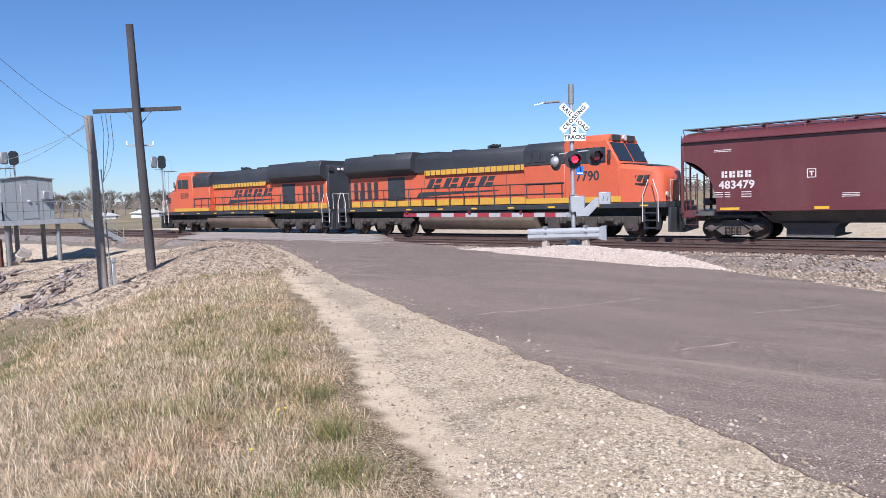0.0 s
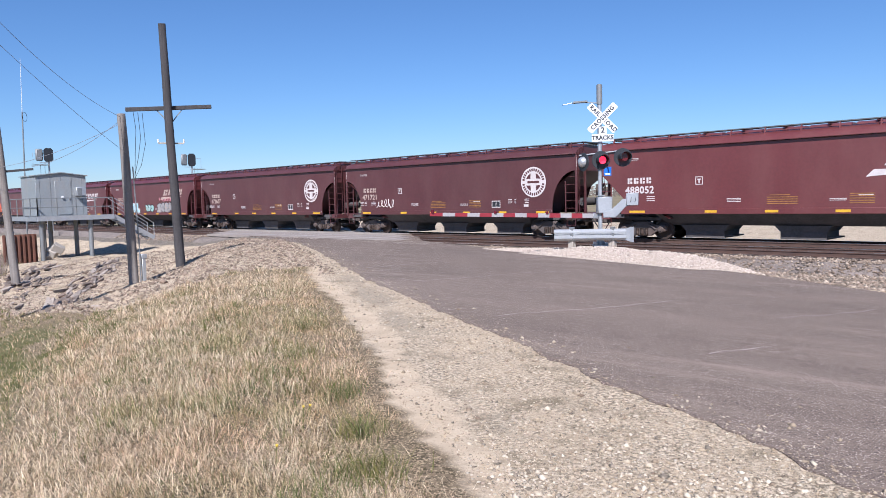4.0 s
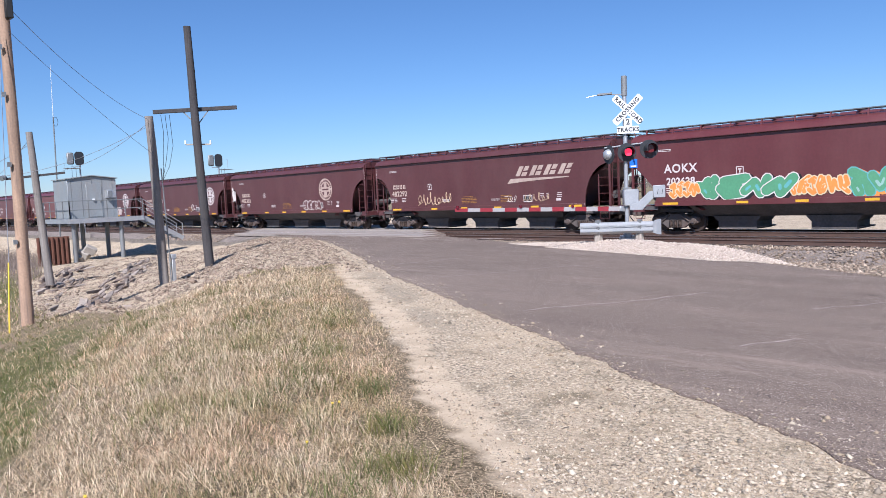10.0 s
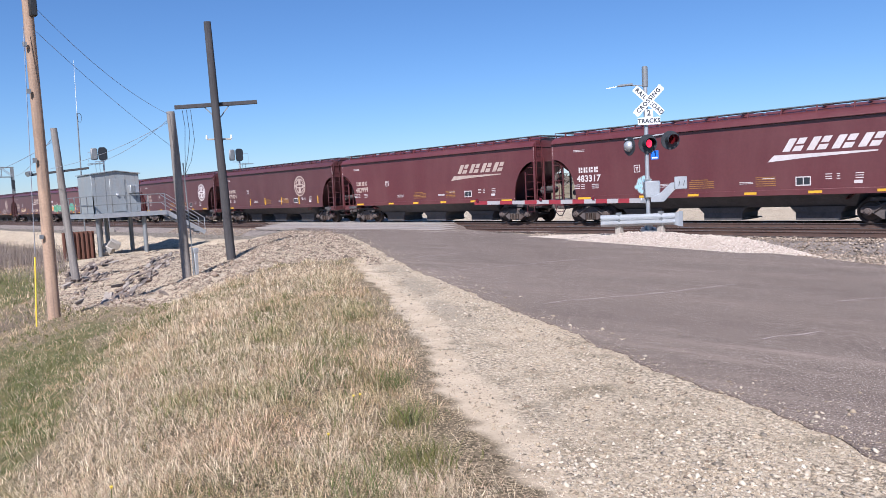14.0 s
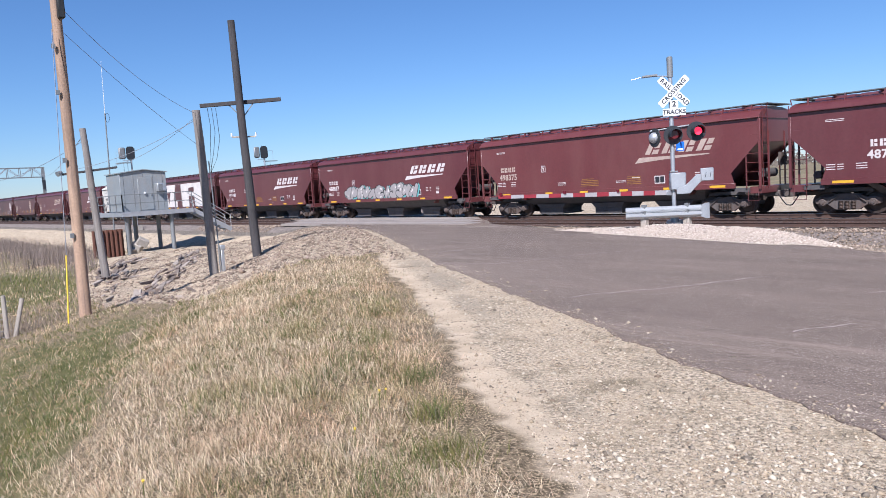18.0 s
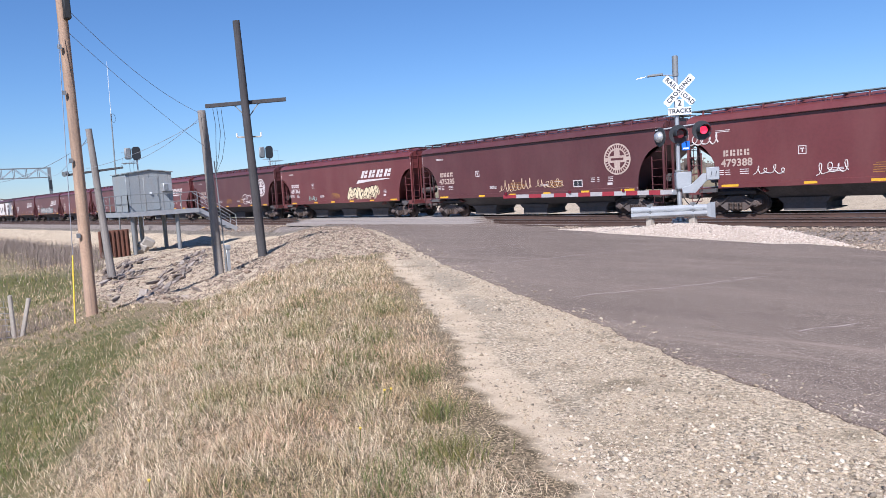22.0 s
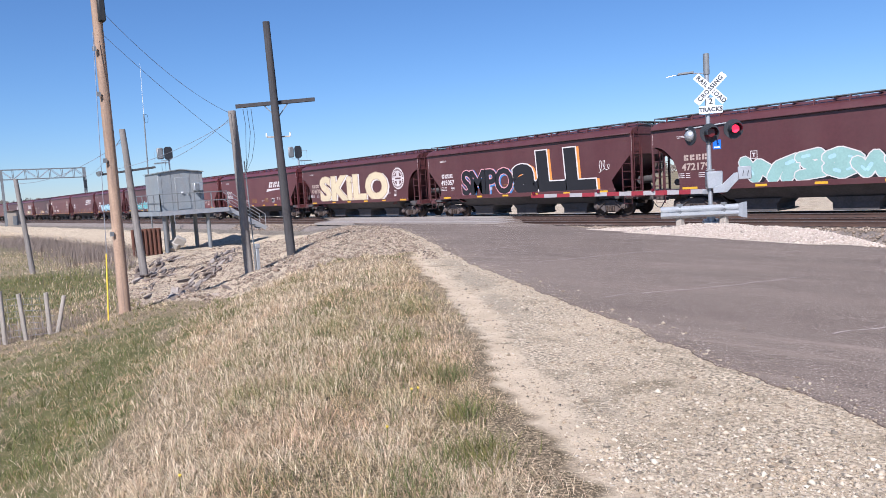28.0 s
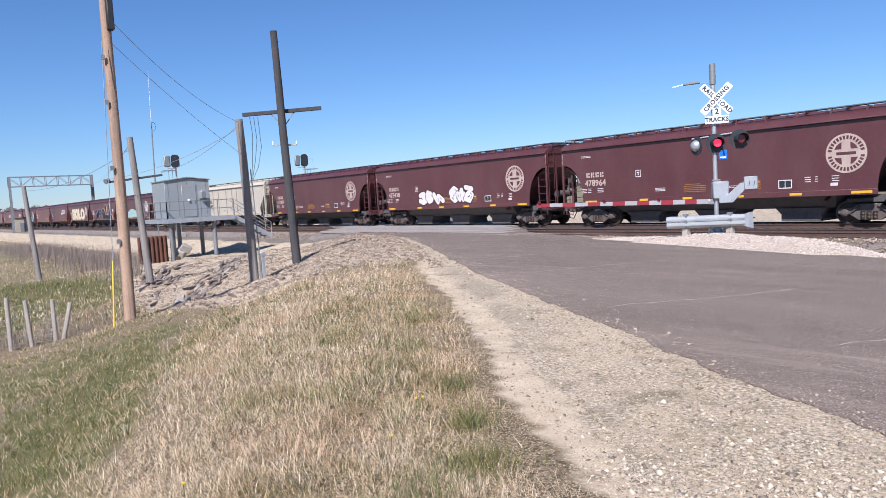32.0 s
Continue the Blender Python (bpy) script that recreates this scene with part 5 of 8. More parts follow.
        for k in range(9):
            side("sill_reflector", -9.6 + k * 2.4, -9.2 + k * 2.4, 1.43, 1.50, 1.50, "yellow", deep=0.006)
        # emblem and number
        em = Shape()
        for k in range(4):
            a = -2.4 + k * 0.96
            em.prism(slanted(a, a + 0.30, 2.60, 3.06, 0.28), -0.008, 0, "y")
            em.prism(slanted(a + 0.39, a + 0.76, 2.60, 2.79, 0.115), -0.008, 0, "y")
            em.prism(slanted(a + 0.39 + 0.16, a + 0.70 + 0.16, 2.86, 3.06, 0.12), -0.008, 0, "y")
        em.prism([(-3.0, 2.22), (-2.8, 2.46), (1.6, 2.44), (1.58, 2.40), (-1.3, 2.31)], -0.008, 0, "y")
        em.turned(Matrix.Translation((-1.45, 0, 2.65)) @ Matrix.Diagonal((1.28, 1, 1.2, 1)) @ Matrix.Translation((0.7, 0, -2.65)))
        me = em.mesh("emblem", "engine_black", smooth=False)
        part("emblem", me, "", eng, "dark leaning block emblem over a wedge").matrix_basis = pose(0 if s < 0 else -2.9, s * 1.024, 0, 0, 0, turn)
        num = lettering(digits, 0.62, "engine_black", "number", 0.003, 1.0, offset=0.015)
        part("number", num, "", eng).matrix_basis = pose(7.0, s * 1.483, 2.85, 0, 0, turn)
        nose_mark = Shape()
        for k in range(3):
            nose_mark.prism(slanted(9.1 + k * 0.3, 9.31 + k * 0.3, 2.55, 2.80, 0.1), *sorted((s * 1.30, s * 1.39)), "y")
        nose_mark.prism([(9.0, 2.34), (9.06, 2.46), (9.95, 2.46), (9.93, 2.43)], *sorted((s * 1.30, s * 1.39)), "y")
        part("nose_emblem", nose_mark, "engine_black", eng, smooth=False)
        # rails and steps
        for k, x in enumerate(np.linspace(-9.7, 5.6, 16)):
            part("handrail_post", Shape().tube([(x, s * 1.46, 1.6), (x, s * 1.46, 2.66)], 0.028, 6), "engine_black", eng)
        part("handrail", Shape().tube([(-9.6, s * 1.46, 2.62), (5.7, s * 1.46, 2.62)], 0.030, 6), "engine_black", eng)
        part("handrail", Shape().tube([(-9.6, s * 1.46, 2.12), (5.7, s * 1.46, 2.12)], 0.020, 6), "engine_black", eng)
        for e, x in ((-1, -10.4), (1, 10.1)):
            st = Shape()
            for z in (0.45, 0.78, 1.11):
                st.box(x - 0.28, x + 0.28, *sorted((s * 1.12, s * 1.50)), z, z + 0.05)
            st.box(x - 0.32, x - 0.28, *sorted((s * 1.10, s * 1.50)), 0.4, 1.4)
            st.box(x + 0.28, x + 0.32, *sorted((s * 1.10, s * 1.50)), 0.4, 1.4)
            part("step_well", st, "engine_black", eng)
            for q in (-0.36, 0.36):
                part("grab_iron", Shape().tube([(x + q, s * 1.50, 0.75), (x + q, s * 1.50, 1.9), (x + q * 0.3, s * 1.46, 2.6)], 0.02, 6), "handrail_white", eng, "pale grab iron")
        part("deck_light", Shape().cyl((10.40, s * 0.82, 1.95), (10.60, s * 0.82, 1.95), 0.10, n=12), "handrail_white", eng)
        side("mirror", 8.15, 8.3, 3.55, 4.0, 1.64, "engine_black", deep=0.03)
    tank = Shape().prism([(-1.42, 1.10), (1.42, 1.10), (1.46, 0.85), (1.20, 0.42), (0.9, 0.32), (-0.9, 0.32), (-1.20, 0.42), (-1.46, 0.85)], -3.9, 3.9, "x")
    part("fuel_tank", tank, "engine_grey", eng, "dusty tan fuel tank", 0.03)
    for s in (-1, 1):
        part("air_tank", Shape().cyl((-3.4, s * 1.25, 1.22), (2.6, s * 1.25, 1.22), 0.13, n=10), "under_black", eng)
    for x in (-7.2, 7.0):
        engine_truck(eng, x)
    for e in (-1, 1):
        x = e * 10.9
        pl = Shape().prism([(-1.45, 1.36), (1.45, 1.36), (1.5, 0.32), (0.0, 0.22), (-1.5, 0.32)], min(x, x + e * 0.12), max(x, x + e * 0.12), "x")
        part("pilot", pl, "engine_black", eng, "black pilot plate", 0.01)
        part("coupler", Shape().box(min(x, x + e * 0.7), max(x, x + e * 0.7), -0.17, 0.17, 0.7, 1.0), "truck_steel", eng, bevel=0.03)
        part("brake_hose", Shape().tube([(x + e * 0.15, -0.4, 0.9), (x + e * 0.35, -0.4, 0.5), (x + e * 0.6, -0.3, 0.4)], 0.03), "cable", eng)
        part("end_rail", Shape().tube([(x + e * 0.05, -1.3, 1.6), (x + e * 0.05, -1.3, 2.55), (x + e * 0.05, -0.4, 2.55), (x + e * 0.05, -0.4, 1.6)], 0.02, 6), "handrail_white", eng)
        part("end_rail", Shape().tube([(x + e * 0.05, 1.3, 1.6), (x + e * 0.05, 1.3, 2.55), (x + e * 0.05, 0.4, 2.55), (x + e * 0.05, 0.4, 1.6)], 0.02, 6), "handrail_white", eng)
    part("exhaust_stack", Shape().box(-2.2, -1.4, -0.35, 0.35, 4.55, 4.70), "engine_black", eng, bevel=0.02)
    part("roof_box", Shape().box(-4.2, -3.1, -0.6, 0.6, 4.55, 4.68), "engine_black", eng, bevel=0.02)
    h = Shape()
    for k in range(3):
        h.cyl((0.3, -0.3 + k * 0.25, 4.74), (0.75, -0.3 + k * 0.25, 4.76), 0.03, 0.09, 8)
    h.box(0.35, 0.5, -0.4, 0.4, 4.55, 4.74)
    h.cyl((0.45, 0, 4.74), (0.45, 0, 4.86), 0.05, n=8)
    part("horn", h, "engine_black", eng)
    for k in range(2):
        part("radiator_fan", Shape().cyl((-6.0 - k * 1.9, 0, 4.70), (-6.0 - k * 1.9, 0, 4.80), 0.75, n=20), "engine_black", eng)
    part("antenna_dome", Shape().cyl((7.4, 0.4, 4.66), (7.4, 0.4, 4.80), 0.22, 0.12, 12), "handrail_white", eng)
    return eng


ENGINES = [(locomotive("6599", "leading orange and black diesel engine with yellow stripes"), -46.9), (locomotive("7790", "second orange and black diesel engine, cab at the rear"), -24.5)]

# ---------------------------------------------------------------- the train
SPEED = 24.48
# couplings along the train, from the one behind the engines, at 0 s
GAPS = (-13.55, 5.3, 23.5, 41.6, 60.4, 79.0, 97.7, 115.45, 133.0, 151.5, 170.3, 189.0, 207.8, 226.3, 244.05, 262.25, 281.0, 299.8, 318.4, 336.9, 355.1, 373.6, 391.5, 409.4, 427.0, 445.8, 463.9, 482.6, 501.4, 520.2, 538.7, 556.4, 573.8, 592.1, 610.1, 628.2, 646.0, 663.6, 682.4, 701.0, 718.2, 736.8, 755.4, 773.8, 792.1)
# where the owner's mark and number stand on some cars, from the middle
MARKS = {0: -6.75, 1: -5.25, 2: -6.4, 6: -6.15, 7: -6.0, 8: -5.3, 12: -6.6, 13: -6.1, 14: -5.5, 17: -6.6, 18: -6.5, 21: -5.9, 22: -6.5, 23: -6.35, 24: -5.1, 25: -6.4, 27: -6.8, 30: -6.0, 31: -5.7}
# body style, paint, emblem, lettering tone, number
CARS = (
    ("curved", "maroon", "wedge", "white", "483479"), ("angular", "maroon", "wedge", "white", "487220"), ("curved", "maroon", "wedge", "tan", "480325"),
    ("curved", "maroon_dark", "round", "white", "472607"), ("curved", "maroon_dark", "round", "white", "471721"), ("angular", "maroon_red", "wedge", "white", "488052"),
    ("angular", "maroon", "wedge", "white", "488778"), ("angular", "maroon", "wedge", "white", "495608"), ("angular", "maroon_red", "wedge", "white", "485341"),
    ("curved", "maroon_dark", "round", "white", "471670"), ("curved", "maroon_dark", "round", "white", "472252"), ("curved", "maroon_dark", "round", "tan", "482365"),
    ("curved", "maroon_dark", "wedge", "tan", "482292"), ("angular", "maroon", "", "white", "202628"), ("angular", "maroon_red", "wedge", "white", "486569"),
    ("curved", "maroon_dark", "round", "white", "472381"), ("curved", "maroon_dark", "round", "tan", "479774"), ("curved", "maroon", "wedge", "tan", "482999"),
    ("curved", "maroon", "wedge", "white", "483317"), ("white", "car_white", "", "white", "9559"), ("curved", "maroon_dark", "round", "white", "474168"),
    ("angular", "maroon", "wedge", "white", "497180"), ("angular", "maroon", "wedge", "white", "488877"), ("angular", "maroon_red", "wedge", "tan", "498375"),
    ("angular", "maroon", "wedge", "white", "487551"), ("angular", "maroon_red", "wedge", "white", "489194"), ("curved", "maroon_dark", "round", "white", "475597"),
    ("curved", "maroon_red", "wedge", "white", "481761"), ("curved", "maroon_dark", "round", "tan", "475285"), ("curved", "maroon_red", "round", "tan", "479388"),
    ("angular", "maroon", "wedge", "white", "498844"), ("angular", "maroon", "wedge", "white", "489588"), ("curved", "maroon_dark", "round", "white", "471919"),
    ("angular", "maroon_red", "", "white", "320962"), ("angular", "maroon", "wedge", "white", "490562"), ("curved", "maroon_dark", "round", "white", "474520"),
    ("angular", "maroon_dark", "", "white", "495057"), ("curved", "maroon_dark", "round", "white", "472179"), ("curved", "maroon_dark", "round", "tan", "479328"),
    ("cream", "car_cream", "", "white", "311602"), ("curved", "maroon_dark", "round", "tan", "471911"), ("curved", "maroon_dark", "round", "tan", "475438"),
    ("curved", "maroon_dark", "round", "tan", "478964"), ("angular", "maroon", "wedge", "white", "488431"),
)
SPRAY = dict(
    s_white=(0.60, 0.555, 0.52), s_cream=(0.60, 0.50, 0.32), s_blush=(0.44, 0.36, 0.34), s_sky=(0.36, 0.54, 0.60), s_teal=(0.13, 0.36, 0.36), s_green=(0.10, 0.28, 0.15),
    s_grey=(0.30, 0.28, 0.27), s_black=(0.015, 0.014, 0.016), s_orange=(0.70, 0.25, 0.05), s_blue=(0.06, 0.20, 0.45), s_pink=(0.62, 0.30, 0.32), s_tan=(0.45, 0.33, 0.22), s_mint=(0.27, 0.42, 0.38))
for key, c in SPRAY.items():
    M[key] = paint("spray_" + key[2:], c, 0.55, spread=0.14, scale=1.5, fine=14, bump=0.03)
LABELS = {"angular": "maroon covered grain hopper car", "curved": "maroon hopper car with arched ends",
          "white": "white covered hopper car with shade-darkened belly", "cream": "cream ribbed covered hopper car, dusty"}
TONES = {"maroon": "", "maroon_dark": ", dull paint", "maroon_red": ", brighter red paint", "car_white": "", "car_cream": ""}
PROTO = {}
CARS_MADE = []
for k, (style, skin, emblem, tone, digits) in enumerate(CARS):
    at = pose((GAPS[k] + GAPS[k + 1]) / 2, TRACKS[1], 0)
    if (style, skin) not in PROTO:
        # light cars get the dark underside too: belly shade put into the colour
        PROTO[style, skin] = hopper_body(style, skin, skin, "under_black")
        car = PROTO[style, skin]
    else:
        car = None
    CARS_MADE.append([car, at])
# copies are taken while the prototypes are still bare
for k, (style, skin, emblem, tone, digits) in enumerate(CARS):
    proto = PROTO[style, skin]
    if CARS_MADE[k][0] is None:
        CARS_MADE[k][0] = copy_thing(proto, CARS_MADE[k][1])
for k, (style, skin, emblem, tone, digits) in enumerate(CARS):
    car, at = CARS_MADE[k]
    stretch = (GAPS[k + 1] - GAPS[k]) / 18.3
    car.matrix_basis = at
    car.scale = (stretch, 1, 1)
    light = skin in ("car_white", "car_cream")
    note = {"wedge": " with a slanted block emblem", "round": " with a round cross emblem"}.get(emblem, "")
    tagged(car, LABELS[style] + (TONES[skin] if not note else TONES[skin].replace(" paint", "").replace("brighter red", "brighter")) + note, "hopper car", "cars of the train")
    ink = "tan" if emblem == "round" else tone
    mark = max(-6.35, MARKS.get(k, -6.3)) if style == "curved" else MARKS.get(k, -6.5)
    add_emblem(car, emblem, tone, 4.3 if k in (11, 16) else 6.05)
    if light:
        me = lettering("WRWK" if style == "white" else "COER", 0.46, "sign_black", "owner_mark", 0.002, 1.1, offset=0.012)
        part("owner_mark", me, "", car).matrix_basis = pose(-6.6, -1.586, 2.72)
        part("data_stencil", STENCILS["data_white"].copy(), "", car).data.materials[0] = M["sign_black"]
        for x in (-6.6, -3.3, -0.9, 1.6, 4.1, 6.6):
            part("reflector", STENCILS["tape50"], "", car, "yellow reflective tape").matrix_basis = pose(x, 0, SILL + 0.05)
    else:
        add_markings(car, ink, k == 16, {13: "AOKX", 33: "COER"}.get(k, ""), mark)
    number(car, digits, ink, light, mark)
    CARS_MADE[k] = (car, (GAPS[k] + GAPS[k + 1]) / 2)
made = [c for c, _ in CARS_MADE]

# graffiti, car by car
words(made[2], "KIREL", -3.4, 1.80, 1.05, "s_sky", "s_white", wide=1.1, shadow="s_black")
spray(made[2], -0.75, 0.85, 1.45, 2.1, "s_mint", "s_black", 21, 3, accent="s_white")
spray(made[2], 1.7, 5.1, 1.35, 2.25, "s_grey", "s_black", 22, 5, accent="s_tan")
scrawl(made[2], 2.0, 5.0, 2.35, 2.7, "s_pink", 23, 0.014)
scrawl(made[4], -5.7, -4.1, 1.55, 2.15, "s_white", 41, 0.022)
scrawl(made[8], -8.0, -7.0, 1.9, 2.7, "s_white", 81, 0.013)
scrawl(made[8], -6.5, -5.9, 1.4, 1.7, "s_white", 82, 0.013)
spray(made[9], -6.9, -4.9, 1.35, 1.95, "s_grey", "s_white", 90, 4, accent="s_teal")
words(made[9], "coBos", -2.75, 1.95, 1.35, "s_blush", "s_black", fat=0.10, wide=1.0, shadow="s_tan")
spray(made[9], 0.0, 1.4, 1.4, 2.1, "s_grey", "s_white", 92, 3, accent="s_blue")
spray(made[9], 2.4, 4.7, 1.35, 2.3, "s_blush", "s_black", 93, 3, accent="s_white")
scrawl(made[10], 2.4, 3.5, 1.45, 2.35, "s_white", 101, 0.020)
scrawl(made[10], 3.6, 4.4, 1.6, 1.95, "s_white", 102, 0.015)
scrawl(made[11], -8.4, -7.9, 2.1, 3.5, "s_white", 111, 0.035)
spray(made[11], 1.7, 3.6, 1.4, 2.05, "maroon_dark", "s_white", 112, 4)
scrawl(made[12], -4.7, -1.8, 1.45, 2.3, "s_tan", 120, 0.024)
scrawl(made[12], 2.2, 2.9, 1.5, 1.9, "s_white", 121, 0.016)
scrawl(made[12], 3.3, 5.1, 1.5, 2.0, "s_tan", 122, 0.018)
spray(made[13], -5.3, -1.3, 1.35, 2.4, "s_green", "s_white", 131, 4, shadow="s_black", accent="s_teal")
spray(made[13], -6.6, -5.3, 1.5, 2.2, "s_orange", "s_cream", 130, 4)
spray(made[13], -1.4, 0.8, 1.5, 2.25, "s_orange", "s_cream", 132, 6)
spray(made[13], 0.8, 4.4, 1.35, 2.5, "s_green", "s_teal", 133, 5, shadow="s_orange", accent="s_mint")
spray(made[13], 4.3, 5.1, 1.5, 2.2, "s_orange", "s_cream", 134, 2)
scrawl(made[14], -4.0, -2.9, 1.5, 2.1, "s_white", 141, 0.020)
scrawl(made[14], -0.6, 1.0, 1.4, 2.1, "s_white", 142, 0.024)
scrawl(made[14], -0.2, 0.6, 2.25, 2.45, "s_white", 143, 0.012)
spray(made[18], -3.7, -3.0, 1.45, 2.2, "s_sky", "s_grey", 181, 2)
made[20]["label"] = "maroon covered hopper car nearly covered by huge white graffiti blocks"
big = part("graffiti", Shape().prism([(-7.75, 1.32), (6.1, 1.32), (6.5, 2.0), (6.45, 3.1), (6.0, 3.78), (-7.55, 3.74), (-7.9, 2.9), (-7.5, 2.6)], -1.589, -1.585, "y"), "s_white", made[20], "huge white block graffiti", smooth=False)
holes = ([(-5.5, 1.95), (-4.7, 1.75), (-4.9, 2.9), (-5.4, 3.0)], [(-3.7, 2.9), (-2.8, 2.95), (-3.3, 1.75)], [(-1.2, 3.72), (0.1, 3.75), (0.25, 1.32), (-1.0, 1.32), (-1.0, 2.0), (-1.9, 2.2), (-1.5, 2.9)],
         [(2.2, 2.85), (3.5, 2.9), (3.5, 3.35), (2.2, 3.3)], [(2.2, 1.32), (2.2, 2.45), (3.5, 2.45), (3.6, 1.32), (3.2, 1.32), (3.1, 2.0), (2.8, 2.0), (2.7, 1.32)], [(5.45, 1.6), (5.8, 1.6), (5.8, 3.7), (5.4, 3.72)])
for poly in holes:
    cx, cz = sum(p[0] for p in poly) / len(poly), sum(p[1] for p in poly) / len(poly)
    rim = part("graffiti_rim", Shape().prism([(cx + (x - cx) * 1.14, min(3.76, max(1.33, cz + (z - cz) * 1.10))) for x, z in poly], -1.5915, -1.5895, "y"), "s_grey", big, "grey rim", smooth=False)
    part("graffiti_gap", Shape().prism(poly, -1.594, -1.592, "y"), "maroon_dark", big, "bare maroon paint between the blocks", smooth=False)
scrawl(made[20], 6.6, 7.4, 2.2, 3.5, "s_tan", 201, 0.025)
spray(made[22], -4.9, -0.3, 1.3, 2.35, "s_grey", "s_black", 221, 6, shadow="s_teal", accent="s_white")
spray(made[22], 0.0, 3.5, 1.3, 2.4, "s_grey", "s_black", 222, 5, shadow="s_teal", accent="s_white")
spray(made[26], 2.5, 5.2, 1.35, 2.25, "maroon_dark", "s_white", 261, 3)
spray(made[27], 1.2, 4.6, 1.35, 2.35, "s_cream", "s_black", 271, 5, shadow="s_tan")
scrawl(made[27], -4.4, -3.1, 1.4, 1.8, "s_mint", 272, 0.016)
scrawl(made[28], -1.9, 0.6, 1.4, 2.2, "s_tan", 281, 0.024)
scrawl(made[28], 0.8, 2.8, 1.5, 2.1, "s_tan", 282, 0.020)
scrawl(made[29], -8.4, -7.0, 3.0, 3.6, "s_white", 291, 0.028)
scrawl(made[29], -5.6, -4.2, 1.6, 2.1, "s_white", 292, 0.020)
scrawl(made[29], -3.1, -1.8, 1.5, 2.2, "s_white", 293, 0.020)
spray(made[31], -5.0, 6.6, 1.3, 2.45, "s_sky", "s_black", 311, 13, accent="s_white")
spray(made[32], -6.1, -0.6, 1.35, 2.35, "s_teal", "s_black", 321, 6, shadow="s_sky", accent="s_white")
spray(made[32], -0.1, 5.2, 1.4, 2.4, "s_teal", "s_sky", 322, 7, shadow="s_black")
words(made[35], "SKiLO", -0.4, 2.25, 2.55, "s_cream", "s_tan", spacing=1.05, fat=0.12, wide=1.45, shadow="s_white")
words(made[36], "SMPO", -2.6, 2.05, 2.0, "s_black", "s_pink", fat=0.08, wide=1.0, shadow="s_blue")
words(made[36], "aLL", 3.0, 2.40, 2.9, "s_black", "s_white", shear=-0.05, fat=0.18, wide=1.40, spacing=1.08, shadow="s_orange")
scrawl(made[36], 6.4, 7.2, 2.2, 2.9, "s_white", 361, 0.018)
spray(made[37], -4.0, 3.7, 1.35, 2.6, "s_mint", "s_white", 371, 7, shadow="s_black", accent="s_sky")
scrawl(made[39], -0.6, 0.3, 1.6, 2.0, "s_grey", 391)
scrawl(made[40], -3.6, -2.7, 1.5, 1.9, "s_tan", 401, 0.018)
spray(made[41], -3.3, -0.8, 1.45, 2.4, "s_white", "s_black", 411, 3, accent="s_grey")
spray(made[41], 0.1, 2.2, 1.45, 2.6, "s_white", "s_black", 412, 3, accent="s_grey")
s = Shape()
for i in range(4):
    s.prism(slanted(5.2 + i * 0.5, 5.6 + i * 0.5, 3.25, 3.75, 0.12), -1.588, -1.584, "y")
part("emblem", s, "s_black", made[19], "dark block emblem", smooth=False)

# ---------------------------------------------------------------- crossing signal with its gate
def facing(x, y, z, way):
    """A pose at x, y, z whose -y axis looks along way (level)."""
    return pose(x, y, z, 0, 0, math.degrees(math.atan2(way[0], -way[1])))


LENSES = []


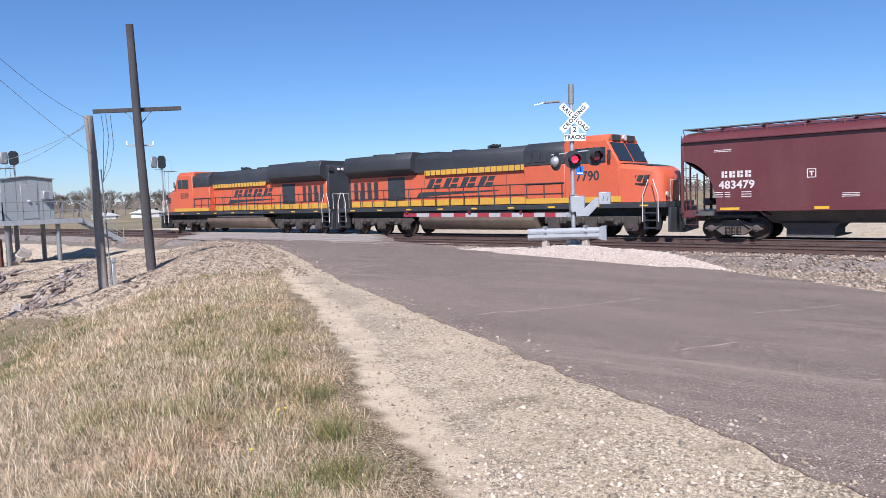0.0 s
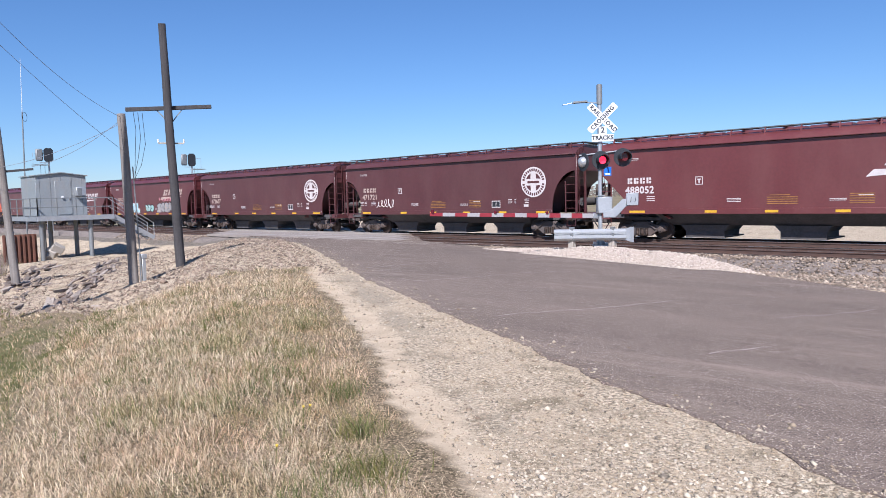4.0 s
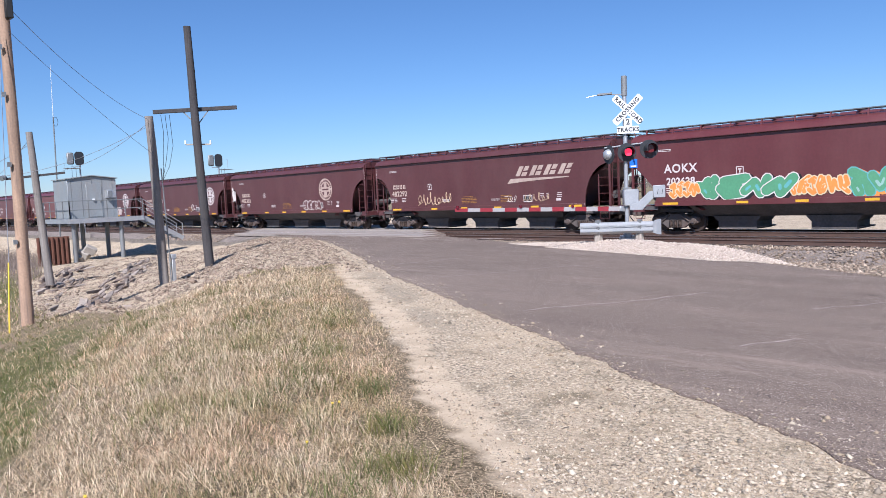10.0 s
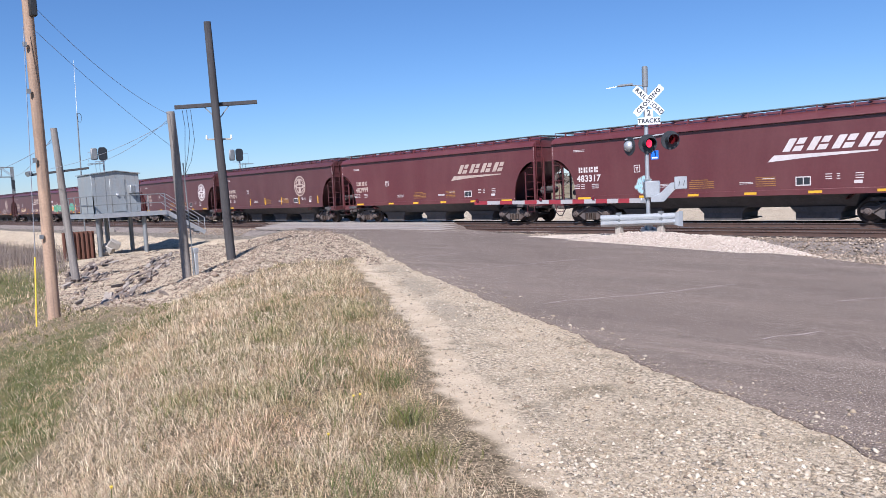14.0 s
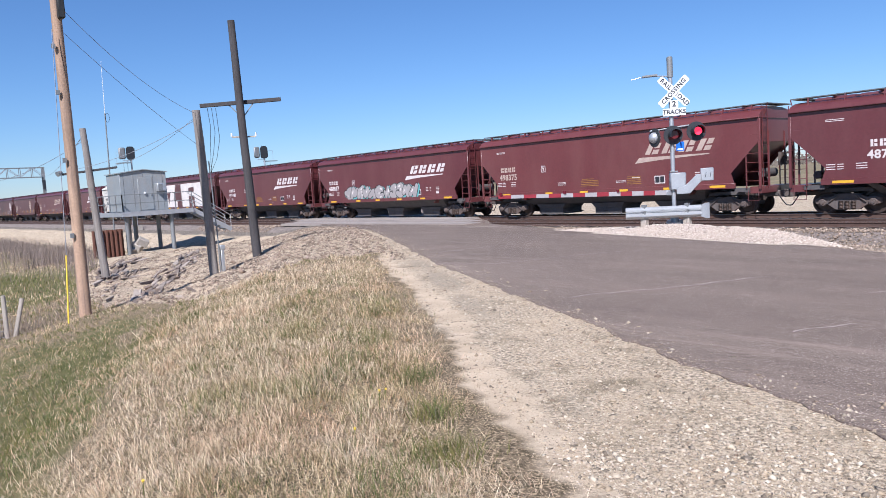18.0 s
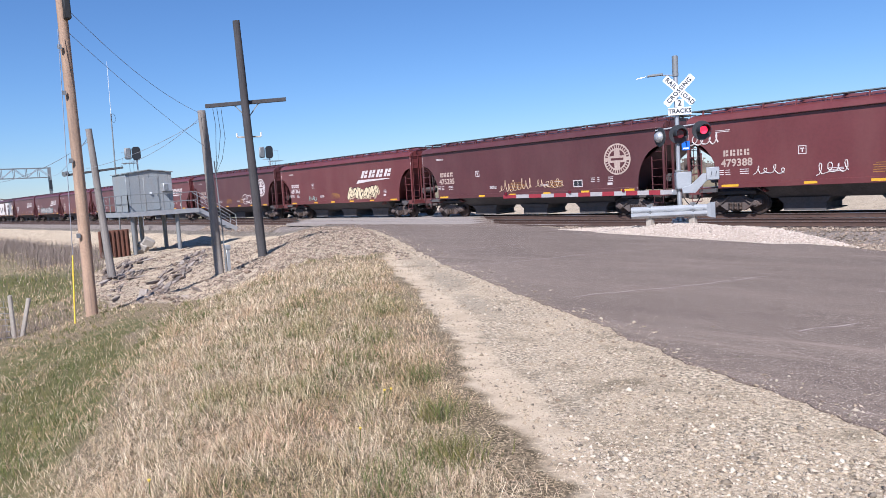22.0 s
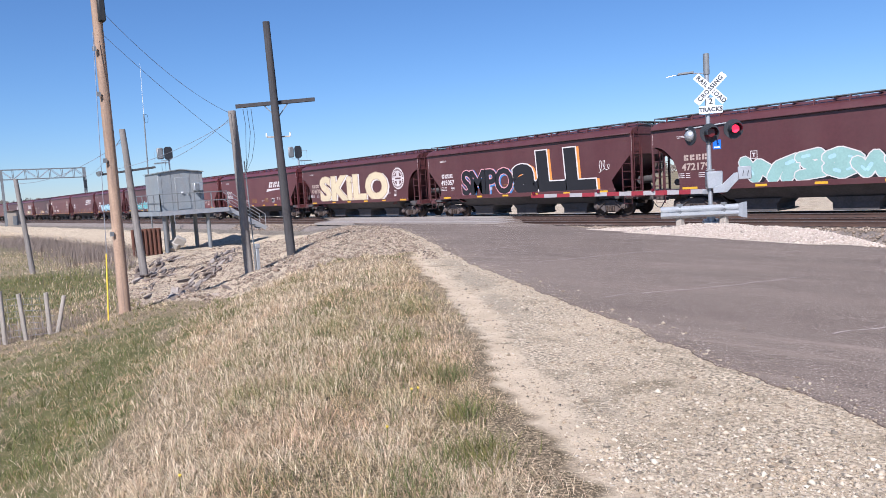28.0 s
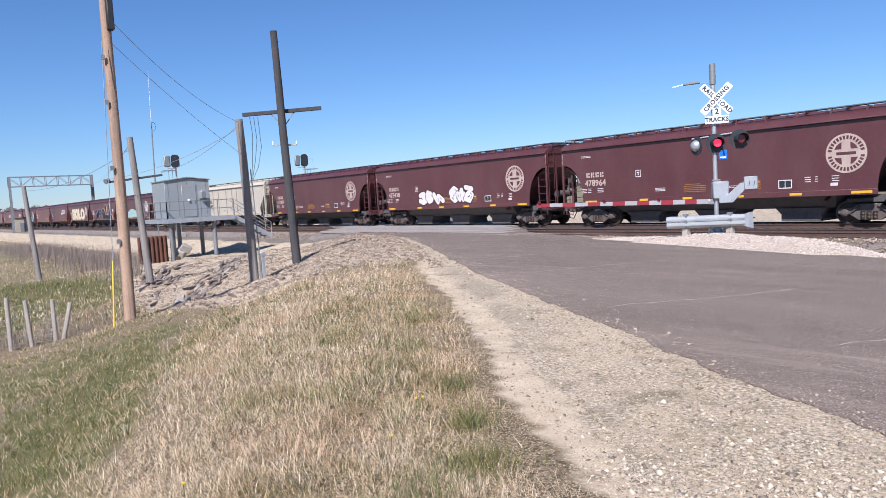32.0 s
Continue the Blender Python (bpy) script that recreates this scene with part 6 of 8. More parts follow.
def crossing_signal():
    bx, by, bz = -11.70, 19.07, 0.54
    t = thing("crossing_signal", "galvanised railroad crossing signal with lowered striped gate", "crossing signal", at=facing(bx, by, bz, (0.64, -0.77)))
    base = Shape().box(-0.22, 0.22, -0.22, 0.22, 0.0, 0.05)
    base.box(-0.20, -0.12, -0.20, 0.20, 0.05, 0.11)
    base.box(0.12, 0.20, -0.20, 0.20, 0.05, 0.11)
    base.cyl((0, 0, 0.05), (0, 0, 0.42), 0.13, 0.09, 14)
    part("base", base, "galv", t, bevel=0.008)
    part("mast", Shape().cyl((0, 0, 0.3), (0, 0, 4.3), 0.062, n=16), "galv", t)
    top = Shape().cyl((0, 0, 4.22), (0, 0, 4.78), 0.085, n=16)
    top.cyl((0, 0, 4.78), (0, 0, 4.80), 0.07, n=16)
    part("mast_sleeve", top, "galv_dull", t, "thicker galvanised mast sleeve")
    # crossed blades
    for text, lean, dy in (("CROSSING", 45, -0.125), ("RAILROAD", -45, -0.115)):
        m = pose(0.07, dy, 3.80, 0, -lean, 0)
        s = Shape()
        hl, hw, c = 0.545, 0.105, 0.028
        s.prism([(-hl + c, -hw), (hl - c, -hw), (hl, -hw + c), (hl, hw - c), (hl - c, hw), (-hl + c, hw), (-hl, hw - c), (-hl, -hw + c)], -0.006, 0.0, "y")
        b = part("sign_blade", s, "sign_white", t, "white crossbuck blade")
        b.matrix_basis = m
        for word, x in ((text, 0.0),) if dy < -0.12 else ((text[:4], -0.30), (text[4:], 0.30)):
            part("lettering", lettering(word, 0.168, "sign_black", "lettering", 0.001, 1.15, offset=0.005), "", b).matrix_basis = pose(x, -0.008, 0.0)
    part("sign_bracket", Shape().box(-0.02, 0.10, -0.11, 0.06, 3.65, 3.95), "galv", t)
    two = part("count_sign", Shape().prism([(-0.045, 3.33), (0.185, 3.33), (0.185, 3.55), (-0.045, 3.55)], -0.132, -0.126, "y"), "sign_white", t)
    part("lettering", lettering("2", 0.22, "sign_black", "lettering", 0.001, offset=0.006), "", two).matrix_basis = pose(0.07, -0.134, 3.44)
    tr = part("count_sign", Shape().prism([(-0.25, 3.11), (0.39, 3.11), (0.39, 3.325), (-0.25, 3.325)], -0.126, -0.120, "y"), "sign_white", t, bevel=0.002)
    part("lettering", lettering("TRACKS", 0.165, "sign_black", "lettering", 0.001, 1.05, offset=0.006), "", tr).matrix_basis = pose(0.07, -0.128, 3.218)
    # street lamp on a thin arm
    part("lamp_arm", Shape().tube([(0, 0, 4.25), (-0.45, -0.05, 4.28), (-0.75, -0.05, 4.27)], 0.018, 6), "galv", t)
    part("lamp_head", Shape().prism([(-0.80, 4.25), (-0.36, 4.27), (-0.36, 4.33), (-0.78, 4.31)], -0.12, 0.02, "y"), "galv_dull", t, bevel=0.012)
    part("lamp_bird_spike", Shape().tube([(-0.82, -0.05, 4.27), (-1.10, -0.05, 4.22)], 0.012, 5), "galv", t)
    # flashing heads: one turned aside with a pale back, two to the road
    part("head_arm", Shape().tube([(-0.62, -0.02, 2.72), (0.72, -0.02, 2.84)], 0.022, 8), "galv", t)
    for k, (x, z, turn) in enumerate(((-0.50, 2.52, -62), (0.02, 2.56, 8), (0.66, 2.63, 8))):
        m = pose(x, -0.10, z, 0, 0, turn)
        bg = Shape()
        n = 28
        bg.prism([(0.275 * math.cos(2 * math.pi * i / n), 0.275 * math.sin(2 * math.pi * i / n)) for i in range(n)], -0.01, 0.01, "y")
        head = part("light_head", bg, "sign_black", t, "black round signal head", 0.004)
        head.matrix_basis = m
        if k == 0:
            cup = Shape()
            ring = []
            for r, d in ((0.16, 0.01), (0.155, 0.06), (0.12, 0.12), (0.06, 0.155), (0.005, 0.16)):
                ring.append([(r * math.cos(2 * math.pi * i / 20), d, r * math.sin(2 * math.pi * i / 20)) for i in range(20)])
            cup.skin(ring, close=True)
            part("lamp_housing", cup, "galv", head, "pale rounded lamp housing")
            part("lamp_housing", Shape().skin([[(r, -d, z2) for r, d, z2 in [(p[0], p[1], p[2]) for p in line]] for line in ring], close=True), "galv", head)
            continue
        hood = Shape()
        outer = [[(r * math.cos(radians(a)), y, r * math.sin(radians(a))) for a in range(-25, 206, 15)] for r, y in ((0.165, -0.01), (0.165, -0.34), (0.155, -0.34), (0.155, -0.01))]
        hood.skin(outer)
        part("visor", hood, "sign_black", head, "black visor")
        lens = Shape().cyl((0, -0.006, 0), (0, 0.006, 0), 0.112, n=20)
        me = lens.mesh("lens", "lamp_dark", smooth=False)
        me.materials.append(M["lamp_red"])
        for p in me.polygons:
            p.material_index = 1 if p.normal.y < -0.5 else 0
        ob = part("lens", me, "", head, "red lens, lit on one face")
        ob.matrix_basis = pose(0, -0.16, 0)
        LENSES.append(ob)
        part("lamp_back", Shape().cyl((0, 0.01, 0), (0, 0.14, 0), 0.15, 0.10, 16), "sign_black", head)
    part("notice_plate", Shape().box(0.10, 0.32, -0.085, -0.075, 2.10, 2.36), "sign_blue", t, "small blue notice plate")
    part("notice_line", Shape().box(0.13, 0.29, -0.088, -0.085, 2.13, 2.17), "sign_white", t)
    # gate mechanism, counterweight and its plate
    mech = Shape().box(-0.10, 0.34, -0.16, 0.20, 0.98, 1.48)
    part("gate_mechanism", mech, "galv", t, "galvanised gate mechanism box", 0.03)
    cl = Shape()
    for z in (1.05, 1.2, 1.38, 1.5):
        cl.box(-0.10, 0.12, -0.10, 0.10, z, z + 0.035)
    part("mast_clamp", cl, "galv_dull", t)
    arm2 = Shape().prism([(0.05, 0.86), (0.42, 0.86), (0.72, 1.18), (0.92, 1.25), (0.92, 1.42), (0.62, 1.40), (0.3, 1.1), (0.05, 1.02)], -0.24, -0.20, "y")
    part("counterweight_arm", arm2, "galv", t, bevel=0.01)
    cw = part("counterweight", Shape().box(0.72, 1.08, -0.27, -0.22, 1.20, 1.57), "galv", t, "pale square plate on the counterweight", 0.02)
    for x in (0.84, 0.97):
        part("plate_mark", Shape().beam((x, -0.275, 1.30), (x + 0.03, -0.275, 1.45), 0.012, 0.02, (0, 1, 0)), "sign_black", cw)
    t2 = thing("crossing_gate_arm", "lowered white gate arm with red stripes", "gate arm")
    a, b = Vector((-11.82, 18.85, 1.46)), Vector((-14.06, 14.20, 1.655))
    n = 14
    for k in range(n):
        p, q = a.lerp(b, k / n), a.lerp(b, (k + 1) / n)
        w = 0.135 - 0.045 * k / n
        part("stripe", Shape().beam(p, q, 0.03, w), "gate_red" if k % 2 == 1 else "gate_white", t2, "red stripe" if k % 2 else "white stripe")
    part("arm_socket", Shape().beam(Vector((-11.75, 19.02, 1.44)), a, 0.08, 0.15), "galv", t2, bevel=0.01)
    for f in (0.30, 0.62, 0.985):
        c = a.lerp(b, f)
        part("arm_lamp", Shape().cyl(c + Vector((0, 0, 0.04)), c + Vector((0, 0, 0.12)), 0.05, 0.04, 10), "lamp_dark", t2, "small red gate lamp")
    return t


crossing_signal()


def guard_rail():
    a, b = Vector((-12.62, 17.98, 0)), Vector((-10.78, 19.16, 0))
    t = thing("guard_rail", "short galvanised guard rail with flared end before the crossing signal", "guard rail")
    d = (b - a).normalized()
    nrm = Vector((d.y, -d.x, 0))
    prof = [(0.0, 0.74), (0.03, 0.76), (0.075, 0.81), (0.075, 0.85), (0.0, 0.91), (0.075, 0.97), (0.075, 1.01), (0.03, 1.06), (0.0, 1.08)]
    s = Shape()
    front = [[p + nrm * o + Vector((0, 0, z)) for o, z in prof] for p in (a, a.lerp(b, 0.5), b - d * 0.1)]
    back = [[p + nrm * (o - 0.006) + Vector((0, 0, z)) for o, z in prof] for p in (a, a.lerp(b, 0.5), b - d * 0.1)]
    s.skin(front)
    s.skin(back)
    part("w_beam", s, "galv", t, "ribbed galvanised beam")
    e = Shape()
    e.skin([[b - d * 0.12 + nrm * 0.04 + Vector((0, 0, z)) for z in (0.75, 0.91, 1.07)], [b + nrm * 0.08 + Vector((0, 0, z)) for z in (0.70, 0.91, 1.12)], [b + d * 0.12 + nrm * 0.02 + Vector((0, 0, z)) for z in (0.68, 0.91, 1.13)], [b + d * 0.13 - nrm * 0.16 + Vector((0, 0, z)) for z in (0.68, 0.91, 1.13)]])
    part("flared_end", e, "galv", t, "flared beam end")
    for f in (0.24, 0.78):
        c = a.lerp(b, f) - nrm * 0.12
        part("post", Shape().box(c.x - 0.09, c.x + 0.09, c.y - 0.09, c.y + 0.09, 0.2, 0.98), "post_grey", t, "weathered post", 0.01)
        c2 = a.lerp(b, f) - nrm * 0.02
        part("spacer_block", Shape().box(c2.x - 0.06, c2.x + 0.06, c2.y - 0.06, c2.y + 0.06, 0.76, 1.14), "galv_dull", t)


guard_rail()


# ---------------------------------------------------------------- poles, wires and the trackside shed
def pole(name, base, top, r0, r1, mat, label, cat="utility pole", knots=0):
    t = thing(name, label, cat)
    b, p = Vector(base), Vector(top)
    s = Shape()
    n, rings = 14, 14
    lines = []
    ax = (p - b).normalized()
    u = ax.orthogonal().normalized()
    v = ax.cross(u)
    low = b - ax * 0.7
    for k in range(rings + 1):
        f = k / rings
        c = low.lerp(p, f) + (u * math.sin(f * 5 + b.x) + v * math.cos(f * 4 + b.y)) * 0.012
        r = r0 + (r1 - r0) * f
        lines.append([tuple(c + (u * math.cos(2 * math.pi * i / n) + v * math.sin(2 * math.pi * i / n)) * r * (1 + 0.03 * math.sin(i * 3 + k))) for i in range(n)])
    s.skin(lines, close=True)
    s.add(lines[-1], [tuple(range(n))])
    part("shaft", s, mat, t)
    return t


def wire(name, pts, r, mat, sag=0.0, label="thin grey overhead wire", n=14):
    a, b = Vector(pts[0]), Vector(pts[-1])
    line = [a.lerp(b, k / n) - Vector((0, 0, sag * 4 * (k / n) * (1 - k / n))) for k in range(n + 1)]
    return single(name, Shape().tube(line, r, 5), mat, label, "wire", "overhead wires")


p1 = pole("utility_pole", (-23.2, 11.5, 0.10), (-22.82, 11.08, 7.86), 0.16, 0.115, "pole_dark", "dark creosoted pole with one wooden crossarm")
arm = Shape().beam((-23.71, 10.15, 5.17), (-22.56, 12.54, 5.32), 0.10, 0.13)
part("crossarm", arm, "pole_dark", p1, "weathered wooden crossarm", 0.01)
for f in (-0.42, 0.42):
    part("arm_brace", Shape().beam(Vector((-23.13, 11.35, 5.22)) + Vector((1.15, 2.39, 0.15)).normalized() * f, (-23.12, 11.36, 4.72), 0.012, 0.035), "galv_dull", p1, "steel arm brace")
part("small_arm", Shape().beam((-23.27, 10.98, 4.10), (-22.98, 11.72, 4.10), 0.04, 0.05), "post_grey", p1, bevel=0.005)
for c in ((-23.27, 10.98), (-22.98, 11.72)):
    part("insulator", Shape().cyl((*c, 4.12), (*c, 4.24), 0.035, 0.025, 8), "sign_white", p1, "white insulator")
p2 = pole("utility_pole", (-21.0, 9.0, -0.24), (-21.06, 8.88, 4.70), 0.135, 0.115, "pole_grey", "short silvered wooden pole with hanging cables")
for k, x in enumerate((0.12, 0.16, 0.2)):
    c = Vector((-20.98, 9.05, 4.6))
    q = Vector((-20.92 + 0.02 * k, 9.18 + 0.12 * k, 4.75))
    part("hanging_cable", Shape().tube([q, q + Vector((0.02, 0.04, -0.5 - 0.2 * k)), q + Vector((0, -0.05 * k, -1.1 - 0.2 * k)), c + Vector((0.05, 0.10, -1.5 - 0.1 * k)), c + Vector((0.05, 0.08, -1.75))], 0.007, 5), "cable", p2, "loose black cable")
part("conduit", Shape().tube([(-20.90, 9.14, -0.3), (-20.90, 9.14, 1.0), (-20.94, 9.09, 3.2)], 0.02, 6), "galv_dull", p2, "thin grey conduit")
part("meter_post", Shape().box(-20.98, -20.88, 9.20, 9.30, -0.4, 0.55), "galv", p2, "short galvanised cable riser", 0.008)
part("riser_cap", Shape().box(-21.0, -20.86, 9.17, 9.33, 0.55, 0.68), "galv", p2, bevel=0.01)
p3 = pole("utility_pole", (-28.73, 8.13, -0.85), (-28.84, 7.83, 4.92), 0.15, 0.11, "pole_grey", "silvered wooden pole with a low crossarm and lamp")
part("crossarm", Shape().beam((-29.12, 7.02, 3.28), (-28.62, 8.86, 3.47), 0.07, 0.08), "pole_dark", p3, "weathered wooden crossarm", 0.01)
part("flood_lamp", Shape().cyl((-29.10, 7.05, 3.36), (-29.02, 6.90, 3.30), 0.07, 0.10, 10), "galv_dull", p3)
p4 = pole("utility_pole", (-18.29, 4.62, -0.5), (-17.79, 4.58, 9.8), 0.138, 0.092, "pole_brown", "tall brown wooden utility pole with streaked bark marks")
part("fuse_box", Shape().box(-17.92, -17.72, 4.58, 4.72, 6.25, 6.95), "cable", p4, "dark fuse cutout", 0.02)
part("ground_wire", Shape().tube([(-18.20, 4.62, -0.4), (-18.08, 4.60, 2.5), (-17.88, 4.57, 6.4)], 0.010, 5), "wire_grey", p4)
for z in (1.4, 3.1, 4.6, 5.6):
    f = (z + 0.5) / 10.3
    part("pole_tag", Shape().box(-18.32 + 0.5 * f + 0.12, -18.32 + 0.5 * f + 0.16, 4.44 - 0.06 * f, 4.52 - 0.06 * f, z, z + 0.10), "galv_dull", p4)
p5 = pole("utility_pole", (-44.4, 6.8, -1.5), (-44.55, 6.5, 3.85), 0.15, 0.11, "pole_grey", "short grey wooden pole in the brush")
wire("overhead_wire", ((-17.85, 4.62, 6.55), (-21.05, 8.93, 4.58)), 0.006, "wire_grey", 0.28, "twisted black service wire", 20)
wire("overhead_wire", ((-17.88, 4.58, 6.05), (-21.0, 9.0, 3.55)), 0.0055, "wire_grey", 0.10)
wire("overhead_wire", ((-21.06, 8.9, 4.55), (-28.64, 8.8, 3.55)), 0.007, "wire_grey", 0.22)
wire("overhead_wire", ((-21.06, 8.9, 4.45), (-29.08, 7.1, 3.40)), 0.007, "wire_grey", 0.25)
wire("overhead_wire", ((-28.84, 7.85, 4.5), (-44.5, 6.55, 3.6)), 0.010, "wire_grey", 0.4)
wire("overhead_wire", ((-28.82, 7.86, 4.7), (-162.0, 36.0, 9.0)), 0.012, "wire_grey", 0.8, n=30)

mk = thing("marker_post", "thin yellow plastic guy marker beside the brown pole", "marker post")
part("sleeve", Shape().tube([(-17.36, 4.03, -0.44), (-17.50, 4.16, 1.05)], 0.016, 8), "marker_yellow", mk)
part("guy_wire", Shape().tube([(-17.34, 4.01, -0.62), (-17.51, 4.17, 1.1), (-17.78, 4.42, 6.0)], 0.008, 5), "wire_grey", mk)

fence = thing("wire_fence", "old wire fence on weathered wooden posts", "fence")
posts = ((-18.3, 2.12, -0.85, 0.42, 0.02, 0), (-18.25, 2.52, -0.8, 0.32, 0.0, -3), (-18.15, 2.98, -0.85, 0.28, 0.0, 0), (-18.1, 3.10, -0.75, 0.20, 0.0, 14), (-18.6, 1.2, -0.9, 0.40, 0, 1), (-18.8, 0.1, -0.9, 0.40, 0, -2))
for x, y, z0, z1, dx, lean in posts:
    ob = part("post", Shape().cyl((0, 0, -0.5), (0, 0, z1 - z0), 0.052, 0.045, 10), "post_grey", fence, "weathered round fence post")
    ob.matrix_basis = pose(x, y, z0, -lean, 0, 0)
for k in range(7):
    part("fence_wire", Shape().tube([(-18.75, -0.5, -0.62 + k * 0.14), (-18.25, 2.5, -0.62 + k * 0.14), (-18.12, 3.1, -0.64 + k * 0.13)], 0.004, 4), "wire_grey", fence)
for k in range(22):
    y = -0.4 + k * 0.155
    x = -18.75 + 0.165 * (y + 0.5)
    part("fence_stay", Shape().tube([(x, y, -0.65), (x, y, 0.24)], 0.003, 4), "wire_grey", fence)


def railing(t, a, b, posts, z, h=1.05):
    a, b = Vector(a), Vector(b)
    for k in range(posts):
        p = a.lerp(b, k / (posts - 1))
        part("rail_post", Shape().box(p.x - 0.025, p.x + 0.025, p.y - 0.025, p.y + 0.025, z, z + h), "galv_dull", t)
    for dz in (h, h * 0.5):
        part("rail_bar", Shape().beam(a + Vector((0, 0, z + dz)), b + Vector((0, 0, z + dz)), 0.05, 0.05), "galv_dull", t)


def platform():
    t = thing("steel_platform", "raised galvanised steel platform on legs with railings and stairs", "platform")
    z = 1.56
    part("deck", Shape().box(-50.3, -45.4, 14.10, 18.40, z - 0.10, z), "galv_dull", t, "grated steel deck")
    for y0, y1, x in ((14.10, 18.40, -45.4),):
        part("edge_beam", Shape().box(x, x + 0.06, y0, y1, z - 0.26, z + 0.02), "galv", t)
    part("edge_beam", Shape().box(-50.3, -45.4, 14.04, 14.10, z - 0.26, z + 0.02), "galv", t)
    for x, y in ((-45.75, 14.40), (-45.75, 17.12), (-48.6, 15.80), (-48.6, 17.30), (-47.2, 14.95)):
        part("leg", Shape().cyl((x, y, -2.2), (x, y, z - 0.1), 0.13, n=12), "galv_dull", t, "steel pipe leg")
        part("leg_cap", Shape().box(x - 0.2, x + 0.2, y - 0.2, y + 0.2, z - 0.16, z - 0.1), "galv_dull", t)
    railing(t, (-45.42, 14.14, 0), (-45.42, 18.38, 0), 5, z)
    railing(t, (-50.25, 14.14, 0), (-45.42, 14.14, 0), 5, z)
    st = Shape()
    for s in (-46.4, -45.5):
        st.beam((s, 18.45, z - 0.1), (s, 20.9, 0.0), 0.05, 0.26)
    part("stair_stringer", st, "galv", t)
    for k in range(7):
        y, zz = 18.65 + k * 0.33, z - 0.22 - k * 0.215
        part("stair_tread", Shape().box(-46.38, -45.52, y - 0.14, y + 0.14, zz, zz + 0.04), "galv_dull", t)
    for s in (-46.4, -45.5):
        part("stair_rail", Shape().tube([(s, 18.5, z + 1.0), (s, 20.9, 0.95), (s, 20.9, 0.0)], 0.024, 6), "galv", t)
        part("stair_rail", Shape().tube([(s, 18.5, z + 0.5), (s, 20.9, 0.48)], 0.018, 6), "galv", t)
    return z


deck_z = platform()
shed = thing("equipment_shed", "galvanised steel equipment shed with a low gable roof", "shed")
part("wall_panel", Shape().prism([(14.60, 1.56), (17.45, 1.56), (17.45, 3.95), (16.02, 4.12), (14.60, 3.95)], -49.6, -47.0, "x"), "shed_steel", shed, bevel=0.01)
part("roof_sheet", Shape().prism([(14.52, 3.95), (16.02, 4.13), (17.53, 3.95), (17.53, 4.00), (16.02, 4.18), (14.52, 4.00)], -49.7, -46.88, "x"), "shed_steel", shed)
for k in range(5):
    part("wall_seam", Shape().box(-46.998, -46.985, 14.8 + k * 0.6, 14.815 + k * 0.6, 1.62, 3.9), "galv_dull", shed)
part("shed_door", Shape().box(-47.0, -46.97, 15.65, 16.55, 1.63, 3.65), "shed_steel", shed, "plain steel door", 0.01)
part("door_handle", Shape().box(-46.97, -46.93, 16.42, 16.47, 2.5, 2.65), "galv_dull", shed)
part("wall_lamp", Shape().box(-46.97, -46.86, 15.98, 16.10, 2.62, 2.74), "sign_white", shed, "small white wall fitting", 0.01)
part("air_conditioner", Shape().box(-47.0, -46.62, 16.75, 17.30, 2.75, 3.25), "galv", shed, "wall-hung air conditioner", 0.02)
part("conditioner_grille", Shape().box(-46.62, -46.605, 16.80, 17.05, 2.80, 3.20), "galv_dull", shed)
pile_wall = thing("sheet_piling", "rusted corrugated steel sheet piling below the platform", "retaining wall")
for k in range(7):
    y = 12.3 + k * 0.25
    part("pile_sheet", Shape().prism([(-45.55, y), (-45.45, y + 0.03), (-45.45, y + 0.11), (-45.60, y + 0.14), (-45.60, y + 0.22), (-45.55, y + 0.25), (-45.60, y + 0.25), (-45.65, y + 0.23), (-45.65, y + 0.13), (-45.5, y + 0.10), (-45.5, y + 0.03)], -1.9, 0.60, "z"), "rust_sheet", pile_wall)
for k in range(3):
    c = (-46.2 + k * 0.25, 14.7 + k * 0.25)
    single("concrete_block", Shape().box(-0.32, 0.32, -0.2, 0.2, -0.22, 0.22, pose(c[0], c[1], -0.75 + 0.22 * k, 25, 32, 40 * k)), "concrete", "broken concrete block below the platform", "concrete block", "broken blocks", bevel=0.04)


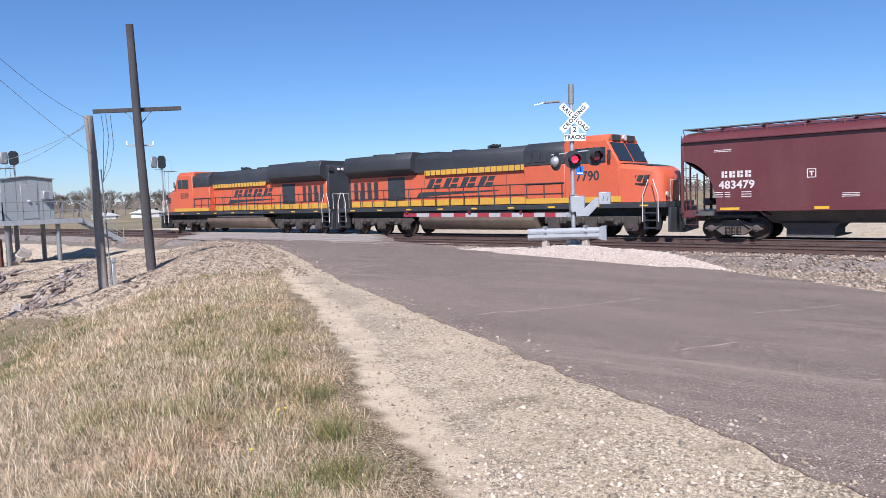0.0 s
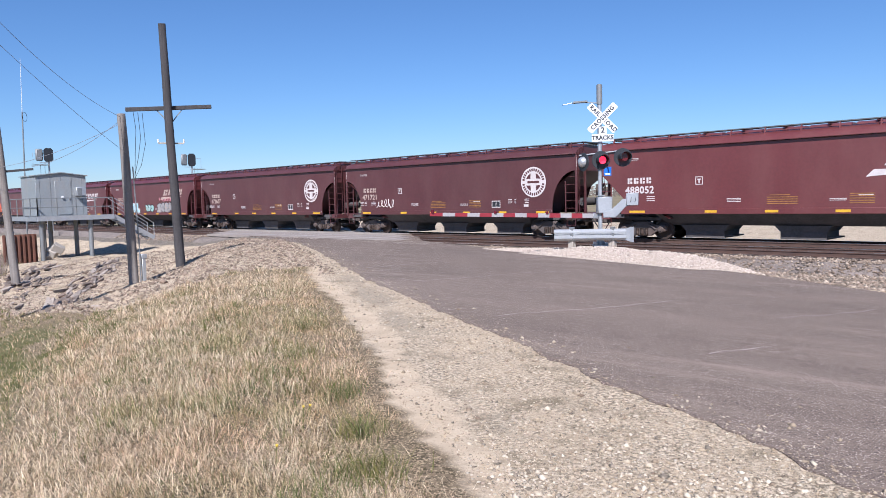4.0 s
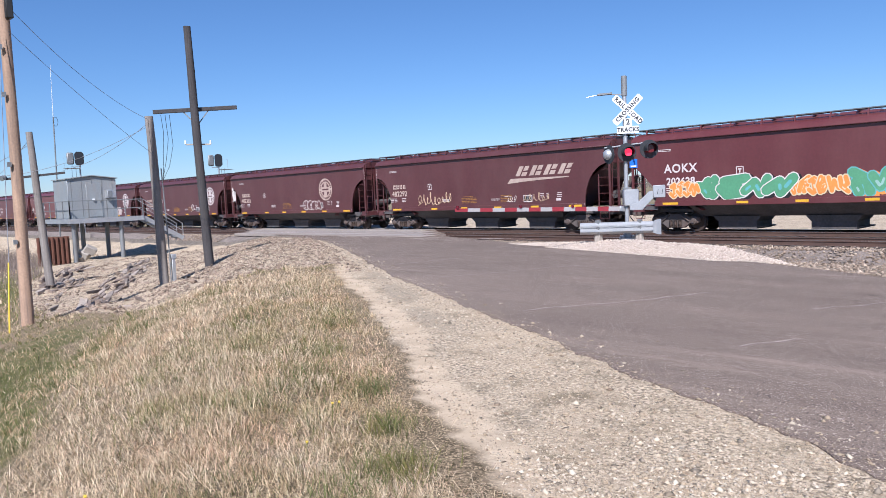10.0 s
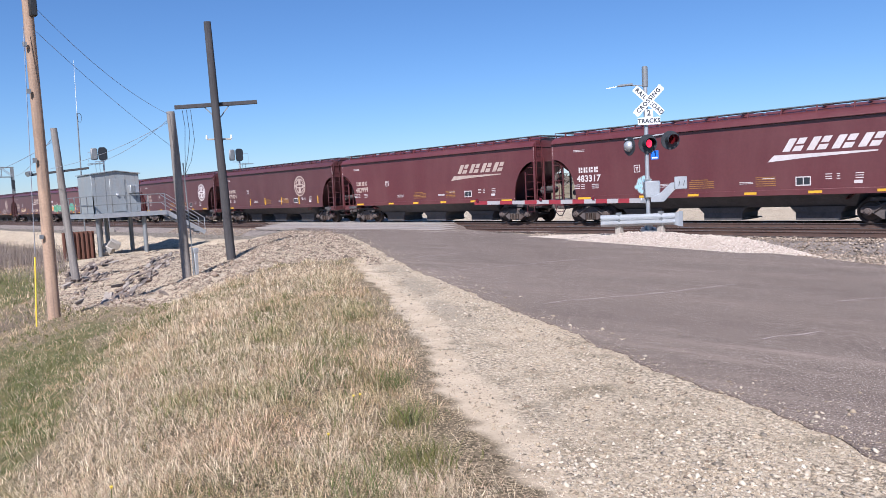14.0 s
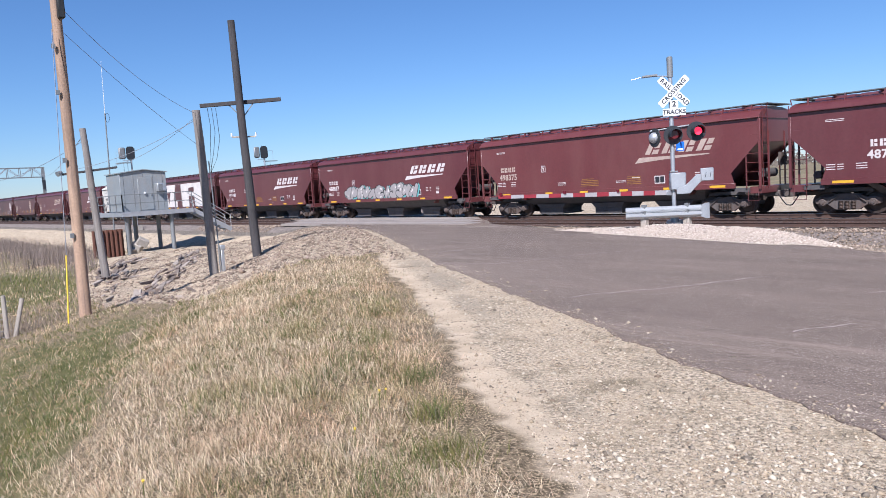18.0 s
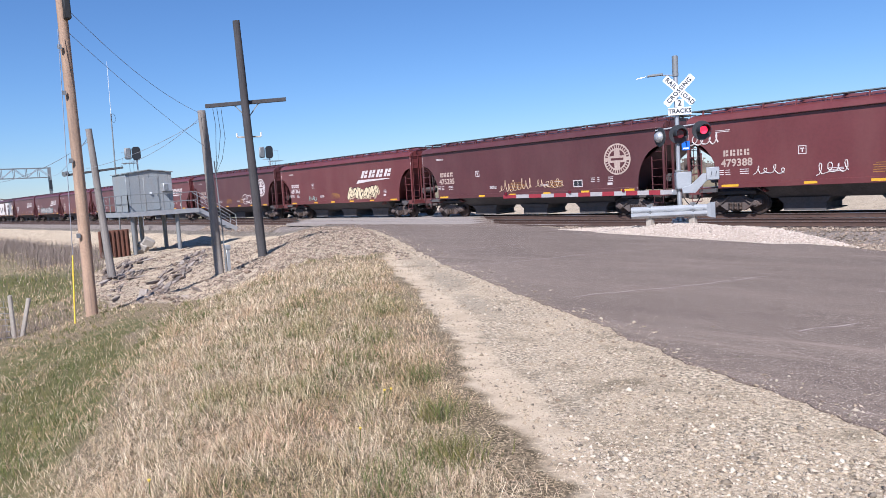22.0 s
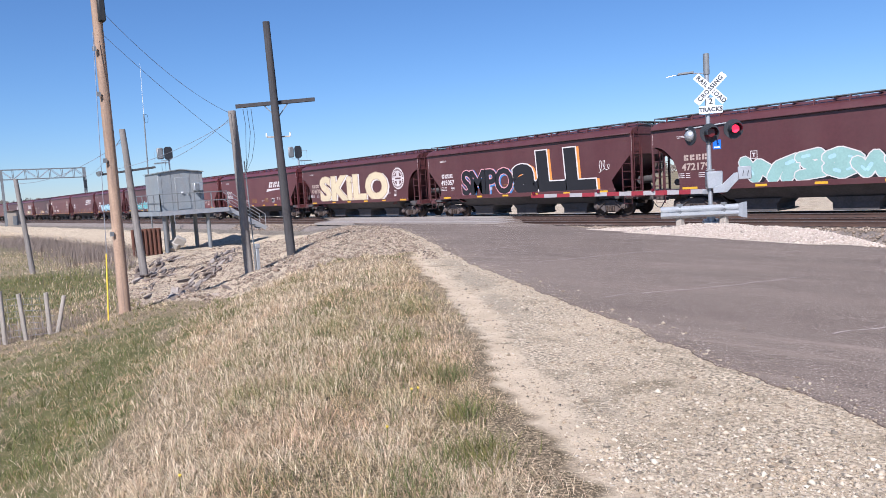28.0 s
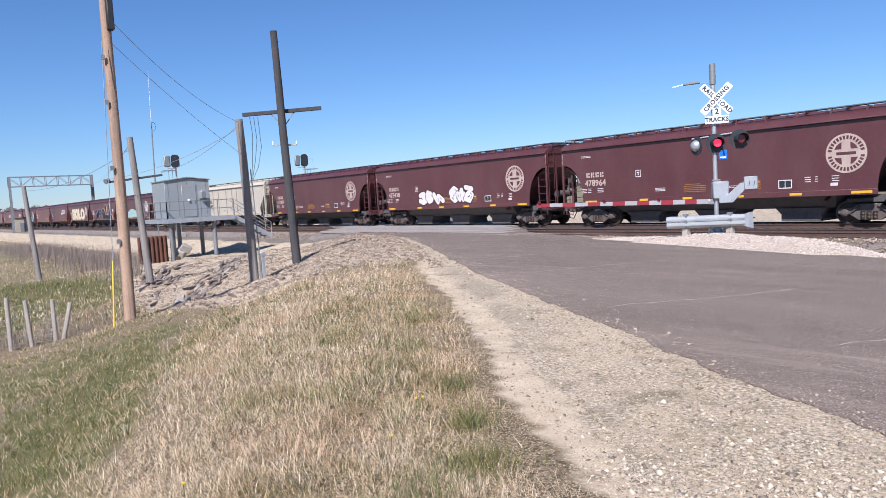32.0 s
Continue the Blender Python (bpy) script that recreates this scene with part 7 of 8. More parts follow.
def signal_mast(x, y, top, ladder_side):
    t = thing("track_signal", "railway signal mast with a black light head", "signal")
    part("mast", Shape().cyl((x, y, -0.6), (x, y, top), 0.075, n=10), "galv", t)
    part("base", Shape().box(x - 0.35, x + 0.35, y - 0.35, y + 0.35, -0.7, -0.1), "concrete", t, bevel=0.02)
    hd = Shape().prism([(y - 0.05 + a, top - 0.42 + b) for a, b in ((-0.40, -0.42), (-0.22, -0.62), (0.22, -0.62), (0.40, -0.42), (0.40, 0.42), (0.22, 0.62), (-0.22, 0.62), (-0.40, 0.42))], x + 0.10, x + 0.16, "x")
    head = part("signal_head", hd, "sign_black", t, "black oval signal head")
    for dz in (-0.45, 0.0, 0.45):
        part("visor", Shape().cyl((x - 0.25, y - 0.05, top - 0.45 + dz), (x + 0.10, y - 0.05, top - 0.45 + dz), 0.14, n=12), "galv", head, "pale lamp housing")
    part("head_box", Shape().box(x - 0.14, x + 0.10, y - 0.3, y + 0.2, top - 1.0, top + 0.1), "sign_black", t, bevel=0.04)
    part("back_head", Shape().box(x - 0.10, x + 0.12, y - 1.10, y - 0.48, top - 0.98, top + 0.12), "galv_dull", t, "grey signal housing", 0.10)
    part("head_bracket", Shape().beam((x, y - 0.75, top - 1.12), (x, y + 0.1, top - 1.12), 0.06, 0.06), "galv", t)
    for s in (-0.18, 0.18):
        part("ladder_side", Shape().tube([(x - 0.4, y + s + 0.5 * ladder_side, -0.3), (x - 0.1, y + s + 0.5 * ladder_side, top - 1.2)], 0.02, 5), "galv", t)
    part("service_platform", Shape().box(x - 0.5, x + 0.4, y + 0.1 * ladder_side, y + 1.3 * ladder_side, top - 1.35, top - 1.30), "galv_dull", t) if ladder_side > 0 else part("service_platform", Shape().box(x - 0.5, x + 0.4, y - 1.3, y - 0.1, top - 1.35, top - 1.30), "galv_dull", t)
    part("service_rail", Shape().tube([(x - 0.4, y + 0.3 * ladder_side, top - 1.3), (x - 0.4, y + 1.2 * ladder_side, top - 1.3), (x - 0.4, y + 1.2 * ladder_side, top - 0.25), (x - 0.4, y + 0.3 * ladder_side, top - 0.25)], 0.02, 5), "galv", t)


signal_mast(-72.1, 23.65, 7.25, -1)
signal_mast(-68.2, 35.5, 6.85, 1)
am = thing("radio_mast", "thin grey radio mast with a whip antenna", "antenna mast")
part("lower_mast", Shape().cyl((-52.5, 15.6, -2.0), (-52.0, 15.65, 8.2), 0.05, 0.04, 8), "galv_dull", am)
part("whip", Shape().cyl((-52.0, 15.65, 8.2), (-51.75, 15.65, 11.6), 0.022, 0.012, 6), "sign_white", am, "pale whip antenna")
part("cable_loop", Shape().tube([(-51.98, 15.77 + 0.14 * math.cos(a), 7.9 + 0.3 * math.sin(a)) for a in np.linspace(0, 6.28, 12)], 0.012, 4), "cable", am)


def signal_bridge():
    t = thing("signal_bridge", "far steel truss signal bridge over the tracks", "signal bridge")
    x, y0, y1, lo, hi = -166.0, 21.6, 37.0, 8.5, 10.4
    for dx in (-0.7, 0.7):
        for z in (lo, hi):
            part("chord", Shape().beam((x + dx, y0, z), (x + dx, y1, z), 0.16, 0.16), "galv_dull", t)
        for k in range(7):
            a, b = y0 + (y1 - y0) * k / 7, y0 + (y1 - y0) * (k + 1) / 7
            part("web_post", Shape().beam((x + dx, a, lo), (x + dx, a, hi), 0.1, 0.1, (1, 0, 0)), "galv_dull", t)
            part("web_brace", Shape().beam((x + dx, a, lo if k % 2 else hi), (x + dx, b, hi if k % 2 else lo), 0.09, 0.09, (1, 0, 0)), "galv", t)
    for y in (y0 + 0.2, y1 - 0.2):
        for dx in (-0.7, 0.7):
            part("leg", Shape().beam((x + dx, y, -0.8), (x + dx, y, hi), 0.28, 0.28, (1, 0, 0)), "galv_dull", t)
        for k in range(5):
            part("leg_brace", Shape().beam((x - 0.7, y, k * 1.9), (x + 0.7, y, (k + 1) * 1.9), 0.08, 0.08, (0, 1, 0)), "galv_dull", t)
    part("signal_box", Shape().box(x + 0.8, x + 1.1, y1 - 0.6, y1 - 0.1, lo - 2.4, lo - 0.6), "sign_black", t, "dark hanging signal")


signal_bridge()
hut = thing("signal_hut", "small tan signal hut beside the far tracks", "hut")
part("wall", Shape().box(-172, -168.5, 22.4, 25.2, -1.0, 2.3), "far_tan", hut, bevel=0.03)
part("roof", Shape().box(-172.2, -168.3, 22.2, 25.4, 2.3, 2.5), "far_roof", hut, bevel=0.03)
part("door", Shape().box(-168.5, -168.45, 23.3, 24.3, -0.8, 1.3), "galv_dull", hut)


def far_barn(x, y, lx, ly, h, mat, label):
    t = thing("far_building", label, "building", "far buildings")
    part("wall", Shape().box(x, x + lx, y, y + ly, -1.2, h), mat, t)
    part("roof", Shape().prism([(y - 0.4, h), (y + ly / 2, h + ly * 0.18), (y + ly + 0.4, h)], x - 0.3, x + lx + 0.3, "x"), "far_roof" if mat == "far_tan" else "far_white", t)
    for k in range(2):
        part("window", Shape().box(x + lx, x + lx + 0.05, y + ly * (0.2 + 0.4 * k), y + ly * (0.35 + 0.4 * k), 0.5, 1.7), "dark_glass", t)
    part("door", Shape().box(x + lx, x + lx + 0.06, y + ly * 0.82, y + ly * 0.95, -1.2, 1.0), "galv_dull", t)


far_barn(-208, 86.8, 6, 5.0, 0.0, "far_white", "far white trailer beyond the tracks")
far_barn(-209, 98.5, 8, 5.5, 0.4, "far_white", "far white metal building beyond the tracks")

# ---------------------------------------------------------------- loose stones, grass, brush and trees
rng = np.random.default_rng(7)
# road place, blades and spread of the lush tufts
TUFTS = ((4.94, -0.66, 150, 0.09), (4.1, -0.58, 230, 0.12), (3.7, -0.2, 160, 0.16), (5.9, -0.67, 110, 0.09), (9.2, -0.6, 110, 0.18), (7.6, -0.42, 130, 0.18), (6.7, -0.25, 110, 0.16), (6.0, 0.9, 110, 0.25), (4.4, 2.4, 260, 0.4), (6.3, 3.0, 300, 0.4), (7.6, 3.2, 300, 0.4), (9.5, 3.6, 300, 0.5), (11.5, 3.9, 300, 0.5), (8.4, 0.5, 110, 0.25), (10.5, 0.2, 120, 0.3), (12.5, 2.6, 160, 0.4))


def raw_mesh(name, verts, faces, material, smooth=False):
    """A mesh straight from arrays; faces all of one length."""
    me = bpy.data.meshes.new(name)
    n, k = faces.shape
    me.vertices.add(len(verts))
    me.vertices.foreach_set("co", np.asarray(verts, np.float32).ravel())
    me.loops.add(n * k)
    me.loops.foreach_set("vertex_index", faces.astype(np.int32).ravel())
    me.polygons.add(n)
    me.polygons.foreach_set("loop_start", np.arange(0, n * k, k, dtype=np.int32))
    me.polygons.foreach_set("loop_total", np.full(n, k, np.int32))
    me.update(calc_edges=True)
    me.validate()
    me.materials.append(M[material])
    return me


OCTA_V = np.array([(1, 0, 0), (-1, 0, 0), (0, 1, 0), (0, -1, 0), (0, 0, 1), (0, 0, -1)], float)
OCTA_F = np.array([(0, 2, 4), (2, 1, 4), (1, 3, 4), (3, 0, 4), (2, 0, 5), (1, 2, 5), (3, 1, 5), (0, 3, 5)])


def surface_z(x, y):
    """The ground, or the asphalt where it lies higher."""
    u, w = to_uw(x, y)
    a, b = road_left(u), road_right(u)
    k = np.clip((w - a) / (b - a), 0, 1)
    top = road_z(x, y) + 0.011 + 0.06 * (1 - (2 * k - 1) ** 2) - 0.011 * ease(23, 25, y)
    return np.where((w < a) & (w > b) & (np.asarray(y) < 22), np.maximum(top, ground_z(x, y)), ground_z(x, y))


def stones(name, x, y, size, material, label, sink=0.25):
    n = len(x)
    a = rng.uniform(0, 2 * math.pi, n)
    ca, sa = np.cos(a)[:, None], np.sin(a)[:, None]
    sx, sy, sz = size * rng.uniform(0.7, 1.4, n), size * rng.uniform(0.6, 1.1, n), size * rng.uniform(0.35, 0.8, n)
    v = OCTA_V[None] * np.stack([sx, sy, sz], -1)[:, None, :]
    v = v + rng.uniform(-0.35, 0.35, v.shape) * size[:, None, None]
    vx, vy = v[..., 0] * ca - v[..., 1] * sa, v[..., 0] * sa + v[..., 1] * ca
    z = surface_z(x, y)
    verts = np.stack([vx + x[:, None], vy + y[:, None], v[..., 2] + (z + sz * (0.5 - sink))[:, None]], -1).reshape(-1, 3)
    faces = (OCTA_F[None] + (np.arange(n) * 6)[:, None, None]).reshape(-1, 3)
    return tagged(new(name, raw_mesh(name, verts, faces, material)), label, "gravel", kind="stuff")


def pick(n, r0, r1, power=1.5, a0=2, a1=92):
    """Places before the camera, thinning out with distance."""
    a = np.radians(rng.uniform(a0, a1, n))
    r = (r0 ** (2 - power) + rng.uniform(0, 1, n) * (r1 ** (2 - power) - r0 ** (2 - power))) ** (1 / (2 - power))
    return -r * np.sin(a), r * np.cos(a), r


x, y, r = pick(230000, 3.0, 34, 1.6)
u, w = to_uw(x, y)
lay = ground_layers(x, y)
keep = (lay["stones"] > 0.45) & (w > road_right(u) - 0.1) & (w < 1.5) & ((rng.uniform(0, 1, len(x)) < np.exp(-np.clip(road_left(u) - w + 0.02, 0, 9) / 0.16)) & (rng.uniform(0, 1, len(x)) > 0.62 * lay["dirt"] + 0.45 * lay["lane"] + 0.15 + 0.2 * wave(x, y, 0.9, 21)))
x, y, r = x[keep][:52000], y[keep][:52000], r[keep][:52000]
size = np.clip(rng.lognormal(-5.1, 0.5, len(x)) * (0.8 + r / 18), 0.003, 0.03)
stones("shoulder_gravel", x, y, size, "gravel_bits", "loose pale limestone gravel on the road shoulder")

# a patch of coarser white chips, and a few lone ones
cu, cw = np.concatenate([rng.normal(3.3, 0.5, 1500), rng.normal(3.75, 0.22, 420), rng.uniform(2, 14, 400)]), np.concatenate([rng.normal(-2.2, 0.32, 1500), rng.normal(-1.42, 0.13, 420), rng.uniform(-2.7, -1.2, 400)])
x, y = from_uw(cu, cw)
stones("white_chips", x, y, np.clip(rng.lognormal(-4.65, 0.4, len(x)), 0.005, 0.026), "white_bits", "coarse white limestone chips by the road edge")

u0, w0 = rng.uniform(16, 44, 70000), rng.uniform(-1.8, 11, 70000)
x, y = from_uw(u0, w0)
keep = (ground_layers(x, y)["stones"] > 0.35) & (y < 23) & (rng.uniform(0, 1, len(x)) < np.clip(1.3 - u0 / 50, 0.2, 1))
x, y = x[keep][:34000], y[keep][:34000]
stones("bank_gravel", x, y, np.clip(rng.lognormal(-3.95, 0.5, len(x)), 0.012, 0.10), "bank_bits", "coarse brown gravel and broken stone on the bank")

x, y = rng.uniform(-24, -4.5, 140000), rng.uniform(13.5, 23.5, 140000)
keep = pile_height(x, y) > 0.03
x, y = x[keep][:26000], y[keep][:26000]
stones("fresh_gravel_pile", x, y, np.clip(rng.lognormal(-4.0, 0.35, len(x)), 0.010, 0.045), "pile_bits", "heap of fresh pale gravel round the signal")

x, y = rng.uniform(-22, 4, 130000), rng.uniform(10.5, 24.6, 130000)
u, w = to_uw(x, y)
keep = (w < road_right(u) - 0.45 + 0.3 * rng.normal(0, 0.5, len(x))) & (pile_height(x, y) < 0.05) & (rng.uniform(0, 1, len(x)) < 0.9)
x, y = x[keep][:40000], y[keep][:40000]
stones("loose_ballast", x, y, np.clip(rng.lognormal(-3.60, 0.45, len(x)), 0.012, 0.07), "ballast_bits", "dark and pale ballast stones beside the track")

x, y = rng.uniform(-60, 6, 26000), np.concatenate([rng.uniform(23.7, 26.1, 20000), rng.uniform(26.6, 27.6, 6000)])
keep = (x > -22) | (x < -47)
x, y = x[keep], y[keep]
zb = np.interp(y, (23.9, 24.9, 33.5), (-0.62, -0.22, -0.22))
size = np.clip(rng.lognormal(-3.3, 0.3, len(x)), 0.02, 0.07)
ob = stones("bed_ballast", x, y, size, "ballast_bits", "ballast stones between the ties")
co = np.empty(len(ob.data.vertices) * 3, np.float32)
ob.data.vertices.foreach_get("co", co)
co = co.reshape(-1, 3)
co[:, 2] += np.repeat(zb - ground_z(x, y) + 0.02, 6)
ob.data.vertices.foreach_set("co", co.ravel())
ob.data.update()

# layers of broken asphalt and concrete that stick out of the bank in long broken ridges
def ridge(line, step, long, broad, thick, rows, pale=0.2):
    """Slabs laid end to end along a line of (u, w), their outer edge lifted."""
    pts = [Vector((u, w, 0)) for u, w in line]
    for a, b in zip(pts, pts[1:]):
        n = max(1, int((b - a).length / step))
        for k in range(n):
            for row in range(rows):
                c = a.lerp(b, (k + random.random()) / n)
                uu, ww = c.x, c.y + (row - (rows - 1) / 2) * broad * 1.5 + random.gauss(0, 0.20)
                px, py = from_uw(uu, ww)
                qx, qy = from_uw(uu + (b - a).x * 0.1, ww + (b - a).y * 0.1)
                turn = math.degrees(math.atan2(qy - py, qx - px))
                la, lb, lc = long * random.uniform(0.5, 1.2), broad * random.uniform(0.5, 1.1), thick * random.uniform(0.6, 1.3)
                poly = [(la * math.cos(t) * random.uniform(0.7, 1.1), lb * math.sin(t) * random.uniform(0.7, 1.15)) for t in np.linspace(0, 2 * math.pi, 9)[:-1]]
                white = random.random() < pale
                ob = single("broken_slab", Shape().prism(poly, -lc, lc, "z"), "slab" if white else "dark_slab", "pale broken concrete slab stuck in the stony bank" if white else "dark broken asphalt layer sticking out of the bank", "rubble", "slabs on the bank", bevel=0.012, smooth=False)
                ob.matrix_basis = pose(px, py, float(ground_z(px, py)) - 0.3 * lc, random.uniform(-24, 8), random.uniform(-5, 5), turn + random.uniform(-8, 8))


ridge(((27.5, 7.7), (31.0, 8.6), (36.0, 9.5), (41.5, 10.2)), 0.8, 1.3, 0.15, 0.05, 4, 0.3)
ridge(((19.2, 4.75), (22.0, 5.1), (25.5, 5.2), (29.5, 5.5), (33.5, 5.85), (40.0, 6.4)), 0.75, 1.2, 0.10, 0.035, 4, 0.3)
ridge(((22.0, 6.2), (26.0, 6.9), (31.0, 7.4)), 1.2, 0.9, 0.09, 0.03, 2, 0.5)
ridge(((18.6, 3.6), (20.2, 4.0)), 0.5, 0.5, 0.08, 0.04, 1)


def blades(name, x, y, height, width, lean, material, label, category="grass", z=None, curl=0.35):
    n = len(x)
    z = ground_z(x, y) if z is None else z
    a, b = rng.uniform(0, 2 * math.pi, n), rng.uniform(0, 2 * math.pi, n)
    dx, dy = np.cos(a) * width / 2, np.sin(a) * width / 2
    lx, ly = np.cos(b) * lean * height, np.sin(b) * lean * height
    base = np.stack([x, y, z - 0.02], -1)
    side = np.stack([dx, dy, np.zeros(n)], -1)
    mid = base + np.stack([lx * curl, ly * curl, height * 0.6], -1)
    tip = base + np.stack([lx, ly, height * np.sqrt(np.clip(1 - 0.5 * lean ** 2, 0.1, 1))], -1)
    verts = np.stack([base - side, base + side, mid + side * 0.7, mid - side * 0.7, tip], 1).reshape(-1, 3)
    o = (np.arange(n) * 5)[:, None]
    faces = np.concatenate([o + np.array([0, 1, 2]), o + np.array([0, 2, 3]), o + np.array([3, 2, 4])])
    return tagged(new(name, raw_mesh(name, verts, faces, material)), label, category, kind="stuff")


def grass_places(n, r0=2.6, r1=27, power=1.35):
    x, y, r = pick(n, r0, r1, power, 4, 100)
    lay = ground_layers(x, y)
    u, w = to_uw(x, y)
    edge = np.interp(u, (-5, 1, 4, 8, 15, 19, 30), (-0.9, -0.95, -0.95, -1.15, -1.2, -1.5, -1.9))
    thick = np.clip((w - edge + 0.03 + 0.22 * wave(x, y, 0.5, 33)) / 0.30, 0, 1)
    keep = (lay["stones"] < 0.5) & (rng.uniform(0, 1, n) < thick * (0.72 + 0.28 * wave(x, y, 0.7, 30)) + 0.05 * ease(-0.45, 0.0, w - edge)) & (y < 21)
    return x[keep], y[keep], r[keep], w[keep], u[keep]


x, y, r, w, u = grass_places(900000)
keep = rng.uniform(0, 1, len(x)) > 0.62 * np.exp(-((w - np.interp(u, (4, 6, 8, 11, 15), (1.75, 1.95, 2.35, 3.0, 3.6)) + 0.2 * wave(x, y, 0.9, 45)) / 0.30) ** 2)
x, y, r, w, u = x[keep], y[keep], r[keep], w[keep], u[keep]
tall = 0.092 + 0.045 * wave(x, y, 1.1, 40) + 0.06 * wave(x, y, 0.21, 41)
lush = green_part(x, y)
short = np.clip((w + 1.5) / 1.0, 0.55, 1) * (1 - 0.4 * ease(2.0, 3.4, w + 0.4 * wave(x, y, 1.3, 44) - 0.10 * np.clip(u - 8, 0, 8)))
greenish = 0.40 + 0.20 * ease(1.4, 2.6, w - 0.10 * np.clip(u - 8, 0, 8)) + 0.30 * lush + 0.16 * ease(0.2, 0.9, w - np.interp(u, (4, 6, 8, 11, 15), (1.75, 1.95, 2.35, 3.0, 3.6))) + 0.34 * wave(x, y, 1.7, 42) + 0.30 * wave(x, y, 0.45, 43)
is_green = rng.uniform(0, 1, len(x)) < np.clip(greenish, 0.05, 0.86)
h = np.clip(tall * short * rng.uniform(0.35, 1.6, len(x)) * (0.75 + 0.25 * ease(4, 9, r)), 0.02, 0.30)
wd = 0.0014 + 0.00042 * r
# the blades stand in small clumps and lean out of them
cell = 0.055 + 0.006 * r
ca, cb = np.floor(x / cell), np.floor(y / cell)
hx, hy = np.modf(np.sin(ca * 12.9898 + cb * 78.233) * 43758.5453)[0], np.modf(np.sin(ca * 39.3467 + cb * 11.135) * 24634.6345)[0]
gx, gy = (ca + 0.5 + 0.5 * hx) * cell, (cb + 0.5 + 0.5 * hy) * cell
x, y = gx + (x - gx) * 0.62, gy + (y - gy) * 0.62
h = h * (1 + 0.45 * np.modf(np.sin(ca * 7.13 + cb * 3.71) * 9517.3)[0])
d = ~is_green
blades("dry_grass", x[d], y[d], h[d], wd[d], 0.15 + 1.2 * rng.uniform(0, 1, d.sum()), "dry_blades", "dry straw-coloured grass on the road bank")
g = is_green
blades("green_grass", x[g], y[g], h[g] * 0.72, wd[g], 0.12 + 1.15 * rng.uniform(0, 1, g.sum()), "green_blades", "young green grass among the dry stalks")
# low litter of flattened straw
x, y, r, w, u = grass_places(160000, 2.6, 16, 1.4)
keep = (w < 2.0) | (rng.uniform(0, 1, len(x)) < 0.3)
x, y, r = x[keep], y[keep], r[keep]
blades("straw_litter", x, y, rng.uniform(0.05, 0.16, len(x)), 0.0018 + 0.0003 * r, rng.uniform(1.1, 1.4, len(x)), "dry_blades", "flattened straw between the grass")
# lusher tufts
tx, ty = [], []
for uu, ww, n, rad in TUFTS:
    cx, cy = from_uw(uu, ww)
    tx.append(cx + rng.normal(0, rad, n * 2))
    ty.append(cy + rng.normal(0, rad, n * 2))
tx, ty = np.concatenate(tx), np.concatenate(ty)
blades("grass_tuft", tx, ty, rng.uniform(0.09, 0.23, len(tx)), np.full(len(tx), 0.0042), rng.uniform(0.3, 1.2, len(tx)), "green_blades", "lush green grass tufts by the path")
# dandelions
for uu, ww in ((5.34, -0.32), (5.36, -0.37), (4.2, 1.1), (4.5, -0.1)):
    cx, cy = from_uw(uu, ww)
    cz = float(ground_z(cx, cy))
    t = thing("dandelion", "small yellow dandelion in the dry grass", "flower", "dandelions")
    part("stem", Shape().tube([(cx, cy, cz), (cx + 0.01, cy, cz + 0.13)], 0.003, 5), "green_blades", t)
    part("flower", Shape().cyl((cx + 0.01, cy, cz + 0.128), (cx + 0.012, cy, cz + 0.138), 0.007, 0.010, 9), "marker_yellow", t)

# tall dead stalks at the foot of the bank and by the fence
x, y = rng.uniform(-95, -27, 60000), rng.uniform(5, 17, 60000)
u, w = to_uw(x, y)
lay = ground_layers(x, y)
near_bank = np.exp(-((y - (10.8 - 0.02 * x)) / 2.1) ** 2)
keep = (w > 7.5) & (rng.uniform(0, 1, len(x)) < near_bank * (0.75 + 0.5 * wave(x, y, 3, 50))) & (lay["stones"] < 0.3)
x, y = x[keep], y[keep]
blades("dead_brush", x, y, rng.uniform(0.3, 1.05, len(x)), rng.uniform(0.010, 0.024, len(x)), rng.uniform(0.1, 0.6, len(x)), "brush", "tall dead brush stalks below the track bank", "brush")
x, y = rng.normal(-18.9, 0.6, 1100), rng.uniform(0.0, 4.3, 1100)
blades("fence_weeds", x, y, rng.uniform(0.15, 0.5, 1100), rng.uniform(0.004, 0.009, 1100), rng.uniform(0.1, 0.8, 1100), "brush", "dead weeds along the wire fence", "weeds")
x, y = rng.uniform(-70, -19, 60000), rng.uniform(-12, 15, 60000)
u, w = to_uw(x, y)
keep = (w > 5.5) & (ground_layers(x, y)["stones"] < 0.4)
x, y = x[keep], y[keep]
g = rng.uniform(0, 1, len(x)) < np.clip(0.30 + 0.5 * green_part(x, y) + 0.30 * wave(x, y, 4, 52), 0, 0.85)
blades("field_grass", x[~g], y[~g], rng.uniform(0.06, 0.22, (~g).sum()), rng.uniform(0.008, 0.02, (~g).sum()), rng.uniform(0.2, 1.1, (~g).sum()), "dry_blades", "rough dry grass in the low field")
blades("field_green", x[g], y[g], rng.uniform(0.08, 0.2, g.sum()), rng.uniform(0.012, 0.03, g.sum()), rng.uniform(0.2, 1.0, g.sum()), "green_blades", "green grass patches in the low field")
x, y = rng.uniform(-190, -48, 6000), rng.uniform(12.5, 18.5, 6000)
blades("bank_grass", x, y, rng.uniform(0.08, 0.28, 6000), rng.uniform(0.015, 0.035, 6000), rng.uniform(0.3, 1.2, 6000), "dry_blades", "pale dry grass on the track bank")


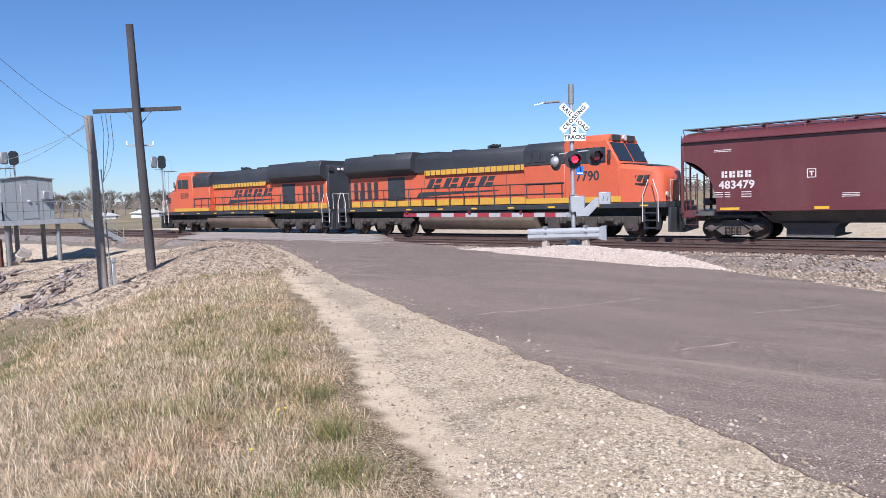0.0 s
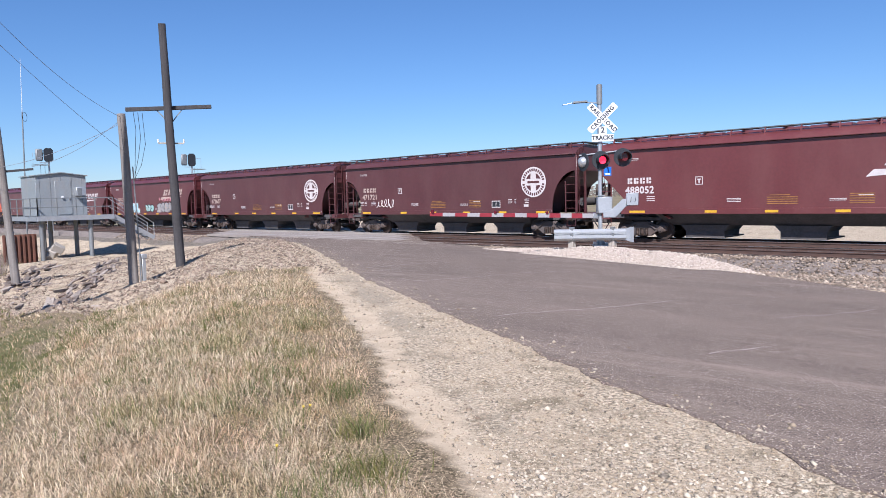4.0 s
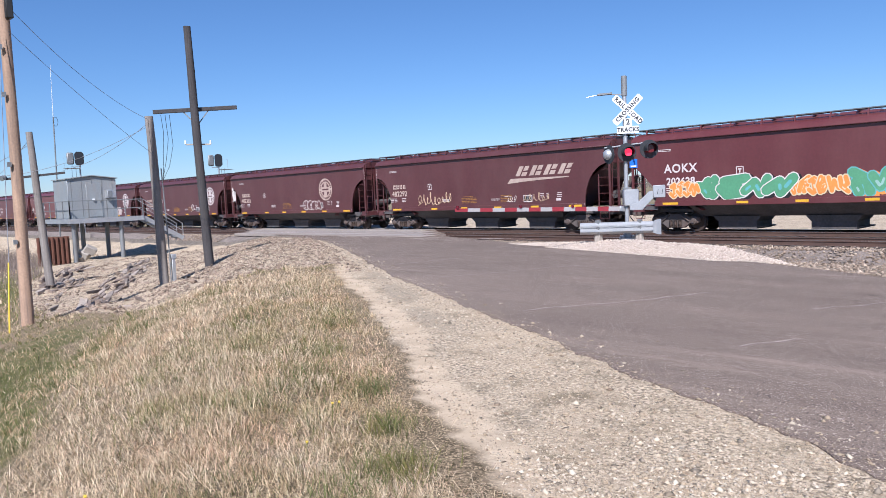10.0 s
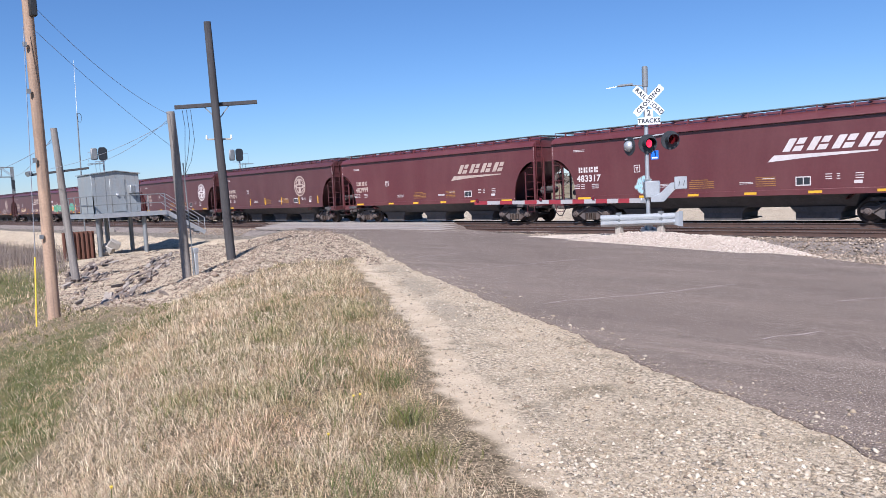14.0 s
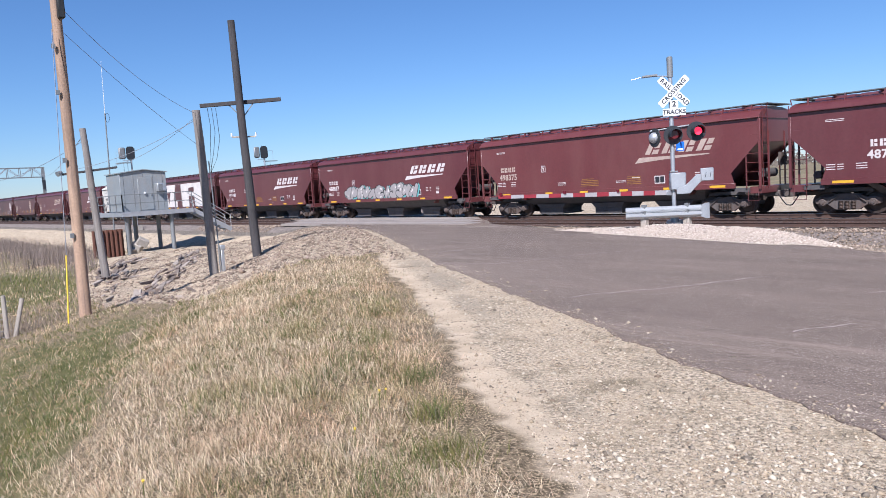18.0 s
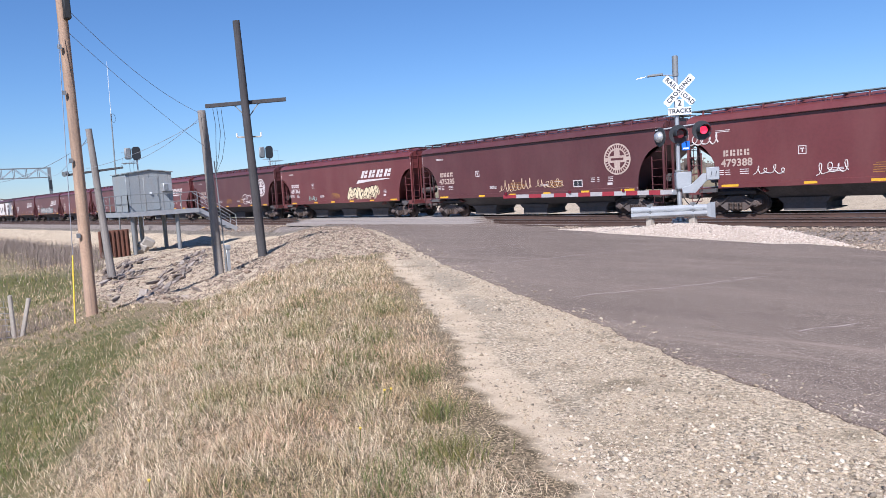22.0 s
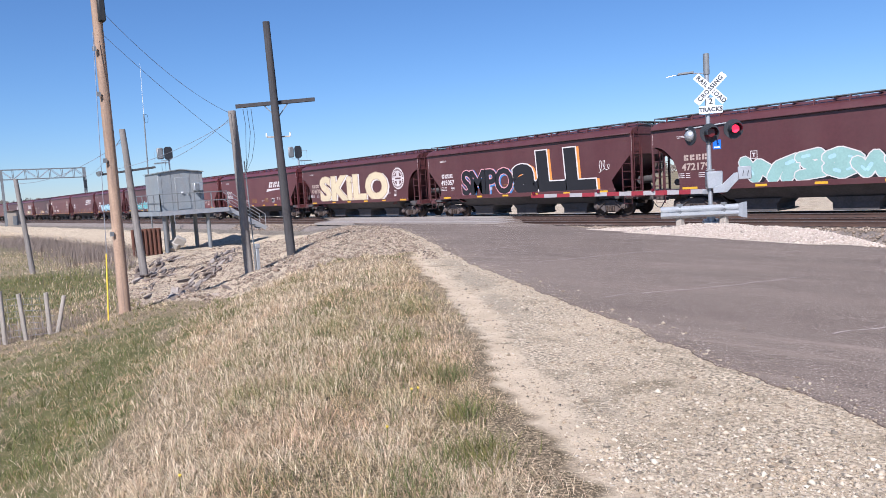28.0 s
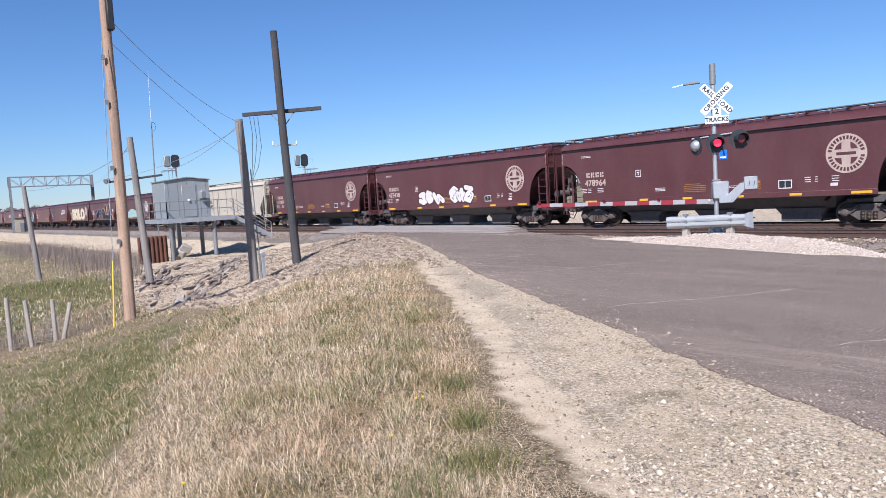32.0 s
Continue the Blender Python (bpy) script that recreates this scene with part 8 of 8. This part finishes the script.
def bare_tree(seed, height):
    """Trunk, forking limbs and a haze of fine twigs."""
    r = random.Random(seed)
    t = thing("bare_tree", "leafless grey tree on the far side of the tracks", "tree", "far trees")
    trunk = Shape()
    limbs, twigs = Shape(), []

    def grow(p, d, length, rad, depth):
        q = p + d * length
        (trunk if depth == 0 else limbs).cyl(p, q, rad, rad * 0.65, 7 if depth < 2 else 5)
        if depth >= 4:
            for _ in range(9):
                e = (d + Vector((r.uniform(-1, 1), r.uniform(-1, 1), r.uniform(-0.3, 1.1)))).normalized()
                twigs.append((q, q + e * length * r.uniform(0.7, 1.5)))
            return
        for _ in range(3 if depth else 5):
            e = (d * 0.9 + Vector((r.uniform(-1, 1), r.uniform(-1, 1), r.uniform(-0.1, 0.8)))).normalized()
            grow(p.lerp(q, r.uniform(0.55, 1.0)), e, length * r.uniform(0.62, 0.8), rad * 0.55, depth + 1)

    grow(Vector((0, 0, -0.3)), Vector((0, 0, 1)), height * 0.30, height * 0.028, 0)
    part("trunk", trunk, "twig", t)
    part("limbs", limbs, "twig", t, smooth=False)
    v, f = [], []
    for a, b in twigs:
        s = (b - a).cross(Vector((r.uniform(-1, 1), r.uniform(-1, 1), 0.2))).normalized() * 0.03
        f.append((len(v), len(v) + 1, len(v) + 2))
        v += [a - s, a + s, b]
    me = raw_mesh("crown", np.array(v), np.array(f), "bud")
    tagged(part("crown", me, "", t), kind="stuff")
    return t


protos = [bare_tree(3, 12.5), bare_tree(8, 11.5), bare_tree(15, 14.0)]
for k, (tx, ty) in enumerate(((-255, 90), (-262, 99), (-250, 106))):
    protos[k].matrix_basis = pose(tx, ty, -0.9)
for k in range(19):
    tx = -262 - random.uniform(-8, 12) - (k % 3) * 20
    ty = 84 + k * 4.4 + random.uniform(-2, 2)
    copy_thing(protos[k % 3], pose(tx, ty, -0.9, 0, 0, random.uniform(0, 360)))
for k in range(14):
    copy_thing(protos[k % 3], pose(-430 - random.uniform(0, 60), 58 + k * 6 + random.uniform(-2, 2), -0.9, 0, 0, random.uniform(0, 360)))

# far woods all along the horizon
v, f = [], []
for k in range(2600):
    a = radians(rng.uniform(-75, 100))
    d = rng.uniform(520, 1500)
    px, py = -d * math.sin(a), d * math.cos(a)
    if py < 45 or px > 900:
        continue
    hgt, wid = rng.uniform(6, 13), rng.uniform(5, 12)
    ca, sa = math.cos(a), math.sin(a)
    for j in range(10):
        ox, oz = rng.normal(0, wid * 0.4), rng.uniform(0.05, 1) ** 0.8 * hgt
        r = rng.uniform(0.8, 2.2)
        n0 = len(v)
        v += [(px + ca * (ox + r * math.cos(t)), py + sa * (ox + r * math.cos(t)) + rng.uniform(-1, 1), -1 + oz + r * 0.9 * math.sin(t)) for t in (0.3, 2.2, 4.1)]
        f.append((n0, n0 + 1, n0 + 2))
tagged(new("far_woods", raw_mesh("far_woods", np.array(v), np.array(f), "bud")), "distant leafless woods along the horizon", "woods", kind="stuff")


# ---------------------------------------------------------------- what moves


def motions():
    """The train rolls by at a steady pace."""
    for car, x in CARS_MADE + ENGINES:
        turn = 180 if car.name.startswith("locomotive") and car["label"].startswith("leading") else 0
        walk(car, [(t, pose(x - SPEED * t, TRACKS[1], 0, 0, 0, turn)) for t in (0, 8, 16, 24, 32)])
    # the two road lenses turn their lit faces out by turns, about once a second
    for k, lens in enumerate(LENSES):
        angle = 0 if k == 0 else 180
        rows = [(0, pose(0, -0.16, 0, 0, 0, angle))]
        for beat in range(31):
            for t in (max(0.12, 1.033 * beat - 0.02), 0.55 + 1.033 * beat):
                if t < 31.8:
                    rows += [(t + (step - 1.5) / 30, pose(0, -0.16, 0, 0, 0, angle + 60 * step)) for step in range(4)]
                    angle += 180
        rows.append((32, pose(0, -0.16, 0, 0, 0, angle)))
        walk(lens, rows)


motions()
